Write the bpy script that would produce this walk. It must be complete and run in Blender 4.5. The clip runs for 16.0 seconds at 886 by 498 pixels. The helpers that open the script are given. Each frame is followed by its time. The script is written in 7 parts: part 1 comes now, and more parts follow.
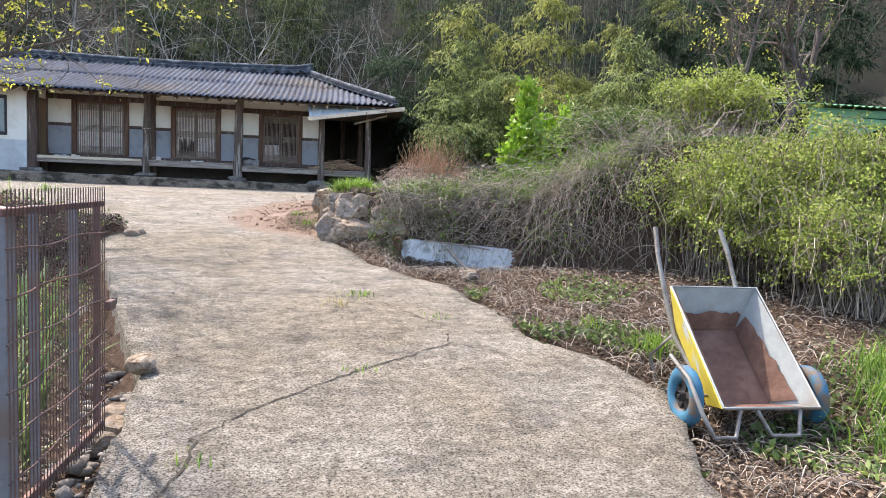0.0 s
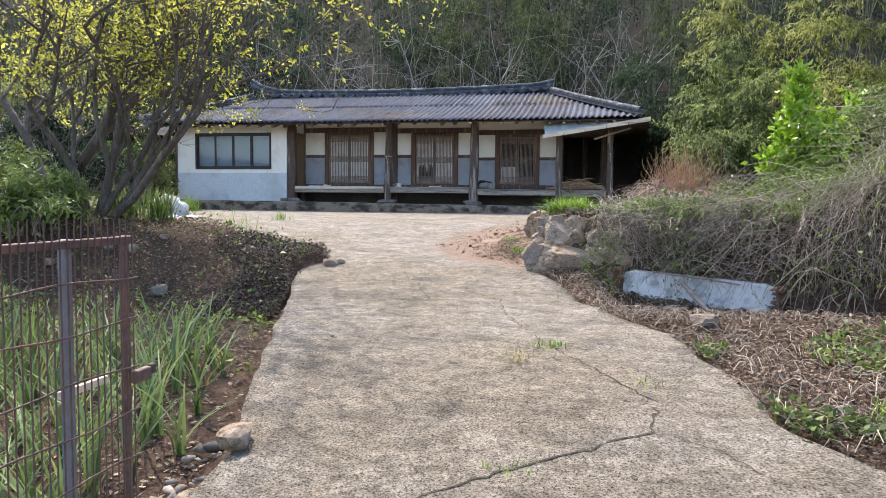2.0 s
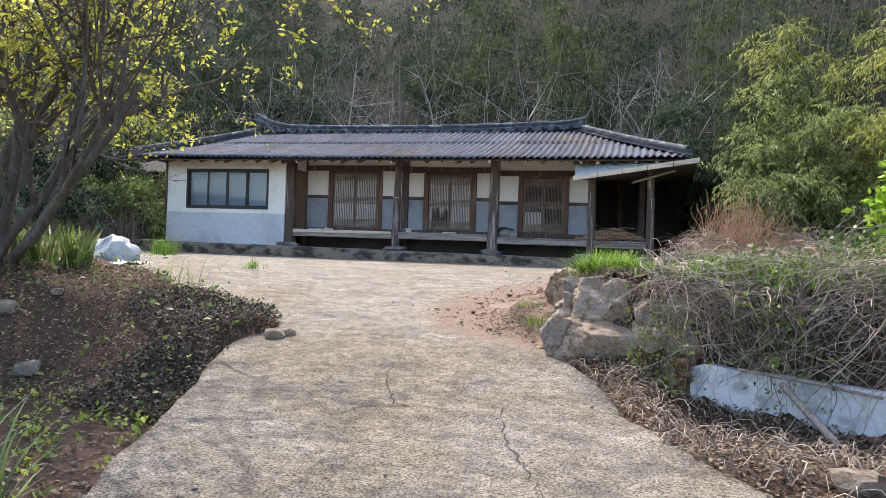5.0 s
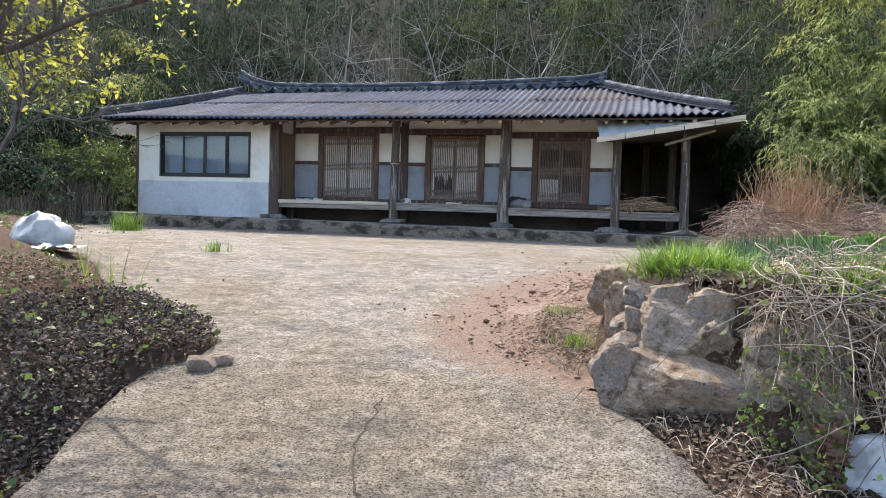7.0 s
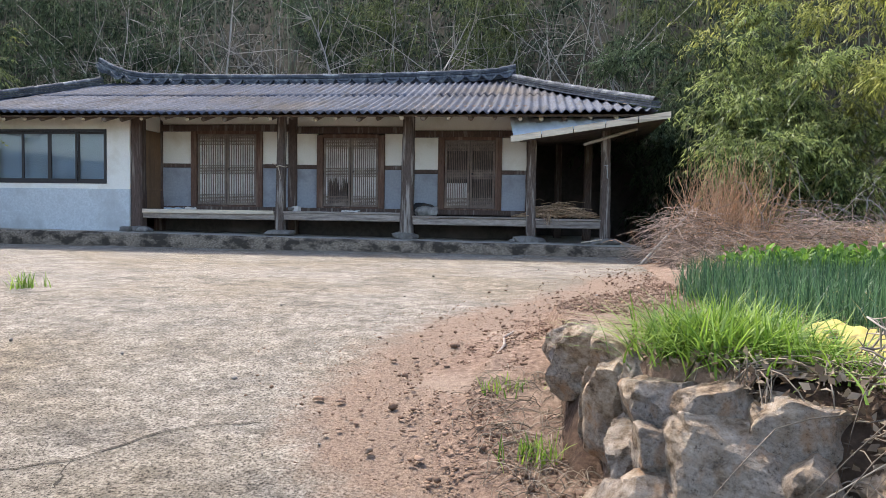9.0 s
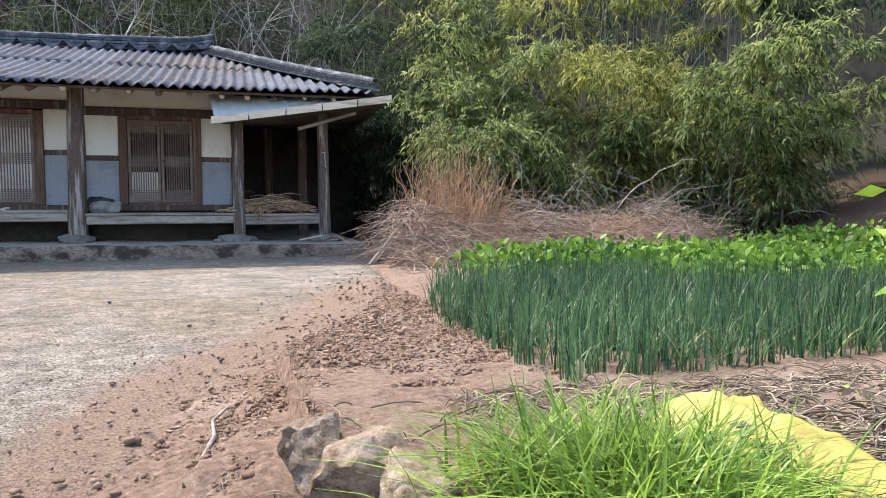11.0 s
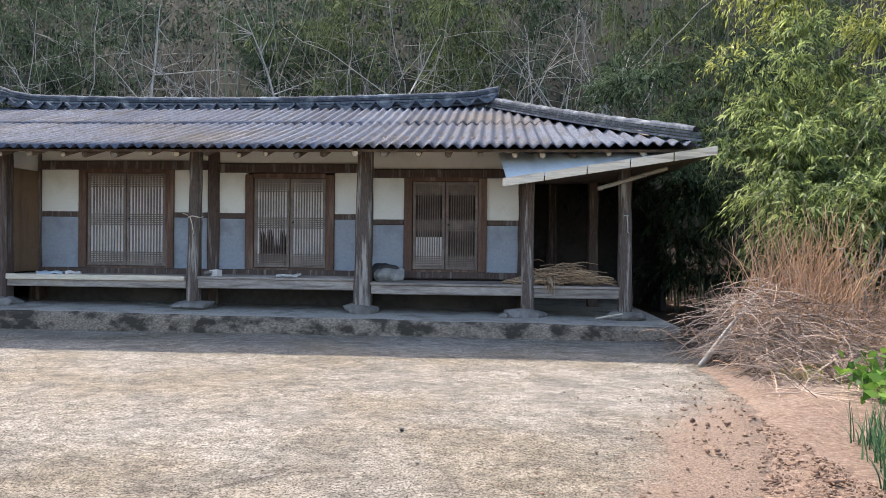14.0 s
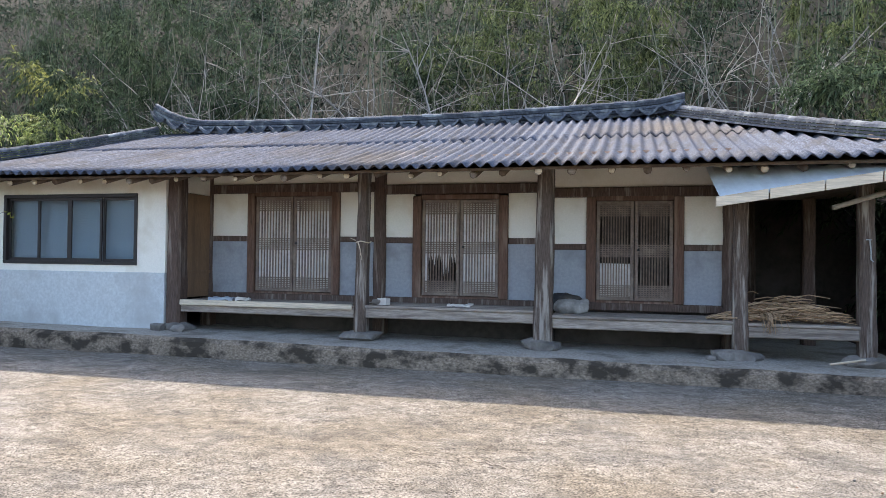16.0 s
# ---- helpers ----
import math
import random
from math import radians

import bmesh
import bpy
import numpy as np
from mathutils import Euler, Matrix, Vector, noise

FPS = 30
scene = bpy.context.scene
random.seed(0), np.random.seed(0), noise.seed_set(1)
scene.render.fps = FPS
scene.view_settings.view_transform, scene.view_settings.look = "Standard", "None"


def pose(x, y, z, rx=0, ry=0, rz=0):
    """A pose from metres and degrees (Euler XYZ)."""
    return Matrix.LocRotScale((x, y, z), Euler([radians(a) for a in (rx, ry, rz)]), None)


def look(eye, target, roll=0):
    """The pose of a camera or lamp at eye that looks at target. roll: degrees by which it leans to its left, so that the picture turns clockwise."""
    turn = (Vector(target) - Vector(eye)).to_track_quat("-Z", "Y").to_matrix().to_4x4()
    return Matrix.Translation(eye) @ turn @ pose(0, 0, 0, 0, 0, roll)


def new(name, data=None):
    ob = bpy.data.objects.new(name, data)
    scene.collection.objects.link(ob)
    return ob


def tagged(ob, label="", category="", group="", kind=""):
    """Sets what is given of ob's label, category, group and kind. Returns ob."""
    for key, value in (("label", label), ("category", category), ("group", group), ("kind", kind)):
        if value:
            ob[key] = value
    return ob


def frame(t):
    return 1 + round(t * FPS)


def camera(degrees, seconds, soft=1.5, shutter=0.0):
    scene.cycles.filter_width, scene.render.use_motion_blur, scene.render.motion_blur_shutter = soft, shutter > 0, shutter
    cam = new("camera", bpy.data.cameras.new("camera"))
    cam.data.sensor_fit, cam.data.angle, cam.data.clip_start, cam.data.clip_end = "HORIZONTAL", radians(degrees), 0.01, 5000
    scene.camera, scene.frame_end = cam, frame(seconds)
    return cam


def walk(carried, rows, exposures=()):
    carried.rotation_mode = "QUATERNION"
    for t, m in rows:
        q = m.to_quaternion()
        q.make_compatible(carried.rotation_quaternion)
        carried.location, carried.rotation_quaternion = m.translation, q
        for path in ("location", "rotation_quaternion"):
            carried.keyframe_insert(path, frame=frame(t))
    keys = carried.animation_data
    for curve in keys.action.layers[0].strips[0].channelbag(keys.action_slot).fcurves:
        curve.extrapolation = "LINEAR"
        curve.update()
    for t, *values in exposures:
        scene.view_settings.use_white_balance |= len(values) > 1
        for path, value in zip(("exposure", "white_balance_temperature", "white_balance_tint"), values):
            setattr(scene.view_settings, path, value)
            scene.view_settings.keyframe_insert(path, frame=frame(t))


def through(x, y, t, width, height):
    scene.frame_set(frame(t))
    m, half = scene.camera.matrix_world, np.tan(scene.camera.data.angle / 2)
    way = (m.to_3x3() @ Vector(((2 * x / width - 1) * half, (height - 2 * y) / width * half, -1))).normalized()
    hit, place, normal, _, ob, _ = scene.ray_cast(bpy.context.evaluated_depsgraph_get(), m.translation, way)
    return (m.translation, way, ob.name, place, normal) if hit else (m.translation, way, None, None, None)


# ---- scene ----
cam = camera(64.5, 16.0, 0.6)

PATH = [
    (0, (7.545, -20.983, 0.402), (7.851, -19.015, 0.224), 2.4),
    (0.5, (7.789, -20.638, 0.398), (7.916, -18.65, 0.223), 1.5),
    (1, (7.94, -20.306, 0.393), (7.817, -18.317, 0.233), 0.4),
    (1.5, (8.029, -19.914, 0.401), (7.688, -17.949, 0.241), 0.0),
    (2, (8.128, -19.528, 0.402), (7.701, -17.579, 0.266), 0.6),
    (2.5, (8.12, -19.175, 0.405), (7.638, -17.237, 0.305), 0.6),
    (3, (8.098, -18.779, 0.42), (7.577, -16.849, 0.37), 0.9),
    (3.5, (8.122, -18.393, 0.453), (7.591, -16.465, 0.452), 1.5),
    (3.7, (8.128, -18.255, 0.449), (7.606, -16.324, 0.466), 1.5),
    (5.8, (7.788, -16.334, 0.487), (7.275, -14.402, 0.43), 2.0),
    (6, (7.75, -16.136, 0.509), (7.229, -14.207, 0.435), 1.8),
    (6.5, (7.633, -15.68, 0.545), (7.105, -13.753, 0.446), 1.6),
    (7, (7.482, -15.24, 0.607), (6.961, -13.311, 0.502), 1.7),
    (7.5, (7.376, -14.786, 0.656), (6.886, -12.85, 0.559), 2.0),
    (8, (7.327, -14.37, 0.705), (6.898, -12.418, 0.619), 2.0),
    (8.5, (7.222, -13.944, 0.742), (6.862, -11.979, 0.656), 1.8),
    (9, (7.115, -13.53, 0.774), (6.868, -11.548, 0.675), 0.9),
    (9.5, (7.052, -13.137, 0.777), (7.005, -11.141, 0.665), -0.2),
    (10, (7.029, -12.769, 0.797), (7.208, -10.781, 0.673), -0.8),
    (10.2, (7.044, -12.602, 0.813), (7.313, -10.624, 0.686), -0.8),
    (11.25, (7.1, -11.96, 0.945), (7.69, -10.05, 0.81), 0.1),
    (12.3, (7.36, -11.296, 1.085), (7.825, -9.356, 0.943), 1.0),
    (12.5, (7.31, -11.19, 1.096), (7.721, -9.236, 0.979), 1.2),
    (13, (7.095, -10.905, 1.148), (7.334, -8.921, 1.077), 1.2),
    (13.5, (6.869, -10.675, 1.211), (6.911, -8.676, 1.179), 0.9),
    (14, (6.645, -10.395, 1.288), (6.501, -8.4, 1.271), 0.6),
    (14.5, (6.467, -10.167, 1.313), (6.201, -8.185, 1.317), 0.4),
    (15, (6.284, -9.919, 1.377), (5.943, -7.948, 1.384), 0.5),
    (15.5, (6.107, -9.717, 1.397), (5.699, -7.759, 1.411), 0.8),
    (16, (5.911, -9.509, 1.433), (5.388, -7.578, 1.456), 0.7),
]
walk(cam, [(t, look(eye, target, roll)) for t, eye, target, roll in PATH], [(0, 1.86, 6500, 13), (3, 1.68, 6500, 12), (7, 1.72, 6500, 12), (9, 1.72, 6500, 12), (10, 1.8, 6500, 12), (13, 1.9, 6500, 12), (15, 1.96, 6500, 12), (16, 2.0, 6500, 12)])

# ---- light ----
world = bpy.data.worlds.new("world")
scene.world = world
world.use_nodes = True
_n = world.node_tree.nodes
_sky = _n.new("ShaderNodeTexSky")
_sky.sky_type = "NISHITA"
_sky.sun_disc = False
_sky.sun_elevation = radians(53)
_sky.dust_density = 2.4
_sky.ozone_density = 0.8
_sky.sun_rotation = radians(-36)
world.node_tree.links.new(_sky.outputs[0], _n["Background"].inputs[0])
_n["Background"].inputs[1].default_value = 0.15
sun = new("sun", bpy.data.lights.new("sun", "SUN"))
sun.data.energy = 2.0
sun.data.angle = radians(0.5)
sun.data.color = (1.0, 0.92, 0.81)
sun.matrix_world = look((-22.0, 30.5, 50.0), (0, 0, 0))

# ---- materials ----
def ramp(nt, fac, stops):
    n = nt.nodes.new("ShaderNodeValToRGB")
    el = n.color_ramp.elements
    while len(el) < len(stops):
        el.new(0.5)
    for e, (p, c) in zip(el, stops):
        e.position, e.color = p, (*c, 1)
    nt.links.new(fac, n.inputs[0])
    return n.outputs[0]


def noise_tex(nt, vec, scale, detail=6.0, rough=0.6, stretch=None):
    n = nt.nodes.new("ShaderNodeTexNoise")
    n.inputs["Scale"].default_value, n.inputs["Detail"].default_value, n.inputs["Roughness"].default_value = scale, detail, rough
    if stretch:
        m = nt.nodes.new("ShaderNodeMapping")
        m.inputs["Scale"].default_value = stretch
        nt.links.new(vec, m.inputs[0])
        vec = m.outputs[0]
    nt.links.new(vec, n.inputs["Vector"])
    return n.outputs["Fac"]


def mix(nt, fac, a, b, mode="MIX"):
    n = nt.nodes.new("ShaderNodeMix")
    n.data_type, n.blend_type = "RGBA", mode
    for key, v in (("Factor", fac), ("A", a), ("B", b)):
        i = [s for s in n.inputs if s.name == key and s.enabled and (key == "Factor") == (s.type == "VALUE")][0]
        if isinstance(v, (float, int)):
            i.default_value = v
        elif isinstance(v, tuple):
            i.default_value = (*v, 1)
        else:
            nt.links.new(v, i)
    return [o for o in n.outputs if o.type == "RGBA"][0]


def material(name, base, spots=None, grain=30.0, big=1.5, rough=0.85, metal=0.0, bump=0.3, depth=0.01, stretch=None, vary=0.25, specular=0.3, island=0.0, objvary=0.0, patch=(0.5, 0.68)):
    """base: colour, varied by fine grain; spots: a second colour in larger patches; island: change from piece to piece."""
    m = bpy.data.materials.new(name)
    m.use_nodes = True
    nt = m.node_tree
    b = nt.nodes["Principled BSDF"]
    co = nt.nodes.new("ShaderNodeTexCoord").outputs["Object"]
    fine = noise_tex(nt, co, grain, 8, 0.65, stretch)
    wide = noise_tex(nt, co, big, 5, 0.6, stretch)
    lo, hi = tuple(c * (1 - vary) for c in base), tuple(min(1, c * (1 + vary)) for c in base)
    col = ramp(nt, fine, [(0.3, lo), (0.7, hi)])
    if spots:
        f = ramp(nt, wide, [(patch[0], (0, 0, 0)), (patch[1], (1, 1, 1))])
        col = mix(nt, f, col, spots)
    if island:
        g = nt.nodes.new("ShaderNodeNewGeometry").outputs["Random Per Island"]
        o = nt.nodes.new("ShaderNodeObjectInfo").outputs["Random"]
        add = nt.nodes.new("ShaderNodeMath")
        add.operation = "ADD"
        nt.links.new(g, add.inputs[0])
        nt.links.new(o, add.inputs[1])
        fr = nt.nodes.new("ShaderNodeMath")
        fr.operation = "FRACT"
        nt.links.new(add.outputs[0], fr.inputs[0])
        k = ramp(nt, fr.outputs[0], [(0, (1 - island,) * 3), (1, (1 + island,) * 3)])
        col = mix(nt, 1.0, col, k, "MULTIPLY")
    if objvary:
        o = nt.nodes.new("ShaderNodeObjectInfo").outputs["Random"]
        k = ramp(nt, o, [(0, (1 - objvary, 1 - objvary, 1 - objvary * 0.8)), (0.6, (1, 1, 1)), (1, (1 + objvary, 1 + objvary * 0.85, 1 + objvary * 0.6))])
        col = mix(nt, 1.0, col, k, "MULTIPLY")
    nt.links.new(col, b.inputs["Base Color"])
    b.inputs["Roughness"].default_value, b.inputs["Metallic"].default_value = rough, metal
    b.inputs["Specular IOR Level"].default_value = specular
    if bump:
        bp = nt.nodes.new("ShaderNodeBump")
        bp.inputs["Strength"].default_value, bp.inputs["Distance"].default_value = bump, depth
        nt.links.new(fine, bp.inputs["Height"])
        nt.links.new(bp.outputs[0], b.inputs["Normal"])
    return m


def leaf_material(name, dark, light, through=0.35, rough=0.5):
    """Leaves: colour from piece to piece, and light let through."""
    m = bpy.data.materials.new(name)
    m.use_nodes = True
    nt = m.node_tree
    b, out = nt.nodes["Principled BSDF"], nt.nodes["Material Output"]
    g = nt.nodes.new("ShaderNodeNewGeometry").outputs["Random Per Island"]
    co = nt.nodes.new("ShaderNodeTexCoord").outputs["Object"]
    col = ramp(nt, g, [(0, tuple(0.65 * c for c in dark)), (1, tuple(0.86 * c for c in light))])
    wide = ramp(nt, noise_tex(nt, co, 0.7, 3), [(0.35, (0.7, 0.72, 0.7)), (0.65, (1.2, 1.18, 1.1))])
    col = mix(nt, 1.0, col, wide, "MULTIPLY")
    nt.links.new(col, b.inputs["Base Color"])
    b.inputs["Roughness"].default_value = rough
    b.inputs["Specular IOR Level"].default_value = 0.35 if rough < 0.7 else 0.12
    tr = nt.nodes.new("ShaderNodeBsdfTranslucent")
    nt.links.new(col, tr.inputs[0])
    mx = nt.nodes.new("ShaderNodeMixShader")
    mx.inputs[0].default_value = through
    nt.links.new(b.outputs[0], mx.inputs[1])
    nt.links.new(tr.outputs[0], mx.inputs[2])
    nt.links.new(mx.outputs[0], out.inputs[0])
    return m


def glass_material(name, tint, rough=0.03):
    m = bpy.data.materials.new(name)
    m.use_nodes = True
    b = m.node_tree.nodes["Principled BSDF"]
    b.inputs["Base Color"].default_value = (*tint, 1)
    b.inputs["Roughness"].default_value = rough
    b.inputs["Transmission Weight"].default_value = 1.0
    b.inputs["IOR"].default_value = 1.45
    return m


def concrete_material():
    m = bpy.data.materials.new("weathered_concrete")
    m.use_nodes = True
    nt = m.node_tree
    b = nt.nodes["Principled BSDF"]
    co = nt.nodes.new("ShaderNodeTexCoord").outputs["Object"]
    grit = noise_tex(nt, co, 75, 5, 0.75)
    mid = noise_tex(nt, co, 13, 10, 0.8)
    crust = noise_tex(nt, co, 5.5, 12, 0.86, (1.0, 1.4, 1))
    wide = noise_tex(nt, co, 0.55, 5, 0.6)
    col = ramp(nt, grit, [(0.38, (0.04, 0.035, 0.029)), (0.455, (0.25, 0.222, 0.182)), (0.58, (0.50, 0.455, 0.385))])
    stain = noise_tex(nt, co, 1.7, 12, 0.76, (1.0, 1.6, 1))
    for fac, lo, hi, dark in ((mid, 0.45, 0.60, (0.62, 0.61, 0.59)), (crust, 0.45, 0.56, (0.66, 0.65, 0.63)), (stain, 0.47, 0.60, (0.68, 0.69, 0.71)), (wide, 0.42, 0.62, (0.86, 0.81, 0.725))):
        col = mix(nt, 1.0, col, ramp(nt, fac, [(lo, (1.0, 1.0, 1.0)), (hi, dark)]), "MULTIPLY")
    at = nt.nodes.new("ShaderNodeAttribute")
    at.attribute_name = "soil"
    add = nt.nodes.new("ShaderNodeMath")
    add.operation = "ADD"
    nt.links.new(at.outputs["Fac"], add.inputs[0])
    nt.links.new(noise_tex(nt, co, 5, 12, 0.75), add.inputs[1])
    col = mix(nt, ramp(nt, add.outputs[0], [(0.62, (0, 0, 0)), (1.1, (0.95, 0.95, 0.95))]), col, ramp(nt, grit, [(0.35, (0.10, 0.062, 0.043)), (0.6, (0.31, 0.225, 0.163))]))
    pits = noise_tex(nt, co, 42, 4, 0.7)
    col = mix(nt, ramp(nt, pits, [(0.59, (0, 0, 0)), (0.66, (0.7, 0.7, 0.7))]), col, (0.075, 0.064, 0.052))
    nt.links.new(col, b.inputs["Base Color"])
    b.inputs["Roughness"].default_value = 0.9
    b.inputs["Specular IOR Level"].default_value = 0.2
    bp = nt.nodes.new("ShaderNodeBump")
    bp.inputs["Strength"].default_value, bp.inputs["Distance"].default_value = 1.0, 0.016
    nt.links.new(mid, bp.inputs["Height"])
    b2 = nt.nodes.new("ShaderNodeBump")
    b2.inputs["Strength"].default_value, b2.inputs["Distance"].default_value = 0.8, 0.007
    nt.links.new(grit, b2.inputs["Height"])
    nt.links.new(bp.outputs[0], b2.inputs["Normal"])
    b3 = nt.nodes.new("ShaderNodeBump")
    b3.inputs["Strength"].default_value, b3.inputs["Distance"].default_value = 0.7, 0.018
    nt.links.new(crust, b3.inputs["Height"])
    nt.links.new(b3.outputs[0], bp.inputs["Normal"])
    nt.links.new(b2.outputs[0], b.inputs["Normal"])
    return m


def soil_material(name, a, b_, c, patches=(0.09, 0.10, 0.035), humus_shade=False):
    m = bpy.data.materials.new(name)
    m.use_nodes = True
    nt = m.node_tree
    b = nt.nodes["Principled BSDF"]
    co = nt.nodes.new("ShaderNodeTexCoord").outputs["Object"]
    grit = noise_tex(nt, co, 28, 8, 0.75)
    wide = noise_tex(nt, co, 0.9, 6, 0.65)
    col = ramp(nt, grit, [(0.3, a), (0.55, b_), (0.75, c)])
    col = mix(nt, ramp(nt, wide, [(0.48, (0, 0, 0)), (0.64, (0.6, 0.6, 0.6))]), col, patches)
    # higher ground: humus brown, darkened further as shade in the thicket's gaps
    if humus_shade:
        z = nt.nodes.new("ShaderNodeSeparateXYZ")
        nt.links.new(co, z.inputs[0])
        mr = nt.nodes.new("ShaderNodeMapRange")
        mr.inputs["From Min"].default_value, mr.inputs["From Max"].default_value = 0.9, 1.6
        nt.links.new(z.outputs["Z"], mr.inputs["Value"])
        col = mix(nt, mr.outputs[0], col, (0.028, 0.026, 0.018))
    nt.links.new(col, b.inputs["Base Color"])
    b.inputs["Roughness"].default_value = 0.95
    b.inputs["Specular IOR Level"].default_value = 0.1
    bp = nt.nodes.new("ShaderNodeBump")
    bp.inputs["Strength"].default_value, bp.inputs["Distance"].default_value = 1.0, 0.03
    nt.links.new(grit, bp.inputs["Height"])
    nt.links.new(bp.outputs[0], b.inputs["Normal"])
    return m


CONCRETE = concrete_material()
EARTH = soil_material("earth", (0.04, 0.026, 0.019), (0.115, 0.076, 0.055), (0.23, 0.165, 0.12), (0.095, 0.068, 0.045), humus_shade=True)
REDSOIL = soil_material("red_soil", (0.10, 0.063, 0.047), (0.27, 0.19, 0.14), (0.46, 0.36, 0.28), (0.38, 0.305, 0.235))
CLOD = material("soil_clod", (0.20, 0.13, 0.09), (0.30, 0.215, 0.155), 30, 3, 0.95, bump=0.6, vary=0.3, island=0.3, specular=0.1)
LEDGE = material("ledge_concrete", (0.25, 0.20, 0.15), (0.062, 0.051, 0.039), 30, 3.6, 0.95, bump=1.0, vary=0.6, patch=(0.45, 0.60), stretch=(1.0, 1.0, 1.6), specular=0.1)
# top face gets a paler colour than the ledge's front
LEDGETOP = material("ledge_top_paler", (0.40, 0.365, 0.31), (0.22, 0.195, 0.16), 30, 2.5, 0.95, bump=0.6, vary=0.35, specular=0.1)
PLASTER = material("white_plaster", (0.87, 0.835, 0.745), (0.74, 0.685, 0.57), 40, 1.6, 0.85, bump=0.15, vary=0.05)
DADO = material("blue_grey_dado", (0.34, 0.36, 0.39), (0.25, 0.262, 0.28), 25, 2.3, 0.85, bump=0.2, vary=0.12)
LOWER = material("grey_blue_render", (0.58, 0.61, 0.61), (0.46, 0.475, 0.47), 25, 1.6, 0.85, bump=0.3, vary=0.14, patch=(0.48, 0.68))
DARKWOOD = material("dark_timber", (0.105, 0.07, 0.055), (0.25, 0.205, 0.17), 18, 2.2, 0.8, bump=0.7, stretch=(6, 6, 0.5), vary=0.5, patch=(0.54, 0.66))
GREYWOOD = material("grey_timber", (0.33, 0.28, 0.235), (0.16, 0.13, 0.108), 18, 3.0, 0.85, bump=0.5, stretch=(0.5, 6, 6), vary=0.4, island=0.15)
WORN = material("worn_column_timber", (0.115, 0.085, 0.068), (0.36, 0.32, 0.275), 18, 2.6, 0.85, bump=0.8, stretch=(6, 6, 0.5), vary=0.55, patch=(0.52, 0.64))
RAFTER = material("old_rafter_wood", (0.15, 0.11, 0.08), (0.07, 0.05, 0.04), 14, 3.0, 0.85, bump=0.4, vary=0.4)
LATTICE = material("lattice_wood", (0.20, 0.152, 0.125), (0.30, 0.24, 0.19), 30, 4.0, 0.8, bump=0.3, vary=0.3)
PAPER = material("door_paper", (0.70, 0.66, 0.61), (0.54, 0.50, 0.46), 20, 3.0, 0.9, bump=0.1, vary=0.08)
PLYWOOD = material("brown_plywood", (0.23, 0.14, 0.08), (0.15, 0.095, 0.06), 16, 1.5, 0.7, bump=0.2, stretch=(5, 5, 0.6), vary=0.2)


def roof_material():
    """Old cement sheets: blue-grey with rusty brown staining that runs down the slope, and black dirt."""
    m = bpy.data.materials.new("corrugated_cement_sheet")
    m.use_nodes = True
    nt = m.node_tree
    b = nt.nodes["Principled BSDF"]
    co = nt.nodes.new("ShaderNodeTexCoord").outputs["Object"]
    fine = noise_tex(nt, co, 26, 8, 0.75, (2.5, 0.5, 1))
    run = noise_tex(nt, co, 3.2, 7, 0.7, (2.2, 0.35, 1))
    wide = noise_tex(nt, co, 0.33, 4, 0.55)
    col = ramp(nt, fine, [(0.32, (0.02, 0.024, 0.034)), (0.5, (0.06, 0.074, 0.106)), (0.7, (0.145, 0.167, 0.215))])
    brown = ramp(nt, fine, [(0.32, (0.035, 0.028, 0.022)), (0.5, (0.09, 0.072, 0.055)), (0.7, (0.20, 0.165, 0.13))])
    col = mix(nt, ramp(nt, wide, [(0.49, (0, 0, 0)), (0.66, (0.85, 0.85, 0.85))]), col, brown)
    col = mix(nt, ramp(nt, run, [(0.5, (0, 0, 0)), (0.62, (0.7, 0.7, 0.7))]), col, (0.032, 0.03, 0.03))
    o = nt.nodes.new("ShaderNodeObjectInfo").outputs["Random"]
    col = mix(nt, 1.0, col, ramp(nt, o, [(0, (0.7, 0.71, 0.74)), (1, (1.2, 1.16, 1.1))]), "MULTIPLY")
    nt.links.new(col, b.inputs["Base Color"])
    b.inputs["Roughness"].default_value = 0.85
    b.inputs["Specular IOR Level"].default_value = 0.2
    bp = nt.nodes.new("ShaderNodeBump")
    bp.inputs["Strength"].default_value, bp.inputs["Distance"].default_value = 0.5, 0.01
    nt.links.new(fine, bp.inputs["Height"])
    nt.links.new(bp.outputs[0], b.inputs["Normal"])
    return m


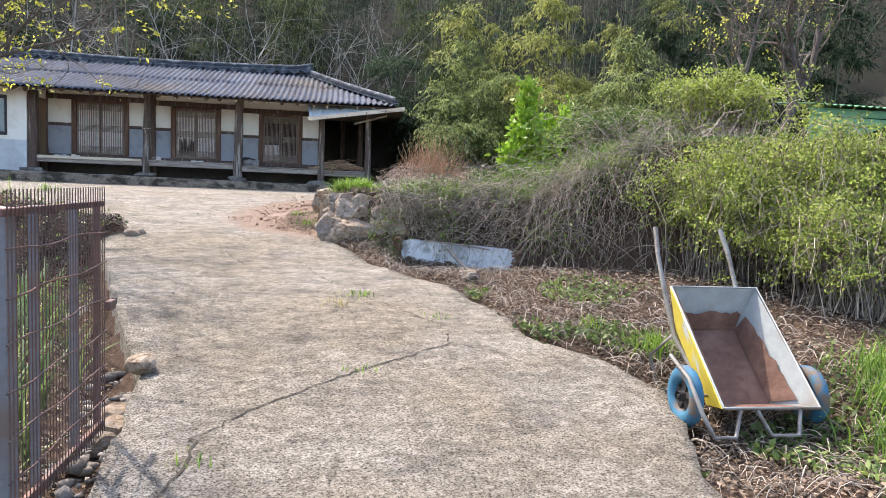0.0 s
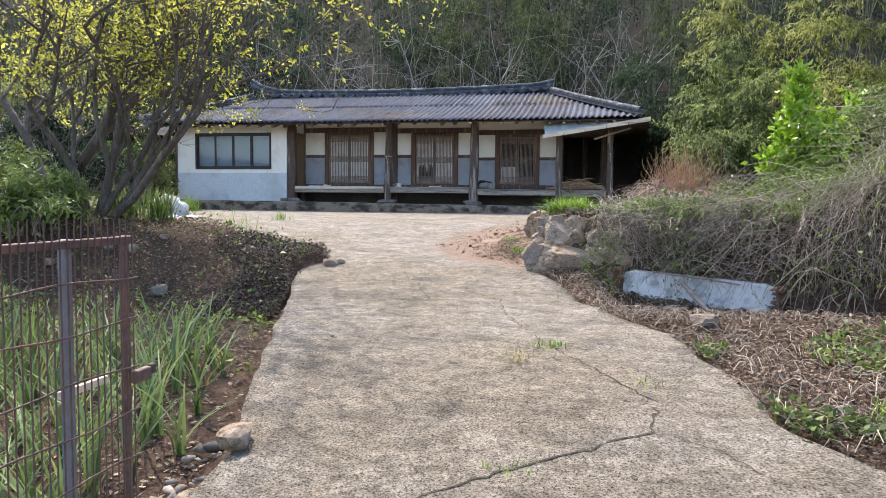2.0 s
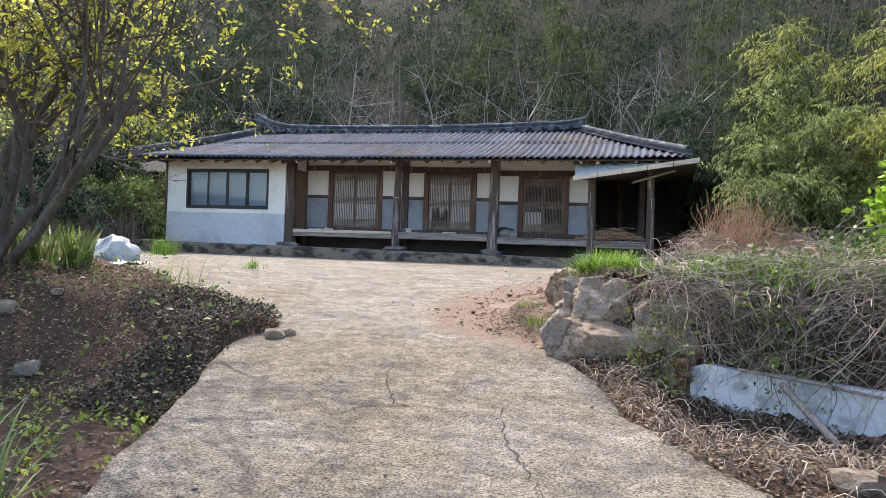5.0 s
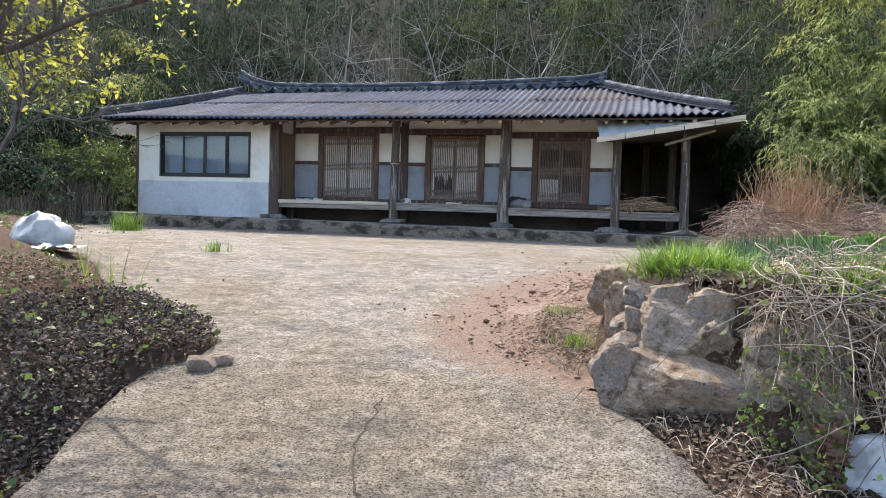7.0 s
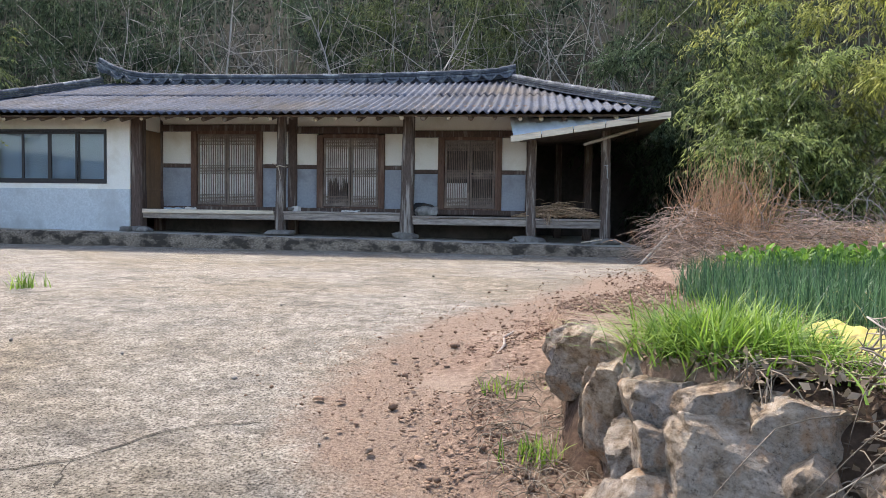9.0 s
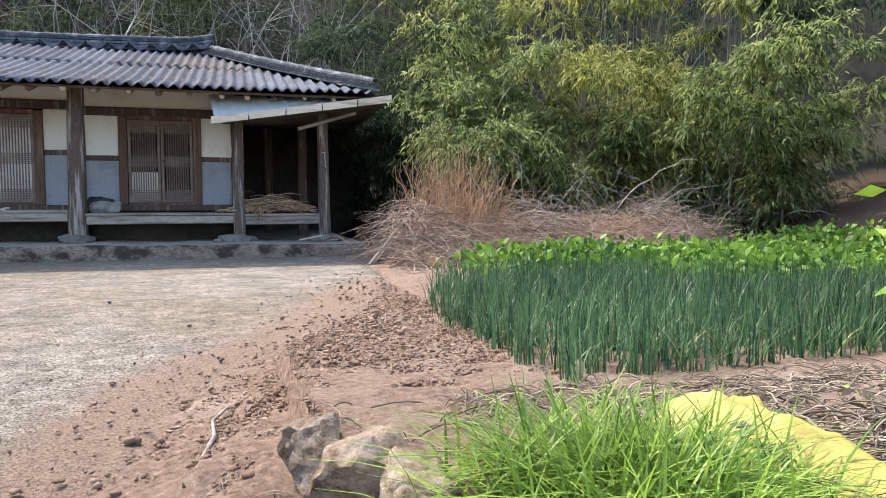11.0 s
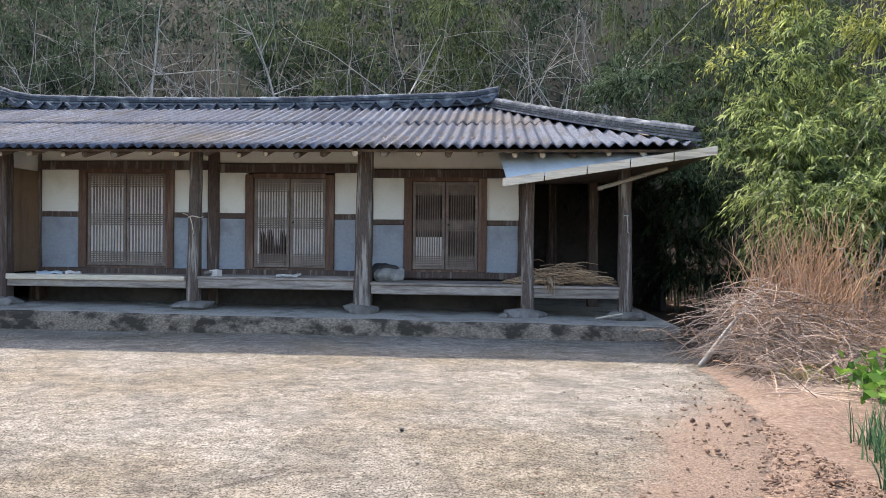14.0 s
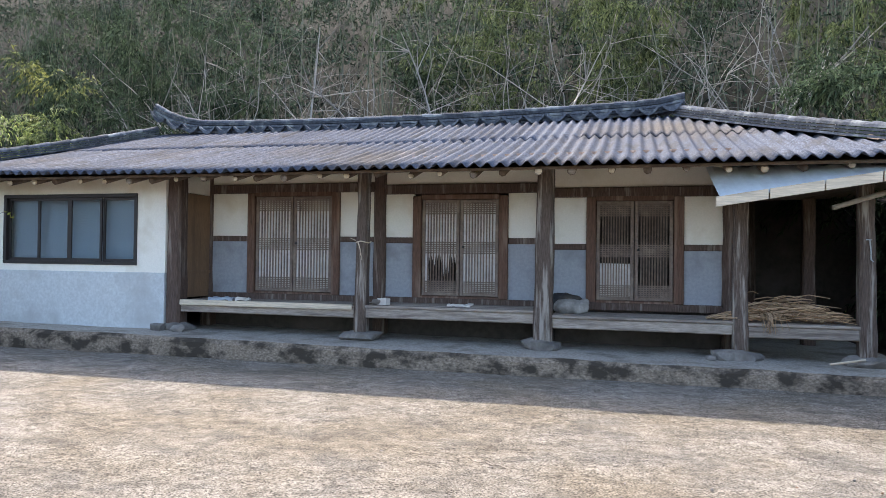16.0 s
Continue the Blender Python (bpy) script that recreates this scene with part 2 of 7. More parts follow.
def stone_material():
    """Broken field stone: tan and grey beds, dark pits and pale lichen."""
    m = bpy.data.materials.new("field_stone")
    m.use_nodes = True
    nt = m.node_tree
    b = nt.nodes["Principled BSDF"]
    co = nt.nodes.new("ShaderNodeTexCoord").outputs["Object"]
    bed = noise_tex(nt, co, 11, 12, 0.75, (1.0, 1.2, 1.8))
    grit = noise_tex(nt, co, 70, 6, 0.8)
    wide = noise_tex(nt, co, 4, 6, 0.65)
    col = ramp(nt, bed, [(0.36, (0.07, 0.055, 0.043)), (0.45, (0.22, 0.18, 0.14)), (0.55, (0.35, 0.31, 0.265)), (0.68, (0.50, 0.47, 0.43))])
    col = mix(nt, ramp(nt, wide, [(0.47, (0, 0, 0)), (0.56, (0.75, 0.75, 0.75))]), col, ramp(nt, grit, [(0.35, (0.12, 0.118, 0.115)), (0.65, (0.42, 0.405, 0.39))]))
    rust = noise_tex(nt, co, 6, 5, 0.6, (1.3, 1, 0.8))
    col = mix(nt, ramp(nt, rust, [(0.56, (0, 0, 0)), (0.66, (0.55, 0.55, 0.55))]), col, (0.30, 0.175, 0.085))
    col = mix(nt, ramp(nt, grit, [(0.32, (0.9, 0.9, 0.9)), (0.42, (0, 0, 0))]), col, (0.05, 0.042, 0.035))
    o = nt.nodes.new("ShaderNodeObjectInfo").outputs["Random"]
    col = mix(nt, 1.0, col, ramp(nt, o, [(0, (0.78, 0.76, 0.74)), (0.5, (1.12, 0.99, 0.85)), (1, (1.3, 1.19, 1.05))]), "MULTIPLY")
    nt.links.new(col, b.inputs["Base Color"])
    b.inputs["Roughness"].default_value = 0.95
    b.inputs["Specular IOR Level"].default_value = 0.12
    last = None
    for src, d in ((bed, 0.022), (grit, 0.006)):
        bp = nt.nodes.new("ShaderNodeBump")
        bp.inputs["Strength"].default_value, bp.inputs["Distance"].default_value = 1.0, d
        nt.links.new(src, bp.inputs["Height"])
        if last:
            nt.links.new(last, bp.inputs["Normal"])
        last = bp.outputs[0]
    nt.links.new(last, b.inputs["Normal"])
    return m


SLATE = roof_material()
RIDGETILE = material("grey_clay_tile", (0.075, 0.082, 0.095), (0.20, 0.21, 0.205), 25, 5, 0.85, bump=0.5, vary=0.5, island=0.35, specular=0.2, patch=(0.52, 0.66))
TIN = material("white_painted_tin", (0.66, 0.72, 0.76), (0.42, 0.26, 0.20), 12, 1.7, 0.45, bump=0.1, vary=0.10, patch=(0.64, 0.7), specular=0.5)
PALEWOOD = material("pale_board", (0.66, 0.56, 0.42), (0.40, 0.33, 0.25), 14, 3, 0.8, bump=0.3, stretch=(0.5, 6, 6), vary=0.2)
STONE = stone_material()
BASESTONE = material("base_stone", (0.235, 0.215, 0.19), (0.14, 0.125, 0.11), 18, 3, 0.9, bump=0.6, vary=0.25, island=0.2)
SLABPAINT = material("white_washed_cement", (0.66, 0.68, 0.69), (0.40, 0.41, 0.42), 22, 5.0, 0.85, bump=0.4, vary=0.12, patch=(0.5, 0.62))
ALU = material("brown_anodised_frame", (0.05, 0.045, 0.045), None, 40, 2, 0.4, 0.5, bump=0.0, vary=0.1)
GLASS = glass_material("window_glass", (0.75, 0.82, 0.85))
# dark colour carries the shade inside the rooms, underfloor and store
INTERIOR_SHADE = material("interior_shade", (0.075, 0.065, 0.058), (0.12, 0.10, 0.09), 10, 1.5, 0.95, bump=0.3, vary=0.3)
# grey-blue of reflected sky as a plain colour; also serves a packaging scrap
SKY_GREY = material("sky_reflection_grey", (0.42, 0.47, 0.52), None, 30, 1, 0.9, bump=0.1, vary=0.1)

# ---- building helpers ----
def part(name, bm, mat, parent=None, label="", smooth=False):
    me = bpy.data.meshes.new(name)
    bm.to_mesh(me)
    bm.free()
    return part_mesh(name, me, mat, parent, label, smooth)


def part_mesh(name, me, mat, parent=None, label="", smooth=False):
    if mat and not me.materials:
        me.materials.append(mat)
    if smooth:
        me.polygons.foreach_set("use_smooth", [True] * len(me.polygons))
    ob = new(name, me)
    if parent:
        ob.parent = parent
    if label:
        ob["label"] = label
    return ob


def arrays(name, verts, faces, mat, parent=None, label="", smooth=False):
    """verts (n,3) and faces (m,k) arrays as one mesh."""
    verts, faces = np.asarray(verts, np.float32), np.asarray(faces, np.int32)
    me = bpy.data.meshes.new(name)
    k = faces.shape[1]
    me.vertices.add(len(verts))
    me.vertices.foreach_set("co", verts.ravel())
    me.loops.add(faces.size)
    me.loops.foreach_set("vertex_index", faces.ravel())
    me.polygons.add(len(faces))
    me.polygons.foreach_set("loop_start", np.arange(0, faces.size, k, dtype=np.int32))
    me.polygons.foreach_set("loop_total", np.full(len(faces), k, np.int32))
    me.update(calc_edges=True)
    return part_mesh(name, me, mat, parent, label, smooth)


def empty(name, x, y, z, label, category, group="", rz=0.0):
    ob = new(name)
    ob.matrix_world = pose(x, y, z, 0, 0, rz)
    return tagged(ob, label, category, group)


def box(bm, x0, x1, y0, y1, z0, z1, bev=0.0, jit=0.0, rng=random):
    r = bmesh.ops.create_cube(bm, size=1.0)
    vs = r["verts"]
    for v in vs:
        v.co = Vector((x0 + (v.co.x + 0.5) * (x1 - x0), y0 + (v.co.y + 0.5) * (y1 - y0), z0 + (v.co.z + 0.5) * (z1 - z0)))
        if jit:
            v.co += Vector([rng.uniform(-jit, jit) for _ in range(3)])
    if bev:
        es = list({e for v in vs for e in v.link_edges})
        bmesh.ops.bevel(bm, geom=es, offset=bev, segments=1, affect="EDGES")
    return bm


def boxpart(name, d, mat, parent, label="", bev=0.008, jit=0.0):
    return part(name, box(bmesh.new(), *d, bev, jit), mat, parent, label)


def tubes(paths, radii, sides=5):
    """Arrays of tapered tubes along point lists."""
    V, F, n0 = [], [], 0
    ang = np.linspace(0, 2 * np.pi, sides, endpoint=False)
    for pts, rad in zip(paths, radii):
        p = np.asarray(pts, float)
        r = np.broadcast_to(np.asarray(rad, float), (len(p),))
        d = np.gradient(p, axis=0)
        d /= np.linalg.norm(d, axis=1)[:, None] + 1e-9
        up = np.where(np.abs(d[:, 2:3]) > 0.9, np.array([[1.0, 0, 0]]), np.array([[0, 0, 1.0]]))
        a = np.cross(d, up)
        a /= np.linalg.norm(a, axis=1)[:, None] + 1e-9
        b = np.cross(d, a)
        ring = p[:, None] + r[:, None, None] * (np.cos(ang)[None, :, None] * a[:, None] + np.sin(ang)[None, :, None] * b[:, None])
        V.append(ring.reshape(-1, 3))
        k = len(p)
        i, j = np.meshgrid(np.arange(k - 1), np.arange(sides), indexing="ij")
        j2 = (j + 1) % sides
        F.append(np.stack([n0 + i * sides + j, n0 + i * sides + j2, n0 + (i + 1) * sides + j2, n0 + (i + 1) * sides + j], -1).reshape(-1, 4))
        n0 += k * sides
    return np.concatenate(V), np.concatenate(F)


def tubepart(name, paths, radii, mat, parent=None, label="", sides=5, smooth=True):
    if np.ndim(paths[0][0]) == 0:
        paths = [paths]
    v, f = tubes(paths, radii, sides)
    return arrays(name, v, f, mat, parent, label, smooth)


def leaves(pos, size, rng, droop=0.0, ratio=0.4, fold=0.15):
    """Arrays of small pointed leaves: two triangles each, folded along the rib, in all directions."""
    n = len(pos)
    d = rng.normal(size=(n, 3))
    d[:, 2] -= droop
    d /= np.linalg.norm(d, axis=1)[:, None]
    s = np.cross(d, rng.normal(size=(n, 3)))
    s /= np.linalg.norm(s, axis=1)[:, None] + 1e-9
    nn = np.cross(d, s)
    L = (size * rng.uniform(0.6, 1.3, n))[:, None]
    mid = pos + d * L * 0.45
    a, c = pos, pos + d * L
    b1 = mid + s * L * ratio * 0.5 + nn * L * fold
    b2 = mid - s * L * ratio * 0.5 + nn * L * fold
    v = np.stack([a, b1, c, b2], 1).reshape(-1, 3)
    f = np.arange(4 * n).reshape(n, 4)
    return v, f


def blades(pos, height, width, lean, rng, segs=3, curve=0.5):
    """Arrays of grass blades that rise, bend over and taper."""
    n = len(pos)
    az = rng.uniform(0, 2 * np.pi, n)
    h = height * rng.uniform(0.6, 1.2, n)
    ln = lean * rng.uniform(0.2, 1.3, n)
    out = np.stack([np.cos(az), np.sin(az), np.zeros(n)], 1)
    side = np.stack([-np.sin(az), np.cos(az), np.zeros(n)], 1)
    rows = []
    for k in range(segs + 1):
        u = k / segs
        c = pos + out * (ln * h * u ** (1 + curve))[:, None] + np.array([0, 0, 1.0]) * (h * (u - 0.35 * ln * u * u))[:, None]
        w = width * (1 - u) ** 0.6 * 0.5 + 0.0006
        rows += [c - side * w, c + side * w]
    v = np.stack(rows, 1).reshape(-1, 3)
    m = 2 * (segs + 1)
    base = np.arange(n)[:, None] * m
    f = np.concatenate([base + np.array([[2 * k, 2 * k + 1, 2 * k + 3, 2 * k + 2]]) for k in range(segs)])
    return v, f


def smoothnoise(x, y, s, seed=0.0):
    return noise.noise(Vector((x * s + seed, y * s - seed, seed * 0.7)))


# ---- lie of the land ----
GY = [-60, -24, -20, -16.3, -14.3, -12.4, -11.4, -10.8, -9.1, -7.8, -5.9, -3.4, 0]
GZ = [-3.5, -1.5, -1.2, -0.86, -0.67, -0.53, -0.37, -0.30, -0.10, 0.02, 0.09, 0.10, 0.10]
LEFT_EDGE = [(6.2, -30), (6.5, -20), (6.52, -17.9), (6.43, -17.1), (6.35, -16.35), (6.04, -15.6), (5.76, -14.84), (5.46, -13.95), (5.13, -13.0), (4.92, -12.5), (4.73, -11.95), (4.66, -11.6), (4.86, -11.4), (4.76, -11.0), (4.1, -10.5), (2.92, -9.95), (2.0, -9.0), (1.0, -8.2), (-0.4, -7.6), (-1.8, -5.5), (-2.6, -4.0), (-5.5, -3.2)]
RIGHT_EDGE = [(9.3, -30), (9.35, -20), (9.42, -17.84), (9.75, -16.7), (9.55, -16.15), (9.18, -15.59), (8.92, -14.5), (8.72, -13.8), (8.35, -13.3), (8.04, -12.78), (7.75, -12.0), (7.36, -11.3), (7.05, -11.0), (6.86, -10.7), (6.7, -10.0), (6.85, -9.0), (7.2, -8.2), (7.7, -7.6), (8.3, -6.4), (8.7, -5.0), (8.75, -3.4), (8.9, -1.5)]
BANK = [(7.2, -9.4), (7.42, -10.6), (7.55, -11.15), (7.8, -11.5), (8.2, -11.70), (8.45, -11.75), (9.85, -12.2), (10.8, -12.75), (12, -13.4), (14, -14.6), (18, -16.5), (30, -20)]


def road_z(y):
    return float(np.interp(y, GY, GZ))


def smooth(a, b, v):
    t = min(1, max(0, (v - a) / (b - a)))
    return t * t * (3 - 2 * t)


def edge_x(pts, y):
    return float(np.interp(y, sorted([p[1] for p in pts]), [p[0] for p in sorted(pts, key=lambda q: q[1])]))


def land(x, y):
    """Height of the bare ground."""
    r = road_z(y)
    xl, xr = edge_x(LEFT_EDGE, y) if y < -3.2 else -5.5, edge_x(RIGHT_EDGE, y)
    n = 0.05 * smoothnoise(x, y, 0.9) + 0.02 * smoothnoise(x, y, 3.1, 4)
    hill = max(0.0, y - 6.5) * 0.75 + max(0.0, x - 13.5 - 0.25 * (y + 6)) * 0.35 * smooth(-14, -4, y) + max(0.0, -x - 16) * 0.15
    hill = min(hill, 26)
    if xl <= x <= xr or y > -3.2 and -6 < x < 9:
        z = r - 0.10
    elif x < xl:
        d = xl - x
        garden = float(np.interp(y, [-30, -17, -14, -12.9], [-2.0, -1.14, -0.90, -0.82]))
        top = 0.02 + 0.30 * smooth(2.6, 0.3, x) - 0.30 * smooth(2.7, 4.2, x)
        berm = smooth(-12.9, -11.5, y + 0.25 * smoothnoise(x, 0, 0.8))
        z = garden + (top - garden) * berm
        if y > -10.6:
            z = min(z, r + 0.02 + 0.30 * smooth(0.1, 1.6, d)) if y < -3 else r
        z += n
        z = min(z, r - 0.12 + max(0.0, d - 0.03) * (2.2 if y > -12.4 else 0.6) + (0.14 if y > -11.75 else 0.0))
    else:
        d = x - xr
        by = float(np.interp(x, [p[0] for p in BANK], [p[1] for p in BANK]))
        inside = smooth(-0.12, 0.22, y - by) if x > 7.3 else 0.0
        low = r + 0.02 + 0.05 * smooth(0, 1.5, d) + n - 0.11 * smooth(9.3, 9.6, x) * smooth(11.0, 10.6, x) * smooth(-18.1, -17.7, y) * smooth(-16.5, -16.9, y) - 0.21 * smooth(8.0, 8.4, x) * smooth(10.9, 10.2, x) * smooth(-13.5, -12.3, y)
        bedz = float(np.interp(y, [-11, -9.5, -6], [0.27, 0.13, 0.10]))
        ridge = 0.75 * smooth(9.9, 11.6, x) * smooth(-9.6, -11.2, y)
        top = bedz + ridge + n * 0.6
        low = min(low, top) if y > -10 else low
        z = low + (top - low) * inside if x > 7.3 else low
        if d < 0.1:
            z = min(z, r - 0.01)
    return z + hill


# ---- ground, drive and yard ----
def axis(lo, hi, step, far):
    a = list(np.arange(lo, hi, step))
    g, left, right = step, [], []
    x = lo
    while x > -far:
        g *= 1.35
        x -= g
        left.append(x)
    x, g = a[-1], step
    while x < far:
        g *= 1.35
        x += g
        right.append(x)
    return np.array(left[::-1] + a + right)


def build_ground():
    xs, ys = axis(-6, 15, 0.17, 900), axis(-22, 7, 0.17, 900)
    v = np.array([(x, y, land(x, y)) for y in ys for x in xs])
    nx, ny = len(xs), len(ys)
    i, j = np.meshgrid(np.arange(nx - 1), np.arange(ny - 1))
    a = (j * nx + i).ravel()
    ob = arrays("ground", v, np.stack([a, a + 1, a + nx + 1, a + nx], 1), EARTH, smooth=True)
    return tagged(ob, "brown earth with dry litter and sparse weeds", "ground", kind="structure")


build_ground()


def road_rows():
    rows = []
    for y in np.arange(-30, -1.53, 0.1):
        xl = edge_x(LEFT_EDGE, y) if y < -3.2 else -5.5
        xr = edge_x(RIGHT_EDGE, y)
        xl += 0.04 * smoothnoise(y, 0, 2.3, 3) + 0.02 * smoothnoise(y, 0, 9, 5)
        calm = 0.2 if -11.9 < y < -3 else 1.0
        xr += calm * (0.10 * smoothnoise(y, 0, 1.7, 9) + 0.04 * smoothnoise(y, 0, 7, 2))
        rows.append((y, xl, xr))
    return rows


def build_road():
    V, F, n = [], [], 40
    rows = road_rows()
    for y, xl, xr in rows:
        for k in range(n + 1):
            x = xl + (xr - xl) * k / n
            V.append((x, y, road_z(y) + 0.012 * smoothnoise(x, y, 1.3, 7)))
        V += [(xl - 0.02, y, road_z(y) - 0.5), (xr, y, road_z(y) - 0.3)]
    m = n + 3
    for r in range(len(rows) - 1):
        a = r * m
        F += [(a + k, a + k + 1, a + m + k + 1, a + m + k) for k in range(n)]
        F += [(a + n + 1, a, a + m, a + m + n + 1), (a + n, a + n + 2, a + m + n + 2, a + m + n)]
    ob = arrays("road", V, F, CONCRETE, smooth=False)
    # how much garden soil has spilled over the concrete
    at = ob.data.attributes.new("soil", "FLOAT", "POINT")
    at.data.foreach_set("value", np.array([smooth(1.15, 0.0, edge_x(RIGHT_EDGE, y) - x) * smooth(-12.0, -10.2, y) * smooth(-4.0, -6.2, y) for x, y, z in V], np.float32))
    return tagged(ob, "pale weathered concrete drive widening into a yard", "drive", kind="structure")


build_road()

# ---- the old farmhouse ----
house = empty("farmhouse", 2.4, 2.6, 0.1, "single-storey old timber farmhouse with white plaster walls and corrugated roof", "house")
house.matrix_world = pose(0, 0, 0)
COLX = [-0.42, 2.42, 4.84, 7.11, 8.42]
COLY = -0.75


def ledge_z(x):
    return float(np.interp(x, [-5, 9], [0.385, 0.275]))


def build_ledge():
    bm = bmesh.new()
    xs = np.linspace(-5.0, 8.95, 90)
    prof = []
    for x in xs:
        f = -1.55 + 0.035 * smoothnoise(x, 0, 1.6, 3)
        t = ledge_z(x) + 0.012 * smoothnoise(x, 1, 2.5, 6)
        prof.append([bm.verts.new(p) for p in ((x, f - 0.05, -0.1), (x, f - 0.02, t - 0.05), (x, f + 0.03, t), (x, 5.4, t))])
    for a, b in zip(prof, prof[1:]):
        for k in range(2):
            bm.faces.new((a[k], b[k], b[k + 1], a[k + 1]))
    top = bmesh.new()
    rows = [[top.verts.new(v.co) for v in p[2:]] for p in prof]
    for a, b in zip(rows, rows[1:]):
        top.faces.new((a[0], b[0], b[1], a[1]))
    part("ledge_top", top, LEDGETOP, house, "paler top face of the ledge")
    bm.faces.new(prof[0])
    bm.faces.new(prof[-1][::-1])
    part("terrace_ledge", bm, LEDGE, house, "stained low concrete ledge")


build_ledge()


def hewn(x, y, z0, z1, r, seed, lean=0.0):
    """A roughly squared post with a slight taper and wavy faces."""
    bm = bmesh.new()
    rng = random.Random(seed)
    rings = []
    for k in range(9):
        u = k / 8
        w = r * (1.12 - 0.15 * u) * (1 + rng.uniform(-0.05, 0.05))
        dx = lean * u + rng.uniform(-0.006, 0.006)
        z = z0 + (z1 - z0) * u
        c = 0.3 * w
        pts = [(-w, -w + c), (-w + c, -w), (w - c, -w), (w, -w + c), (w, w - c), (w - c, w), (-w + c, w), (-w, w - c)]
        rings.append([bm.verts.new((x + dx + px, y + py, z)) for px, py in pts])
    for a, b in zip(rings, rings[1:]):
        for i in range(8):
            bm.faces.new((a[i], a[(i + 1) % 8], b[(i + 1) % 8], b[i]))
    bm.faces.new(rings[-1])
    return bm


def rock(rx, ry, rz, seed, sub=2, rough=0.28):
    """A broken stone: a ball cut by blocky and random planes into flat faces, then slightly roughened."""
    bm = bmesh.new()
    bmesh.ops.create_icosphere(bm, subdivisions=sub, radius=1.35)
    rng = random.Random(seed)
    cuts = []
    for ax in ((1, 0, 0), (-1, 0, 0), (0, 1, 0), (0, -1, 0), (0, 0, 1), (0, 0, -1)):
        cuts.append(((Vector(ax) + 0.28 * Vector((rng.gauss(0, 1), rng.gauss(0, 1), rng.gauss(0, 1)))).normalized(), rng.uniform(0.80, 0.98)))
    for _ in range(8):
        n = Vector((rng.gauss(0, 1), rng.gauss(0, 1), rng.gauss(0, 1))).normalized()
        cuts.append((n, rng.uniform(0.85, 1.1)))
    o = Vector((seed * 3.1, seed, seed * 2.3))
    for v in bm.verts:
        p = v.co.copy()
        for n, d in cuts:
            h = p.dot(n) - d
            if h > 0:
                p -= n * h
        k = 1.0 + rough * 0.16 * noise.noise(p * 2 + o) + rough * 0.12 * (abs(noise.noise(p * 4.5 + o)) - 0.25) + rough * 0.05 * noise.noise(p * 13 + o)
        v.co = Vector((p.x * rx, p.y * ry, p.z * rz)) * k
    return bm


for i, x in enumerate(COLX):
    z = ledge_z(x)
    top = 2.66 if i < 4 else 2.36
    if i == 3:
        top = 2.34
    part("column", hewn(x, COLY, z + 0.08, top, (0.105, 0.075, 0.105, 0.078, 0.08)[i], 10 + i, (0.0, 0.03, 0.02, 0.0, -0.02)[i]), WORN if i else DARKWOOD, house, "cracked weathered timber column")
    st = part("base_stone", rock(0.25 + 0.03 * (i % 2), 0.20, 0.085, 30 + i, 2, 0.2), BASESTONE, house)
    st.location = (x, COLY, z + 0.035)
# posts in the wall line
for i, x in enumerate((-0.42, 2.40, 4.74, 7.09)):
    part("wall_post", hewn(x, 0.03, ledge_z(x), 2.62, 0.085, 50 + i), DARKWOOD, house)

# left room, flush with the columns
WY = -0.88
def build_left_room():
    boxes = [(-3.98, -3.40), (-1.0, -0.53)]
    bm = bmesh.new()
    for a, b in boxes:
        box(bm, a, b, WY, WY + 0.18, 1.16, 2.72)
    box(bm, -3.40, -1.0, WY, WY + 0.18, 2.30, 2.72)
    box(bm, -3.40, -1.0, WY, WY + 0.18, 1.16, 1.26)
    box(bm, -3.98, -3.80, WY + 0.18, 5.2, 0.3, 2.72)
    part("wall", bm, PLASTER, house, "white plastered wall")
    bm = bmesh.new()
    box(bm, -3.985, -0.53, WY - 0.012, WY + 0.18, 0.30, 1.16, 0.004)
    part("lower_wall", bm, LOWER, house, "stained grey-blue cement dado")
    boxpart("corner_post", (-4.06, -3.985, WY - 0.01, WY + 0.1, 0.33, 2.72), DARKWOOD, house)
    # side of the room towards the porch: plywood shut
    boxpart("side_panel", (-0.40, -0.36, -0.66, -0.04, 0.80, 2.32), PLYWOOD, house, "brown plywood side panel", 0.004)
    boxpart("side_rail", (-0.41, -0.345, -0.66, -0.04, 1.15, 1.19), PLYWOOD, house, "", 0.004)
    boxpart("side_wall_top", (-0.42, -0.37, -0.66, -0.04, 2.33, 2.66), PLASTER, house, "", 0.0)


build_left_room()


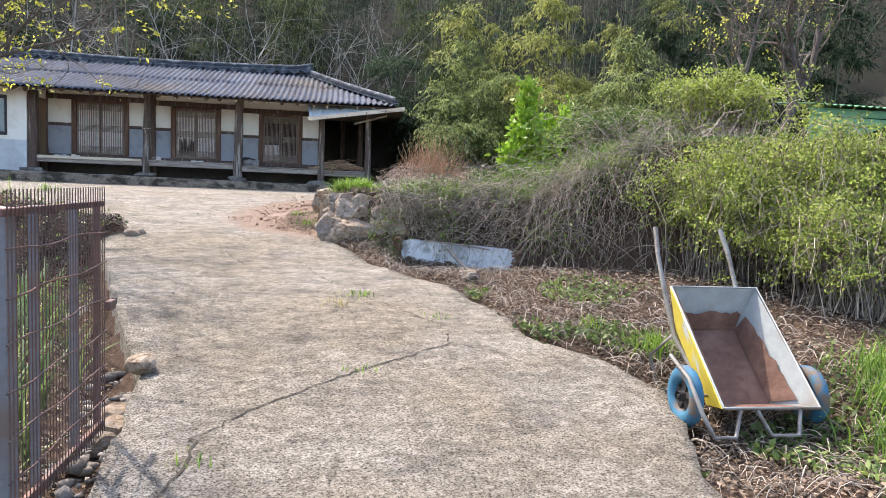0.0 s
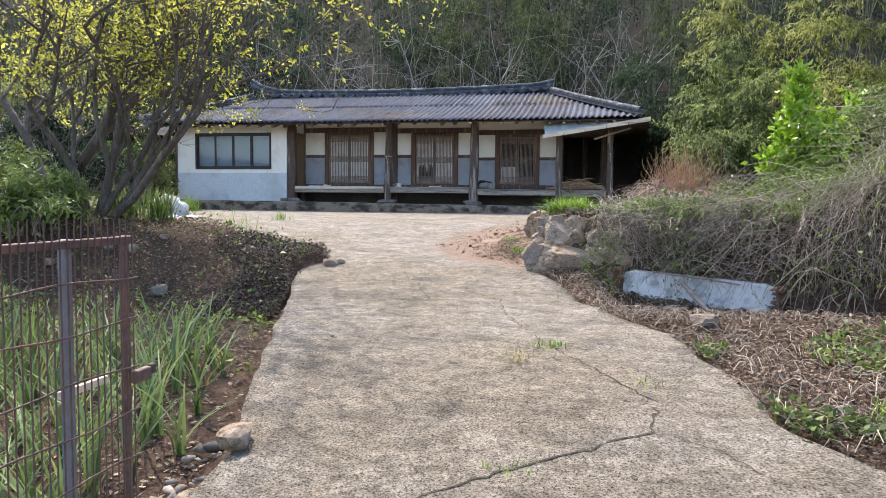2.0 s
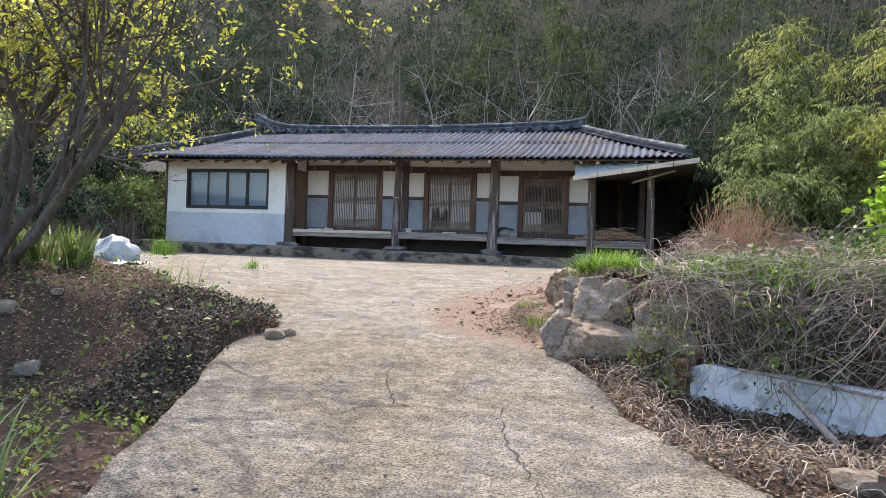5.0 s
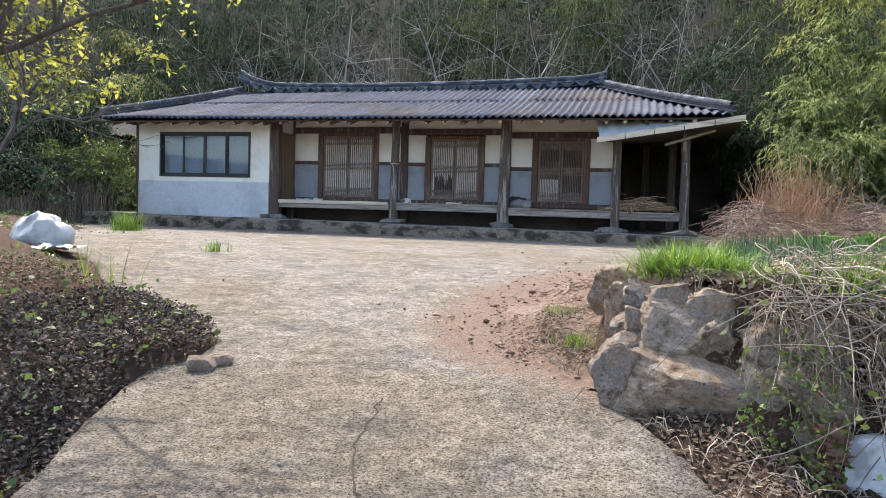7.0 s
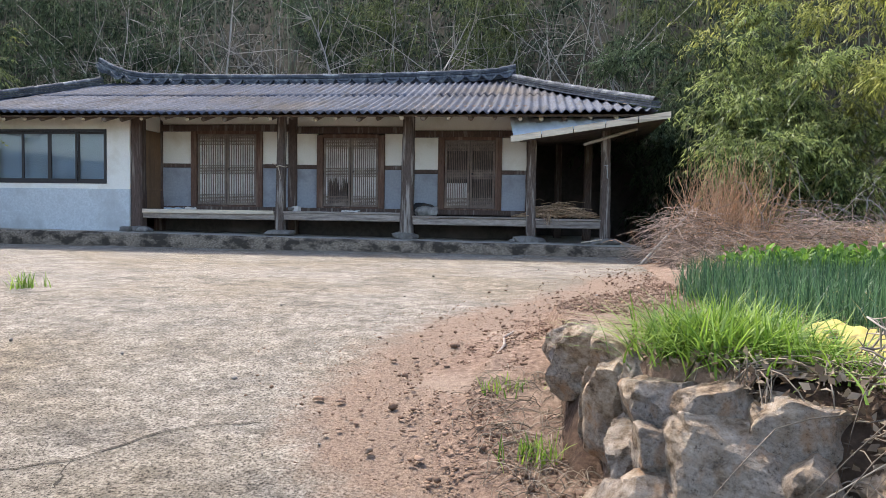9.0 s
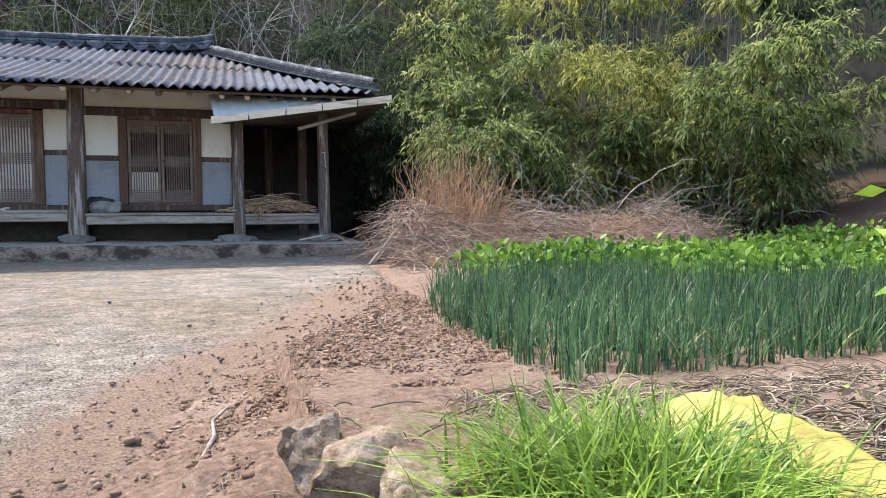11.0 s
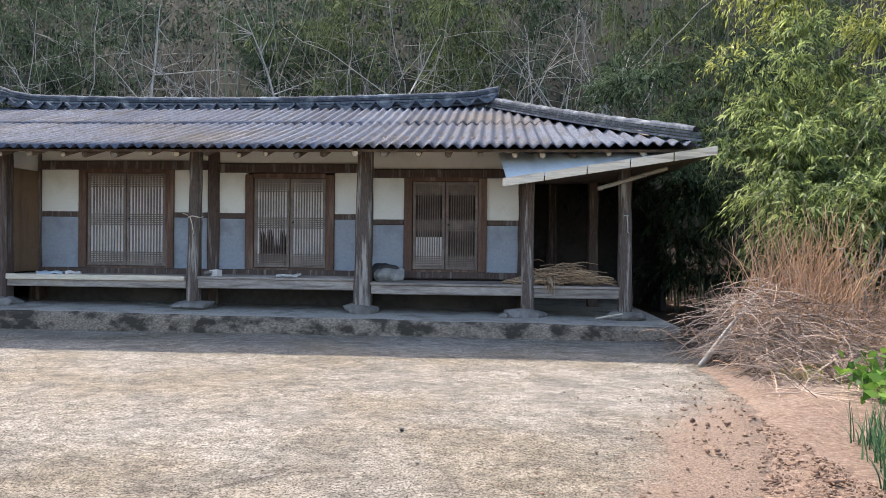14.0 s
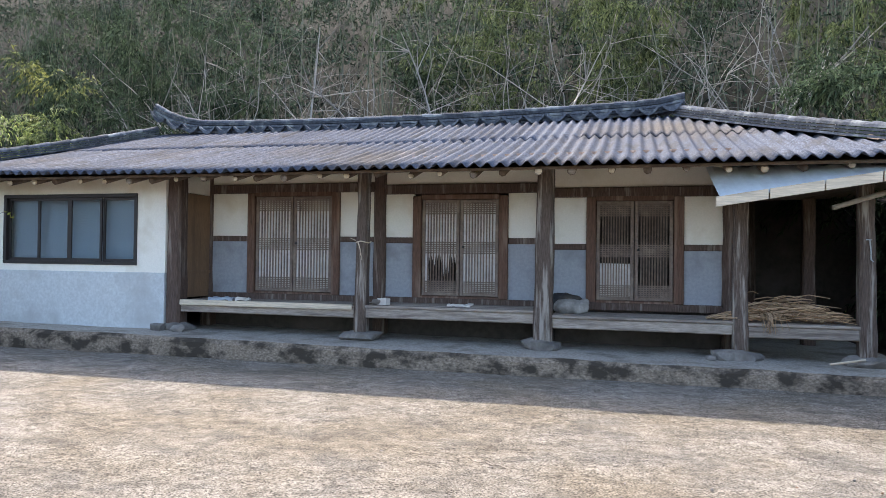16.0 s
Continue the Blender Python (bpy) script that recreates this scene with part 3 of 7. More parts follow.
def build_window():
    x0, x1, z0, z1, y = -3.40, -1.0, 1.26, 2.30, WY
    bm = bmesh.new()
    f = 0.05
    box(bm, x0, x1, y - 0.02, y + 0.10, z1 - f, z1, 0.004)
    box(bm, x0, x1, y - 0.02, y + 0.10, z0, z0 + f, 0.004)
    box(bm, x0, x0 + f, y - 0.02, y + 0.10, z0 + f, z1 - f, 0.004)
    box(bm, x1 - f, x1, y - 0.02, y + 0.10, z0 + f, z1 - f, 0.004)
    w = part("window", bm, ALU, house, "dark-framed four-light sliding window")
    xs = np.linspace(x0 + f, x1 - f, 5)
    for k in range(4):
        yy = y + (0.01 if k in (1, 2) else 0.04)
        a, b = xs[k], xs[k + 1]
        sash = bmesh.new()
        for d in ((a, a + 0.035, z0 + f, z1 - f), (b - 0.035, b, z0 + f, z1 - f), (a + 0.035, b - 0.035, z0 + f, z0 + f + 0.04), (a + 0.035, b - 0.035, z1 - f - 0.04, z1 - f)):
            box(sash, d[0], d[1], yy, yy + 0.025, d[2], d[3])
        part("sash", sash, ALU, w)
        g = boxpart("pane", (a + 0.03, b - 0.03, yy + 0.010, yy + 0.015, z0 + f + 0.035, z1 - f - 0.035), GLASS, w, "", 0)
        g.visible_shadow = False
    # sheet behind the glass, its colour painted as the panes' pale sky reflection
    boxpart("reflection_backing", (x0 + 0.02, x1 - 0.02, y + 0.14, y + 0.15, z0 + 0.02, z1 - 0.02), SKY_GREY, w, "", 0)


build_window()

# timber front: lintels, rails, panels and doors
def build_front():
    Y = 0.0
    # (left post, right post, door frame left, door frame right, frame head, rail height, lintel foot)
    bays = [(-0.34, 2.32, 0.28, 1.78, 2.36, 1.66, 2.36), (2.48, 4.66, 2.90, 4.26, 2.29, 1.65, 2.32), (4.82, 7.01, 5.31, 6.54, 2.25, 1.575, 2.25)]
    for i, (a, b, d0, d1, head, rail, lint) in enumerate(bays):
        boxpart("lintel", (a - 0.01, b + 0.01, Y - 0.05, Y + 0.09, lint, lint + 0.135), DARKWOOD, house, "", 0.012, 0.006)
        boxpart("upper_panel", (a, b, Y + 0.0, Y + 0.08, lint + 0.135, 2.70), PLASTER, house, "white plaster strip over the lintel", 0)
        for c, d in ((a, d0), (d1, b)):
            boxpart("plaster_panel", (c, d, Y, Y + 0.08, rail + 0.055, lint), PLASTER, house, "off-white plaster panel", 0)
            boxpart("mid_rail", (c, d, Y - 0.025, Y + 0.08, rail - 0.025, rail + 0.055), DARKWOOD, house, "", 0.008, 0.004)
            boxpart("dado_panel", (c, d, Y - 0.004, Y + 0.08, 0.80, rail - 0.025), DADO, house, "blue-grey painted lower panel", 0)
        boxpart("sill_beam", (a, b, Y - 0.06, Y + 0.09, 0.76, 0.86), DARKWOOD, house, "", 0.01)
        build_door(d0, d1, 0.86, head, Y, i)


def build_door(x0, x1, z0, z1, y, which):
    bm = bmesh.new()
    j = 0.125
    box(bm, x0, x0 + j, y - 0.05, y + 0.10, z0, z1, 0.008)
    box(bm, x1 - j, x1, y - 0.05, y + 0.10, z0, z1, 0.008)
    box(bm, x0 + j, x1 - j, y - 0.045, y + 0.10, z1 - 0.05, z1 + 0.02, 0.008)
    box(bm, x0 + j, x1 - j, y - 0.045, y + 0.10, z0 - 0.02, z0 + 0.03, 0.008)
    door = part("door", bm, material("door_frame_wood_%d" % which, (0.14, 0.08, 0.056), (0.26, 0.18, 0.135), 18, 2.0, 0.8, bump=0.5, stretch=(6, 6, 0.5), vary=0.4) if which == 0 else bpy.data.materials["door_frame_wood_0"], house, "weathered double lattice door, shut")
    a, b = x0 + j + 0.008, x1 - j - 0.008
    mid = (a + b) / 2
    for side, (p, q) in enumerate(((a, mid - 0.006), (mid + 0.006, b))):
        s = 0.045
        leaf = bmesh.new()
        zb, zt = z0 + 0.035, z1 - 0.055
        box(leaf, p, p + s, y - 0.02, y + 0.02, zb, zt, 0.004)
        box(leaf, q - s, q, y - 0.02, y + 0.02, zb, zt, 0.004)
        box(leaf, p + s, q - s, y - 0.02, y + 0.02, zt - s, zt, 0.004)
        box(leaf, p + s, q - s, y - 0.02, y + 0.02, zb, zb + s, 0.004)
        lf = part("door_leaf", leaf, LATTICE, door)
        bars = bmesh.new()
        u0, u1, w0, w1 = p + s, q - s, zb + s, zt - s
        n = 11
        for k in range(1, n):
            x = u0 + (u1 - u0) * k / n
            box(bars, x - 0.008, x + 0.008, y - 0.014, y + 0.002, w0, w1)
        h = w1 - w0
        for lo, hi, cnt in ((0.0, 0.13, 6), (0.43, 0.57, 6), (0.87, 1.0, 6)):
            for k in range(cnt):
                z = w0 + h * (lo + (hi - lo) * (k + 0.5) / cnt)
                box(bars, u0, u1, y - 0.016, y - 0.001, z - 0.008, z + 0.008)
        part("lattice", bars, LATTICE, door)
        # paper behind the bars; missing or torn in places
        pap = bmesh.new()
        if which == 2:
            if side == 0:
                box(pap, u0, u1, y + 0.004, y + 0.006, w0, w0 + h * 0.36)
        elif which == 1 and side == 0:
            box(pap, u0, u1, y + 0.004, y + 0.006, w0 + h * 0.43, w1)
            box(pap, u0, u0 + 0.05, y + 0.004, y + 0.006, w0, w0 + h * 0.43)
            rng = random.Random(4)
            for k in range(12):
                x = u0 + 0.05 + (u1 - u0 - 0.05) * k / 12
                zz = w0 + h * (0.43 - rng.uniform(0.05, 0.27))
                vs = [pap.verts.new(c) for c in ((x, y + 0.005, w0 + h * 0.43), (x + 0.035, y + 0.005, w0 + h * 0.43), (x + 0.02, y + 0.006, zz))]
                pap.faces.new(vs)
        else:
            box(pap, u0, u1, y + 0.004, y + 0.006, w0, w1)
        if pap.verts:
            part("paper", pap, PAPER, door, "greyed door paper")
        else:
            pap.free()
    bm = bmesh.new()
    bmesh.ops.create_uvsphere(bm, u_segments=8, v_segments=6, radius=0.018)
    k = part("ring_pull", bm, ALU, door)
    k.location = (mid + 0.05, y - 0.03, (z0 + z1) / 2)


build_front()

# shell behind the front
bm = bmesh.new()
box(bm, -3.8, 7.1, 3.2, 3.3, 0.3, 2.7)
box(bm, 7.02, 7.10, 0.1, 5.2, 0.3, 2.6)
part("inner_wall", bm, INTERIOR_SHADE, house, "walls behind the doors, coloured dark for the rooms' shade")
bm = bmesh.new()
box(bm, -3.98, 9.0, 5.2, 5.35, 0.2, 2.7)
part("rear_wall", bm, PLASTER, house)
boxpart("ceiling_boarding", (-4.1, 7.1, -0.55, 5.2, 2.705, 2.74), INTERIOR_SHADE, house, "", 0)

# porch floor: boards on a front beam
def build_porch():
    for a, b, z in ((-0.32, 2.34, 0.775), (2.50, 4.74, 0.785), (4.95, 7.03, 0.735), (7.19, 8.34, 0.72)):
        boxpart("porch_beam", (a, b, COLY - 0.06, COLY + 0.04, z - 0.165, z - 0.035), GREYWOOD, house, "", 0.012, 0.006)
        n = 4
        ys = np.linspace(COLY - 0.08, -0.07, n + 1)
        for k in range(n):
            boxpart("plank", (a - 0.02 * (k % 2), b + 0.015 * (k % 2), ys[k] + 0.003, ys[k + 1] - 0.003, z - 0.033, z + 0.002 * (k % 3)), GREYWOOD, house, "", 0.005, 0.002)
    boxpart("nosing_board", (-0.30, 2.32, COLY - 0.105, COLY - 0.08, 0.715, 0.79), PALEWOOD, house, "pale worn edging board", 0.006, 0.004)
    # dark sheet that stands for the shade below the porch floor
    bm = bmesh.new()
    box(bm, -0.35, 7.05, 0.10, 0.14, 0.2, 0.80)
    part("underfloor_wall", bm, INTERIOR_SHADE, house)


build_porch()

# roof
EY, EZ, RY, RZ = -1.64, 2.50, 2.60, 3.80
XL, XR, HL, HR = -4.55, 9.12, -3.25, 6.55


def eave_z(x):
    return EZ + 0.05 * smooth(1.0, -4.5, x) + 0.03 * smooth(7, 9.1, x)


def roof_z(x, y):
    u = (y - EY) / (RY - EY)
    return eave_z(x) + (RZ - eave_z(x)) * u - 0.05 * math.sin(math.pi * u)


def build_roof():
    pitch, amp, w = 0.152, 0.028, 0.912
    courses = [(-0.02, 0.56), (0.545, 1.0)]
    rng = random.Random(3)
    for c, (u0, u1) in enumerate(courses):
        x = XL - (c % 2) * 0.3
        while x < XR:
            a, b = max(x, XL), min(x + w + 0.05, XR)
            if b - a > 0.05:
                V, F = [], []
                n = max(2, int((b - a) / pitch * 6))
                cols = []
                lift = rng.uniform(0, 0.005)
                for k in range(n + 1):
                    xx = a + (b - a) * k / n
                    lim = 1.0
                    if xx < HL:
                        lim = (xx - XL) / (HL - XL)
                    if xx > HR:
                        lim = (XR - xx) / (XR - HR)
                    v0, v1 = u0, min(u1, max(lim, u0))
                    cols.append((xx, v0, v1))
                m = 6
                for xx, v0, v1 in cols:
                    for q in range(m + 1):
                        u = v0 + (v1 - v0) * q / m
                        y = EY + (RY - EY) * u
                        z = roof_z(xx, y) + amp * math.sin(2 * math.pi * (xx - XL) / pitch) + lift + 0.007 * (1 - q / m) + 0.009 * (b - xx) / w
                        V.append((xx, y, z))
                for k in range(n):
                    if cols[k][2] - cols[k][1] > 1e-4 or cols[k + 1][2] - cols[k + 1][1] > 1e-4:
                        for q in range(m):
                            i = k * (m + 1) + q
                            F.append((i, i + m + 1, i + m + 2, i + 1))
                if F:
                    nv = len(V)
                    V += [(p[0], p[1], p[2] - 0.009) for p in V]
                    F += [tuple(nv + i for i in f[::-1]) for f in F] + [(k * (m + 1), nv + k * (m + 1), nv + (k + 1) * (m + 1), (k + 1) * (m + 1)) for k in range(n)]
                    arrays("roof_sheet", V, F, SLATE, house, smooth=True)
            x += w
    # rear slope and ends, plain
    V = [(XL, EY, eave_z(XL)), (XR, EY, eave_z(XR)), (HR, RY, RZ), (HL, RY, RZ), (XL, 6.84, EZ), (XR, 6.84, EZ)]
    bm = bmesh.new()
    vs = [bm.verts.new(Vector(p) - Vector((0, 0, 0.01))) for p in V]
    bm.faces.new((vs[3], vs[2], vs[5], vs[4]))
    bm.faces.new((vs[0], vs[3], vs[4]))
    bm.faces.new((vs[1], vs[5], vs[2]))
    part("rear_roof", bm, SLATE, house)
    # boards under the sheets
    bm = bmesh.new()
    vs = [bm.verts.new((x, y, z)) for x, y, z in ((XL + 0.1, EY + 0.12, EZ - 0.04), (XR - 0.1, EY + 0.12, EZ - 0.04), (HR, RY, RZ - 0.12), (HL, RY, RZ - 0.12))]
    bm.faces.new(vs)
    part("roof_boarding", bm, RAFTER, house)
    # wall plate, eave batten and round rafter ends
    boxpart("wall_plate", (XL + 0.3, 7.1, -0.84, -0.66, 2.60, 2.74), DARKWOOD, house, "", 0.03, 0.01)
    boxpart("eave_batten", (XL + 0.05, XR - 0.1, EY + 0.10, EY + 0.14, 2.445, 2.475), RAFTER, house, "", 0.006, 0.008)
    n = 34
    for k in range(n):
        x = XL + 0.25 + (XR - XL - 0.5) * k / (n - 1) + rng.uniform(-0.05, 0.05)
        dz = rng.uniform(-0.015, 0.015)
        r = rng.uniform(0.038, 0.055)
        front = EY + 0.10 + rng.uniform(0.0, 0.12)
        if k % 4 != 2:
            tubepart("rafter_end", [(x, front - 0.004, 2.42 + dz), (x, front - 0.003, 2.42 + dz), (x, front + 0.02, 2.42 + dz)], [[0.001, r * 0.86, r * 0.9]], PALEWOOD if k % 3 else GREYWOOD, house, sides=7)
        tubepart("rafter", [(x, front, 2.42 + dz), (x, front + 0.005, 2.42 + dz), (x, 0.4, 2.98 + dz), (x, 0.6, 3.04 + dz)], [[0.001, r, r, r]], RAFTER, house, sides=7)


build_roof()


def tile_run(p0, p1, name, rise0=0.0, courses=3, height=0.24, width=0.2, drip=True):
    """A stacked ridge: flat tile courses, a row of scalloped tiles below and round cover tiles on top."""
    p0, p1 = Vector(p0), Vector(p1)
    L = (p1 - p0).length
    n = max(4, int(L / 0.36))
    along = (p1 - p0).normalized()
    side = along.cross(Vector((0, 0, 1))).normalized()
    def at(u):
        lift = rise0 * max(0.0, 1 - u * L / 1.35) ** 2.3 + (0.09 * max(0.0, 1 - (1 - u) * L / 0.7) ** 2 if rise0 else 0)
        return p0.lerp(p1, u) + Vector((0, 0, lift - 0.10 * math.sin(math.pi * u) * (1 if rise0 else 0.3)))
    for c in range(courses):
        bm = bmesh.new()
        w = width * (0.95 - 0.1 * c + (0.08 if c == courses - 1 else 0))
        z0, z1 = height * c / courses, height * (c + 1) / courses - 0.012
        prev = None
        for k in range(n + 1):
            q = at(k / n)
            cur = [bm.verts.new(q + side * s + Vector((0, 0, z))) for s, z in ((-w, z0), (-w, z1), (w, z1), (w, z0))]
            if prev:
                for i in range(4):
                    bm.faces.new((prev[i], prev[(i + 1) % 4], cur[(i + 1) % 4], cur[i]))
            else:
                bm.faces.new(cur)
            prev = cur
        bm.faces.new(prev[::-1])
        part(name, bm, RIDGETILE, house)
    cover = bmesh.new()
    scal = bmesh.new()
    for k in range(n):
        a, b = at(k / n), at((k + 1.06) / n if k < n - 1 else 1.0)
        rings = []
        for q, r in ((a, 0.075), (b, 0.058)):
            rings.append([cover.verts.new(q + side * (r * math.cos(t)) + Vector((0, 0, height + r * math.sin(t)))) for t in np.linspace(0, math.pi, 7)])
        for i in range(6):
            cover.faces.new((rings[0][i], rings[0][i + 1], rings[1][i + 1], rings[1][i]))
        cover.faces.new(rings[0])
        # scalloped drip tile on the front side
        if not drip:
            continue
        m0, m1 = at((k + 0.06) / n), at((k + 0.94) / n)
        f = side if side.y < 0 or (abs(side.y) < 0.3 and side.x > 0) else -side
        top, low = [], []
        for i in range(7):
            t = i / 6
            q = m0.lerp(m1, t) + f * (width * 1.55)
            dip = 0.09 * math.sin(math.pi * t)
            top.append(scal.verts.new(q + Vector((0, 0, 0.125 - dip))))
            low.append(scal.verts.new(q + f * 0.012 + Vector((0, 0, 0.085 - dip - 0.03 * math.sin(math.pi * t)))))
        back = [scal.verts.new(m0.lerp(m1, i / 6) + Vector((0, 0, 0.115 - 0.07 * math.sin(math.pi * i / 6)))) for i in range(7)]
        for i in range(6):
            scal.faces.new((top[i], top[i + 1], low[i + 1], low[i]))
            scal.faces.new((back[i], back[i + 1], top[i + 1], top[i]))
    part("cover_tiles", cover, RIDGETILE, house, smooth=False)
    if drip:
        part("drip_tiles", scal, RIDGETILE, house)
    else:
        scal.free()


tile_run((HL - 0.12, RY, RZ + 0.02), (HR + 0.15, RY, RZ + 0.02), "ridge_course", 0.34, 4, 0.22, 0.15)
tile_run((HL - 0.05, RY - 0.1, RZ - 0.02), (XL + 0.02, EY + 0.05, eave_z(XL) + 0.04), "hip_course", 0.0, 3, 0.12, 0.11, False)
tile_run((HR + 0.05, RY - 0.1, RZ - 0.02), (XR - 0.02, EY + 0.05, eave_z(XR) + 0.04), "hip_course", 0.0, 3, 0.12, 0.11, False)

# lean-to over the open store
def build_lean_to():
    bm = bmesh.new()
    n, m = 40, 5
    grid = []
    for k in range(n + 1):
        u = k / n
        top = Vector((6.70 + 2.5 * u, -1.03 - 0.35 * u, 2.49 - 0.03 * u))
        low = Vector((6.80 + 2.52 * u, -1.62 - 0.02 * u, 2.07 + 0.385 * u))
        grid.append([bm.verts.new(top.lerp(low, q / m) + Vector((0, 0, 0.012 * math.sin(k * 1.6)))) for q in range(m + 1)])
    for a, b in zip(grid, grid[1:]):
        for q in range(m):
            bm.faces.new((a[q], b[q], b[q + 1], a[q + 1]))
    lt = part("lean_to_sheet", bm, TIN, house, "peeling white tin sheet")
    for k in range(5):
        u0, u1 = k / 5 + 0.003, (k + 1) / 5 - 0.003
        bm = bmesh.new()
        for s0, s1 in (((-1.66, -1.62), (0.01, -0.095)),):
            a = [Vector((6.74 + 2.6 * u, y - 0.02 * u, 2.09 + 0.40 * u + z)) for u in (u0, u1) for y in s0 for z in s1]
            vs = [bm.verts.new(p) for p in a]
            for f in ((0, 1, 5, 4), (2, 6, 7, 3), (0, 4, 6, 2), (1, 3, 7, 5), (0, 2, 3, 1), (4, 5, 7, 6)):
                bm.faces.new([vs[i] for i in f])
        part("fascia_board", bm, PALEWOOD, house, "pale plank edge of the lean-to")
    # flat boards behind the edge, running back over the store
    bm = bmesh.new()
    vs = [bm.verts.new(p) for p in ((6.8, -1.6, 2.05), (9.3, -1.6, 2.40), (9.66, 4.2, 2.55), (7.1, 4.2, 2.5))]
    bm.faces.new(vs)
    part("lean_to_deck", bm, RAFTER, house)
    tubepart("brace", [(8.0, -1.05, 2.02), (8.9, -1.0, 2.30)], [[0.03, 0.03]], GREYWOOD, house)
    tubepart("lean_to_beam", [(7.0, COLY, 2.20), (8.5, COLY, 2.34)], [[0.055, 0.05]], DARKWOOD, house)
    part("store_post", hewn(8.25, 1.2, 0.28, 2.45, 0.08, 71), DARKWOOD, house)
    part("store_post", hewn(7.7, 2.6, 0.28, 2.45, 0.08, 72), DARKWOOD, house)
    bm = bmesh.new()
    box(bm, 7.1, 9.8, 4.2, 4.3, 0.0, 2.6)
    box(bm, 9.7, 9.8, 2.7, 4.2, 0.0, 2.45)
    part("store_wall", bm, INTERIOR_SHADE, house, "wall of the open store, coloured dark for its shade")


build_lean_to()

# ---- wooded hillside ----
BAMBOO_LEAF = leaf_material("bamboo_leaf", (0.02, 0.05, 0.018), (0.47, 0.57, 0.21), 0.55)
YELLOW_LEAF = leaf_material("yellowing_bamboo_leaf", (0.05, 0.08, 0.02), (0.55, 0.58, 0.17), 0.5)
# evergreen green taken near black: the thicket's shade is in the leaf colour
DARK_LEAF = leaf_material("shaded_evergreen_leaf", (0.005, 0.010, 0.007), (0.095, 0.145, 0.10), 0.25, 0.8)
BARE = material("bare_branch_bark", (0.31, 0.285, 0.25), None, 20, 2, 0.9, bump=0.0, vary=0.2, island=0.45)
CULM = material("bamboo_culm", (0.14, 0.15, 0.09), (0.20, 0.19, 0.14), 15, 2, 0.6, bump=0.0, vary=0.2, island=0.3)
# darker copies of the bamboo leaf, with the slope's shade in their colour
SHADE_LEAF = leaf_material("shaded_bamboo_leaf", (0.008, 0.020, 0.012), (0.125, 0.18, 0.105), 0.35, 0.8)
SLOPE_LEAF = leaf_material("half_shaded_bamboo_leaf", (0.012, 0.03, 0.012), (0.21, 0.26, 0.12), 0.4, 0.8)
TRUNK = material("tree_bark", (0.115, 0.095, 0.08), (0.20, 0.18, 0.155), 14, 3, 0.95, bump=0.8, depth=0.02, stretch=(4, 4, 0.7), vary=0.4)
RNG = np.random.default_rng(11)


def sprays(twigs, per, size, rng, spread=0.08, droop=0.8, ratio=0.2):
    p = np.repeat(twigs, per, axis=0) + rng.normal(scale=spread, size=(len(twigs) * per, 3))
    return leaves(p, size, rng, droop, ratio)


def plumes(hubs, reach, twigs, per, size, rng, ratio=0.17, lift=0.35, sag=0.75):
    """Arrays of feathery sprays: twigs arch out of each hub and hang over, with long narrow leaves along them."""
    n = len(hubs) * twigs
    az = rng.uniform(0, 2 * np.pi, n)
    d = np.stack([np.cos(az), np.sin(az), lift + rng.normal(scale=0.4, size=n)], 1)
    L = np.repeat(np.broadcast_to(reach, (len(hubs),)), twigs) * rng.uniform(0.45, 1.15, n)
    base = np.repeat(hubs, twigs, axis=0) + rng.normal(scale=0.06, size=(n, 3))
    t = rng.uniform(0.15, 1.0, (n, per))
    down = np.array([0, 0, 1.0])
    p = base[:, None] + d[:, None] * (L[:, None] * t)[..., None] - down * (sag * L[:, None] * t ** 2)[..., None]
    tang = d[:, None] - down * (2 * sag * t)[..., None] + rng.normal(scale=0.6, size=(n, per, 3)) - np.array([0, 0, 0.2])
    p, tang = p.reshape(-1, 3), tang.reshape(-1, 3)
    tang /= np.linalg.norm(tang, axis=1)[:, None]
    side = np.cross(tang, down + rng.normal(scale=0.35, size=tang.shape))
    side /= np.linalg.norm(side, axis=1)[:, None] + 1e-9
    up = np.cross(side, tang)
    s = (size * rng.uniform(0.6, 1.3, len(p)))[:, None]
    mid = p + tang * s * 0.4 + up * s * 0.06
    w = side * s * ratio * 0.5
    v = np.stack([p, mid + w, p + tang * s - down * s * 0.12, mid - w], 1).reshape(-1, 3)
    return v, np.arange(4 * len(p)).reshape(-1, 4)


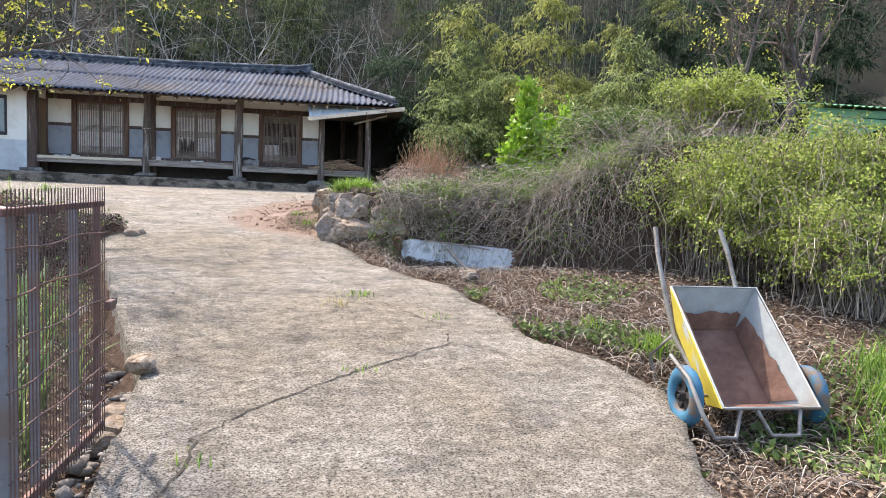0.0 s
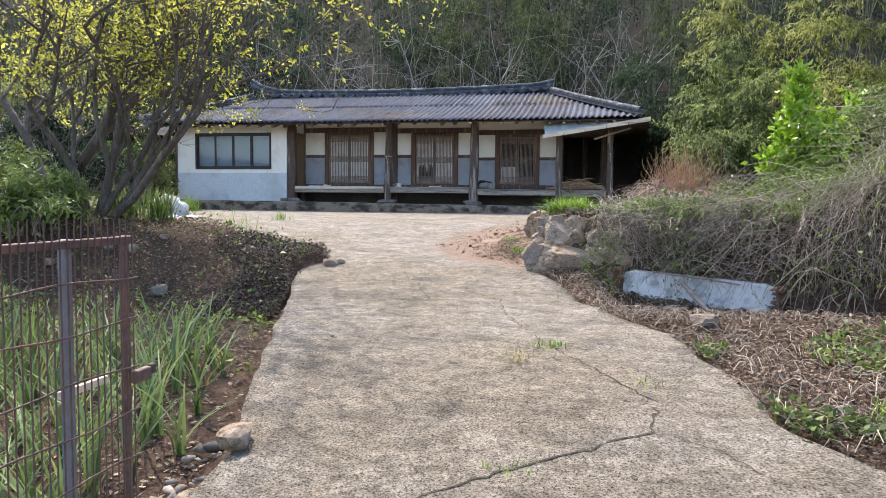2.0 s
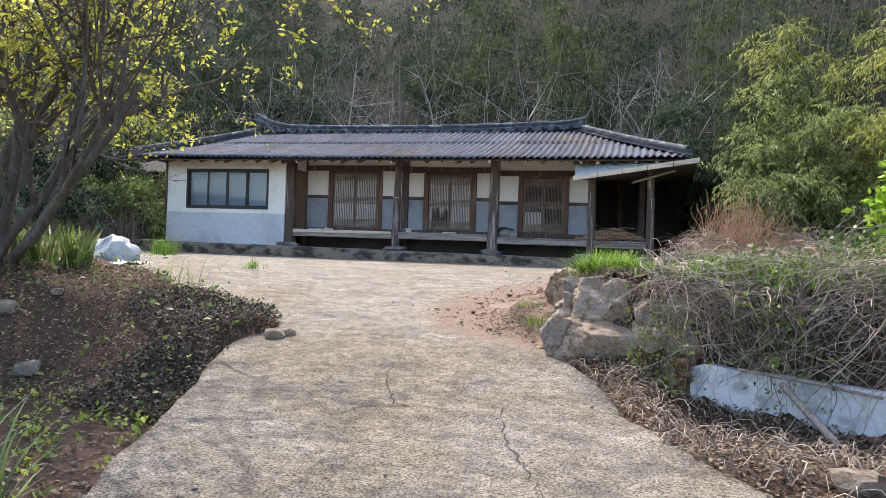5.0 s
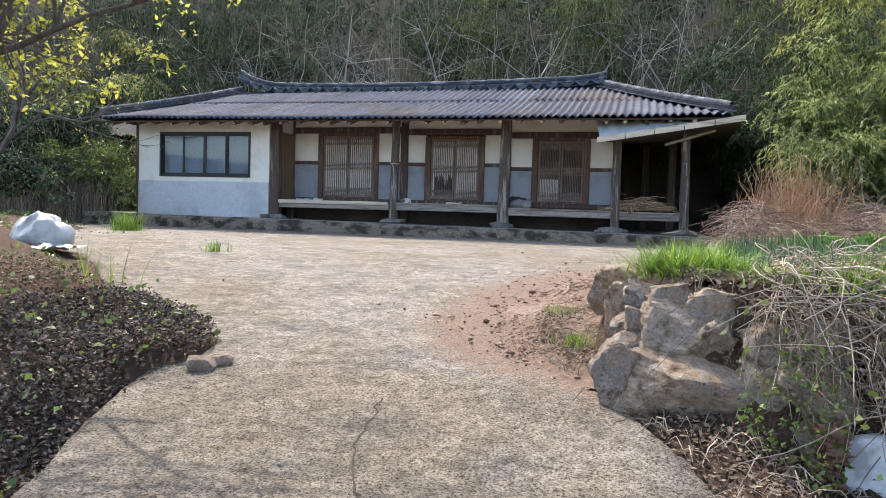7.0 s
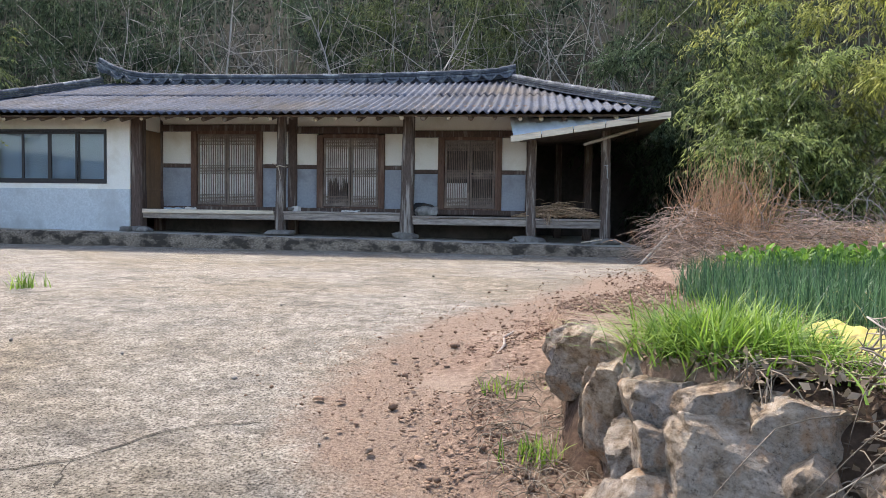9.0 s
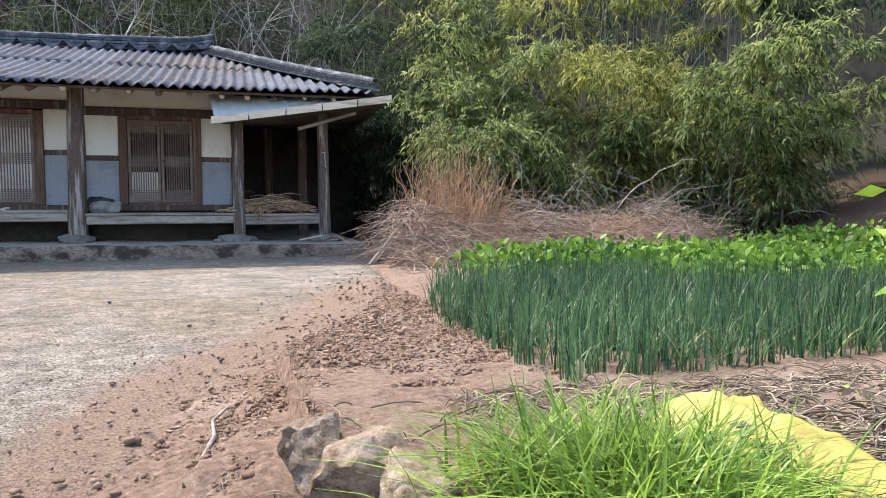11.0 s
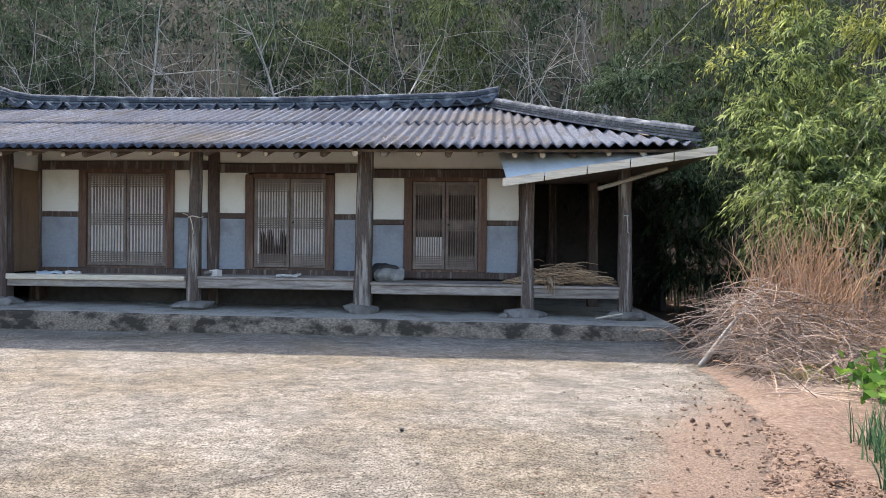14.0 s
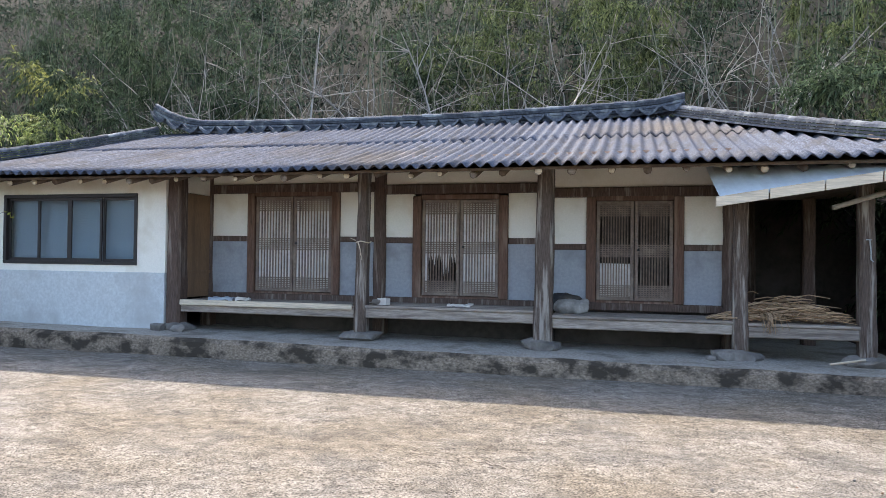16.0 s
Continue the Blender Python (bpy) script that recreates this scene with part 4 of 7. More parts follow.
def build_thicket():
    rng = np.random.default_rng(5)
    n = 1000
    cx, cy = rng.uniform(-30, 34, n), 8.6 + 23 * rng.uniform(0, 1, n) ** 1.25
    cz = np.array([land(a, b) for a, b in zip(cx, cy)]) + rng.uniform(0.2, 5.0, n) * np.clip((cy - 6) / 4, 0.3, 1)
    c = np.stack([cx, cy, cz], 1)
    k = rng.integers(0, n, n * 21)
    q = rng.normal(size=(len(k), 3))
    q /= np.linalg.norm(q, axis=1)[:, None] + 1e-6
    tw = c[k] + q * np.array([0.95, 0.7, 0.6]) * rng.uniform(0.55, 1.0, (len(k), 1)) * (0.6 + 0.8 * rng.uniform(size=n)[k])[:, None]
    v, f = sprays(tw, 8, 0.16, rng, 0.13, 0.7, 0.3)
    tagged(arrays("hillside_thicket", v, f, DARK_LEAF), "dense evergreen undergrowth on a steep slope, coloured dark for shade", "thicket", kind="stuff")
    # bamboo groves up the slope: slender stems that carry hanging plumes of leaves
    paths, rad = [], []
    hubs = {0: [], 1: []}
    for _ in range(360):
        x, y = rng.uniform(-24, 26), 7.6 + 13 * rng.uniform(0, 1) ** 1.4
        z, h = land(x, y), rng.uniform(4.5, 9)
        dx, dy = rng.normal(scale=0.8), rng.normal(-0.3, 0.6)
        u = np.linspace(0, 1, 7)
        p = np.stack([x + dx * u ** 2, y + dy * u ** 2, z + h * (u - 0.08 * u ** 3)], 1)
        paths.append(p)
        rad.append(rng.uniform(0.016, 0.036) * (1 - 0.8 * u))
        grove = smoothnoise(x, y * 0.5, 0.22, 31)
        if rng.uniform() < (0.9 if grove > 0.05 else 0.2):
            t = rng.uniform(0.28, 1.0, 8 if grove > 0.05 else 4)
            q = np.stack([np.interp(t, u, p[:, i]) for i in range(3)], 1) + rng.normal(scale=0.25, size=(len(t), 3))
            hubs[1 if grove > 0.05 and x > 1 else 0].append(q)
    v, f = tubes(paths, rad, 4)
    tagged(arrays("bamboo_stems", v, f, CULM), "many slender upright grey-green bamboo stems", "bamboo", kind="stuff")
    for i, (name, mat, label) in enumerate((("hillside_foliage", SHADE_LEAF, "patches of hanging foliage on the slope in shade-darkened green"), ("hillside_bamboo", SLOPE_LEAF, "lighter green bamboo plumes on the slope"))):
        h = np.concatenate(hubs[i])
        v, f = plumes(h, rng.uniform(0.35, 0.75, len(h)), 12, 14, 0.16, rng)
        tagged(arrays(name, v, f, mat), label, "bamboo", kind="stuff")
    # pale leafless branches that fork and arch
    paths, rad = [], []
    for _ in range(230):
        x, y = rng.uniform(-10, 10), rng.uniform(6.9, 9.5)
        z = land(x, y) + rng.uniform(0.3, 3.2)
        h, lean = rng.uniform(1.4, 4.8), rng.normal(scale=1.8)
        u = np.linspace(0, 1, 8)
        w = np.cumsum(rng.normal(scale=0.06, size=(8, 3)), axis=0)
        p = np.stack([x + lean * u, y - 0.6 * u * rng.uniform(0, 1), z + h * u - abs(lean) * 0.35 * u ** 2], 1) + w
        r = rng.uniform(0.008, 0.024)
        paths.append(p)
        rad.append(r * (1 - 0.75 * u))
        for _ in range(4):
            i = rng.integers(2, 7)
            d = rng.normal(size=3) * np.array([0.7, 0.3, 0.4]) + np.array([0.25 * np.sign(lean), 0, 0.3])
            v = np.linspace(0, 1, 4)
            paths.append(p[i] + np.outer(v, d) - np.outer(0.25 * v ** 2, [0, 0, 1]))
            rad.append(r * 0.45 * np.linspace(1, 0.3, 4))
    v, f = tubes(paths, rad, 4)
    tagged(arrays("bare_branches", v, f, BARE), "tangle of pale leafless branches behind the roof", "branches", kind="stuff")


build_thicket()


def dead_pole(x, y, z, dx, dz, r, seed):
    rng = np.random.default_rng(seed)
    u = np.linspace(0, 1, 9)
    main = np.stack([x + dx * u, y + 0 * u, z + dz * u], 1) + np.cumsum(rng.normal(scale=0.03, size=(9, 3)), axis=0)
    paths, rad = [main], [r * (1 - 0.8 * u)]
    for k in range(15):
        i = rng.integers(2, 8)
        d = rng.normal(size=3) * np.array([0.6, 0.2, 0.5]) + np.array([0.3 * np.sign(dx), 0, 0.4])
        paths.append(main[i] + np.outer(np.linspace(0, 1, 5), d))
        rad.append(r * 0.35 * np.linspace(1, 0.2, 5))
    v, f = tubes(paths, rad, 5)
    tagged(arrays("fallen_dead_tree", v, f, BARE, smooth=True), "thin bleached dead tree leaning on the slope", "dead tree")


dead_pole(6.9, 7.0, 2.2, 3.6, 4.2, 0.06, 3)
dead_pole(0.6, 7.0, 3.2, -3.2, 3.0, 0.05, 4)
dead_pole(-2.4, 7.0, 2.6, 0.5, 4.6, 0.05, 9)
dead_pole(1.9, 6.9, 3.0, -1.6, 4.0, 0.045, 12)
dead_pole(3.4, 6.9, 2.8, 1.7, 3.6, 0.04, 13)


def bamboo(x, y, h, leaf, seed, culms=9, hubs=4, spread=1.1, low=0.12):
    """A clump: arching culms with drooping leaf sprays from near the ground to the tips."""
    rng = np.random.default_rng(seed)
    z = land(x, y)
    ob = empty("bamboo", x, y, z, "leafy %s bamboo clump with drooping sprays" % ("yellow-green" if leaf is YELLOW_LEAF else "green"), "bamboo", "bamboo clumps")
    paths, rad, tw = [], [], []
    for k in range(culms):
        a = rng.uniform(0, 2 * np.pi)
        b = rng.uniform(0.0, 0.5, 2) * np.array([np.cos(a), np.sin(a)])
        hh, out = h * rng.uniform(0.55, 1.05), spread * rng.uniform(0.3, 1.3)
        u = np.linspace(0, 1, 8)
        p = np.stack([b[0] + out * np.cos(a) * u ** 2, b[1] + out * np.sin(a) * u ** 2, hh * (u - 0.12 * u ** 3)], 1)
        paths.append(p)
        rad.append(0.02 * (1 - 0.85 * u))
        t = np.concatenate([rng.uniform(low, 1.0, hubs - 1), [0.97]])
        tw.append(np.stack([np.interp(t, u, p[:, i]) for i in range(3)], 1) + rng.normal(size=(hubs, 3)) * np.array([0.30, 0.30, 0.12]) * (0.6 + h / 9))
    for p, r in zip(paths, rad):
        v, f = tubes([p], [r], 5)
        arrays("culm", v, f, CULM, ob, "", True)
    tw = np.concatenate(tw)
    v, f = plumes(tw, rng.uniform(0.38, 0.85, len(tw)), 30, 22, 0.12, rng, 0.2, 0.55, 0.75)
    v[:, 2] = np.maximum(v[:, 2], 0.02)
    arrays("crown", v, f, leaf, ob)
    return ob


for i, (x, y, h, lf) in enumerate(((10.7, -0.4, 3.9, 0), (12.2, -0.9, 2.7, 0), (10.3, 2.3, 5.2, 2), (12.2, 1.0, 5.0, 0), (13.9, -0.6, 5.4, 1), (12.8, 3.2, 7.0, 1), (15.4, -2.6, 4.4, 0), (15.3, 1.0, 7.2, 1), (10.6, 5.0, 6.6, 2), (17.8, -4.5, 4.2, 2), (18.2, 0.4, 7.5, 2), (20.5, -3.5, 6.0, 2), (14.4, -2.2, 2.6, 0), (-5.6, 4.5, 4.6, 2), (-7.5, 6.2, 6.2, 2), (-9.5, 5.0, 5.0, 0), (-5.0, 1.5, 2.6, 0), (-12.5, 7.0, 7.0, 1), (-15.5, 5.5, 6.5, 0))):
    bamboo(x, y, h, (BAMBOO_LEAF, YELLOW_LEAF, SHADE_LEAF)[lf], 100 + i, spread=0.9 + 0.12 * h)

# ---- budding tree beside the berm ----
BUD_LEAF = leaf_material("young_leaf", (0.48, 0.52, 0.06), (0.80, 0.78, 0.16), 0.55)


def branching_tree(name, x, y, stems, seed, label, leaf, leafsize, nleaf, depth=5, pull=(0, 0, 0.32)):
    rng = np.random.default_rng(seed)
    z = land(x, y) - 0.05
    ob = empty(name, x, y, z, label, "tree")
    paths, rad, tips = [], [], []

    def grow(p, d, length, r, level):
        u = np.linspace(0, 1, 6)
        bend = rng.normal(scale=0.22, size=3)
        pts = [np.array(p)]
        dd = d / np.linalg.norm(d)
        for _ in range(5):
            if level and pts[-1][2] < 1.5:
                dd = dd + np.array([0, 0, 0.22])
            dd = dd + bend * 0.25 + rng.normal(scale=0.10, size=3)
            dd /= np.linalg.norm(dd)
            pts.append(pts[-1] + dd * length / 5)
        pts = np.array(pts)
        paths.append(pts)
        rad.append(r * (1 - 0.45 * u))
        if level >= 3:
            tips.extend(pts[2:])
        if level < depth:
            for k in range(3 if level < 3 else 2):
                i = rng.integers(2, 6)
                nd = dd + rng.normal(scale=0.62, size=3) + np.array(pull)
                grow(pts[i], nd, length * rng.uniform(0.6, 0.85), r * 0.56, level + 1)

    for (dx, dy, dz, ln, r) in stems:
        grow((dx * 0.25, dy * 0.2, 0), np.array([dx, dy, dz]), ln, r, 0)
    v, f = tubes(paths, rad, 7)
    arrays("trunk", v, f, TRUNK, ob, "dark twisting trunk and bare limbs", True)
    tips = np.array(tips)
    tw = tips[rng.integers(0, len(tips), nleaf)] + rng.normal(scale=0.05, size=(nleaf, 3))
    v, f = sprays(tw, 6, leafsize, rng, 0.04, -0.1, 0.5)
    arrays("crown", v, f, leaf, ob, "sparse yellow-green young leaves")
    return ob


branching_tree("tree", 0.95, -11.3, ((0.12, 0.1, 1.0, 1.9, 0.105), (-0.5, 0.3, 1.0, 1.9, 0.07)), 21, "spreading tree with dark bark and yellow-green buds", BUD_LEAF, 0.06, 900)
branching_tree("tree", 1.42, -11.25, ((0.45, 0.1, 1.0, 1.6, 0.075), (0.1, -0.2, 1.0, 1.6, 0.06), (0.7, 0.0, 1.15, 1.8, 0.055), (1.5, -0.2, 1.05, 2.4, 0.055), (1.2, 0.3, 1.3, 2.3, 0.05)), 33, "low forked tree with arching limbs and yellow-green buds", BUD_LEAF, 0.06, 1050, pull=(0.30, -0.05, 0.08))
branching_tree("tree", 14.3, -10.8, ((0.2, 0.1, 1.0, 1.5, 0.09), (-0.5, 0.1, 1.0, 1.4, 0.06)), 45, "budding tree with pale twigs behind the bush", BUD_LEAF, 0.05, 110)
branching_tree("tree", -6.5, -3.0, ((0.2, 0.1, 1.0, 2.2, 0.10), (-0.3, 0.2, 1.0, 2.2, 0.08)), 57, "bare grey tree beside the next house", BUD_LEAF, 0.05, 150)

# ---- planted beds, bank and verge ----
SCALLION = leaf_material("scallion_leaf", (0.02, 0.075, 0.04), (0.15, 0.28, 0.13), 0.35, 0.4)
GREENS = leaf_material("salad_leaf", (0.05, 0.15, 0.02), (0.25, 0.44, 0.07), 0.4)
GRASS = leaf_material("fresh_grass", (0.10, 0.23, 0.025), (0.37, 0.54, 0.09), 0.35)
GARLIC = leaf_material("garlic_leaf", (0.06, 0.13, 0.035), (0.30, 0.40, 0.14), 0.3)
YELLOWED = leaf_material("yellowed_leaf", (0.42, 0.34, 0.10), (0.55, 0.48, 0.2), 0.3)
DEADLEAF = leaf_material("dead_leaf", (0.16, 0.11, 0.08), (0.52, 0.42, 0.32), 0.15, 0.8)
DARKLITTER = leaf_material("dark_ivy_litter", (0.035, 0.027, 0.023), (0.23, 0.19, 0.165), 0.05, 0.8)
BROWNLITTER = leaf_material("brown_leaf_litter", (0.10, 0.066, 0.048), (0.40, 0.30, 0.225), 0.1, 0.8)
VINE = material("grey_vine_stem", (0.31, 0.26, 0.21), None, 20, 2, 0.9, bump=0.0, vary=0.15, island=0.75)
WISP = material("greyed_straw", (0.22, 0.18, 0.135), None, 20, 2, 0.9, bump=0.0, vary=0.15, island=0.6)
BRUSH = material("pale_cut_brush", (0.36, 0.275, 0.215), None, 20, 2, 0.9, bump=0.0, vary=0.15, island=0.75)
RUBBLE = material("grey_rubble", (0.23, 0.195, 0.16), (0.33, 0.30, 0.27), 30, 6, 0.95, bump=0.6, vary=0.4, island=0.4)
DRYSTALK = material("tan_dried_stalk", (0.45, 0.305, 0.185), None, 20, 2, 0.9, bump=0.0, vary=0.15, island=0.5)
REED = material("russet_reed", (0.47, 0.29, 0.17), None, 20, 2, 0.9, bump=0.0, vary=0.15, island=0.4)
BUSH_LEAF = leaf_material("bush_leaf", (0.16, 0.24, 0.035), (0.58, 0.67, 0.16), 0.45)
SHRUB_LEAF = leaf_material("glossy_shrub_leaf", (0.20, 0.42, 0.02), (0.48, 0.72, 0.08), 0.35, 0.35)
COVER_LEAF = leaf_material("groundcover_leaf", (0.10, 0.17, 0.04), (0.31, 0.40, 0.12), 0.3)


def lay(xy):
    return np.array([(a, b, land(a, b)) for a, b in xy])


def bank_y(x):
    return float(np.interp(x, [p[0] for p in BANK], [p[1] for p in BANK]))


def build_soil():
    V, F = [], []
    u = np.concatenate([np.linspace(0, 1.2, 26), np.linspace(1.3, 6.5, 40)])
    ys = np.arange(-11.3, -3.4, 0.045)
    for y in ys:
        spill = (0.02 + 0.35 * smoothnoise(y, 0, 1.9, 8) + 0.15 * smoothnoise(y, 0, 7, 3)) * smooth(-10.6, -9.2, y) * smooth(-4.6, -6.6, y)
        e0 = edge_x(RIGHT_EDGE, y)
        e = e0 - 0.16 + 0.05 * smoothnoise(y, 3, 31, 5) - max(0.0, spill) + 0.05 * smoothnoise(y, 0, 5.5, 13) + 0.05 * smoothnoise(y, 0, 16, 17)
        for d in u:
            x = e + d
            base = max(land(x, y), road_z(y) + 0.014) if x < e0 + 0.2 else land(x, y)
            V.append((x, y, base - 0.03 + 0.032 * smooth(0, 0.14, d) + (0.018 + 0.02 * smooth(-10.9, -10.2, y) * smooth(-8.6, -9.6, y) * smooth(0.1, 0.5, d)) * smooth(0, 0.6, d) * (1 + 0.8 * smoothnoise(x, y, 6, 3))))
    n = len(u)
    for j in range(len(ys) - 1):
        F += [(j * n + i, j * n + i + 1, (j + 1) * n + i + 1, (j + 1) * n + i) for i in range(n - 1)]
    tagged(arrays("soil_bed", V, F, REDSOIL, smooth=True), "crumbly reddish garden soil spilling onto the yard", "soil", kind="structure")


build_soil()


def lumps(name, xyz, size, mat, label, category, rng):
    """Many small angular clods as one mesh."""
    bm = bmesh.new()
    bmesh.ops.create_icosphere(bm, subdivisions=1, radius=1.0)
    base = np.array([v.co[:] for v in bm.verts])
    tri = np.array([[v.index for v in f.verts] for f in bm.faces])
    bm.free()
    n, k = len(xyz), len(base)
    s = size * np.minimum(np.exp(rng.normal(scale=0.5, size=n)), 2.3)
    V = base[None] * (s[:, None] * rng.uniform(0.4, 1.4, (n, 3)) * np.array([1, 1, 0.6]))[:, None] * rng.uniform(0.45, 1.35, (n, k, 1))
    a = rng.uniform(0, 6.3, n)
    c, si = np.cos(a)[:, None], np.sin(a)[:, None]
    V = np.stack([V[..., 0] * c - V[..., 1] * si, V[..., 0] * si + V[..., 1] * c, V[..., 2]], -1) + xyz[:, None]
    F = (tri[None] + (np.arange(n) * k)[:, None, None]).reshape(-1, 3)
    return tagged(arrays(name, V.reshape(-1, 3), F, mat), label, category, kind="stuff")


def surface(x, y):
    e = edge_x(RIGHT_EDGE, y) if y > -30 else 9.3
    l = edge_x(LEFT_EDGE, y) if y < -3.2 else -5.5
    return road_z(y) + 0.008 if l < x < e else land(x, y) + 0.02


def scatter(n, fx, fy, rng):
    out = []
    while len(out) < n:
        x, y = fx(rng), fy(rng)
        out.append((x, y, surface(x, y)))
    return np.array(out)


_r = np.random.default_rng(40)
pts = []
while len(pts) < 1500:
    y = _r.uniform(-11.2, -5.2)
    x = edge_x(RIGHT_EDGE, y) + _r.normal(0.42, 0.42)
    if x < 8.45 and (x < 7.35 or y > -9.6):
        pts.append((x, y, surface(x, y) + 0.01))
extra = []
while len(extra) < 8000:
    y = _r.uniform(-10.8, -3.8)
    x = edge_x(RIGHT_EDGE, y) + _r.uniform(-0.1, 1.7)
    if x < 8.5 and (x < 7.35 or y > -9.6):
        extra.append((x, y, surface(x, y) + 0.012))
for _ in range(1200):
    y = _r.uniform(-11.0, -4.2)
    x = edge_x(RIGHT_EDGE, y) - 0.1 - abs(_r.normal(0, 0.5)) * smooth(-11.6, -9.5, y)
    extra.append((x, y, surface(x, y) + 0.004))
lumps("soil_crumbs", np.array(extra), 0.006, CLOD, "fine soil crumbs over the reddish bed", "crumbs", _r)
lumps("soil_clods", np.array(pts), 0.0115, CLOD, "scattered brown soil clods at the yard's edge", "clods", _r)
pts = scatter(420, lambda r: r.uniform(3.5, 8.6), lambda r: -21 + 19 * r.uniform(0, 1) ** 0.8, _r)
lumps("pebbles", pts, 0.007, BASESTONE, "small stones lying on the concrete", "pebbles", _r)
pts = []
while len(pts) < 130:
    y = _r.uniform(-18.0, -15.9)
    x = edge_x(LEFT_EDGE, y) - abs(_r.normal(0.1, 0.1))
    pts.append((x, y, land(x, y) + 0.05))
lumps("rubble", np.array(pts), 0.028, RUBBLE, "grey rubble along the drive's broken edge", "rubble", _r)


def build_scallions():
    rng = np.random.default_rng(8)
    P = []
    for row in np.arange(-9.45, -5.85, 0.165):
        for x in np.arange(8.36, 13.2, 0.10):
            if x < 8.36 + 0.5 * smooth(-7.6, -5.8, row) or row > -5.9 - 1.2 * smooth(10.3, 11.2, x) or (smoothnoise(x, row, 1.6, 12) > 0.42):
                continue
            q = (x + rng.normal(scale=0.025), row + rng.normal(scale=0.03))
            P += [(q[0] + rng.normal(scale=0.03), q[1] + rng.normal(scale=0.03)) for _ in range(16)]
    p = lay(P) + np.array([0, 0, 0.03])
    V, F, base = [], [], 0
    kind = rng.integers(0, 4, len(p))
    for k, (h, lean) in enumerate(((0.33, 0.22), (0.29, 0.42), (0.25, 0.75), (0.18, 0.9))):
        v, f = blades(p[kind == k], h, 0.0078, lean, rng, 3, 0.8)
        V.append(v)
        F.append(f + base)
        base += len(v)
    tagged(arrays("scallions", np.concatenate(V), np.concatenate(F), SCALLION), "dense rows of dark green scallions in red soil", "scallions", kind="stuff")
    k = rng.integers(0, len(p), 260)
    v, f = blades(p[k] + np.array([0, 0, 0.01]), 0.2, 0.009, 0.8, rng, 3)
    tagged(arrays("withered_scallions", v, f, YELLOWED), "withered straw-coloured scallion tips", "scallions", kind="stuff")
    P = []
    while len(P) < 760:
        x, y = rng.uniform(9.35, 14.5), rng.uniform(-7.3, -4.0)
        if y < -6.0 + 0.35 * (x - 9.4) * 0.5 and y > -6.4 + 0.1 * (x - 9.4):
            P.append((x, y))
        elif -6.0 - 1.2 * smooth(10.3, 11.2, x) < y < -4.4 + 0.1 * (x - 9.4) and x > 9.5:
            P.append((x, y))
    c = np.repeat(lay(P), 12, axis=0)
    c = c + rng.normal(size=c.shape) * np.array([0.09, 0.09, 0.06]) + np.array([0, 0, 0.19])
    v, f = leaves(c, 0.10, rng, -0.2, 0.6, 0.1)
    tagged(arrays("leafy_greens", v, f, GREENS), "bright green leafy vegetables behind the scallions", "vegetables", kind="stuff")


build_scallions()


def tuft(x, y, n, h, w, lean, mat, seed, label, category="grass", r=0.12, name="grass_tuft", z=None, group=""):
    rng = np.random.default_rng(seed)
    p = np.zeros((n, 3))
    p[:, :2] = rng.normal(scale=r, size=(n, 2))
    v, f = blades(p, h, w, lean, rng, 4)
    ob = arrays(name, v, f, mat)
    ob.location = (x, y, (surface(x, y) if z is None else z) - 0.01)
    return tagged(ob, label, category, group)


for i, (x, y, n, h, r) in enumerate(((7.84, -10.85, 1500, 0.25, 0.14), (8.02, -11.05, 220, 0.14, 0.1), (8.65, -11.4, 200, 0.16, 0.16), (9.15, -11.2, 260, 0.18, 0.2), (8.25, -11.35, 160, 0.13, 0.1))):
    tuft(x, y, n, h, 0.0075, 1.35, GRASS, 60 + i, "lush bright green grass tuft on the bank", r=r, group="grass tufts")
for i, (x, y, n, h) in enumerate(((2.45, -7.55, 60, 0.16), (-1.6, -4.2, 260, 0.38), (7.77, -16.28, 14, 0.05), (7.79, -14.3, 40, 0.07), (8.51, -15.0, 16, 0.05), (9.95, -16.1, 140, 0.22), (3.1, -10.35, 26, 0.42), (6.88, -17.55, 14, 0.06), (9.7, -15.4, 60, 0.12), (7.15, -10.6, 60, 0.12), (7.0, -9.9, 40, 0.1))):
    tuft(x, y, n, h, 0.009, 0.6, GRASS, 80 + i, "small green weed tuft growing from the ground", "weed", 0.07 if h < 0.3 else 0.13, "weed")
for i in range(9):
    tuft(10.75 + 0.22 * (i % 3) + 0.1 * i, -17.6 + 0.16 * i, 130, 0.26, 0.008, 0.8, GRASS, 400 + i, "green grass clump beside the wheelbarrow", r=0.13, group="grass clumps")
tuft(7.6, -14.66, 30, 0.09, 0.008, 1.2, YELLOWED, 99, "dry straw tuft flattened on the drive", "weed", 0.08, "dry_weed")


for i in range(22):
    bx = 8.55 + 2.6 * i / 21
    tuft(bx, bank_y(bx) + 0.22 + 0.2 * (i % 3) + (0.6 if bx > 9.2 and i % 2 else 0), 200, 0.21 + 0.02 * (i % 3), 0.006, 0.9, GRASS, 300 + i, "bright green grass tuft on the bank's crest", r=0.14, group="grass tufts")


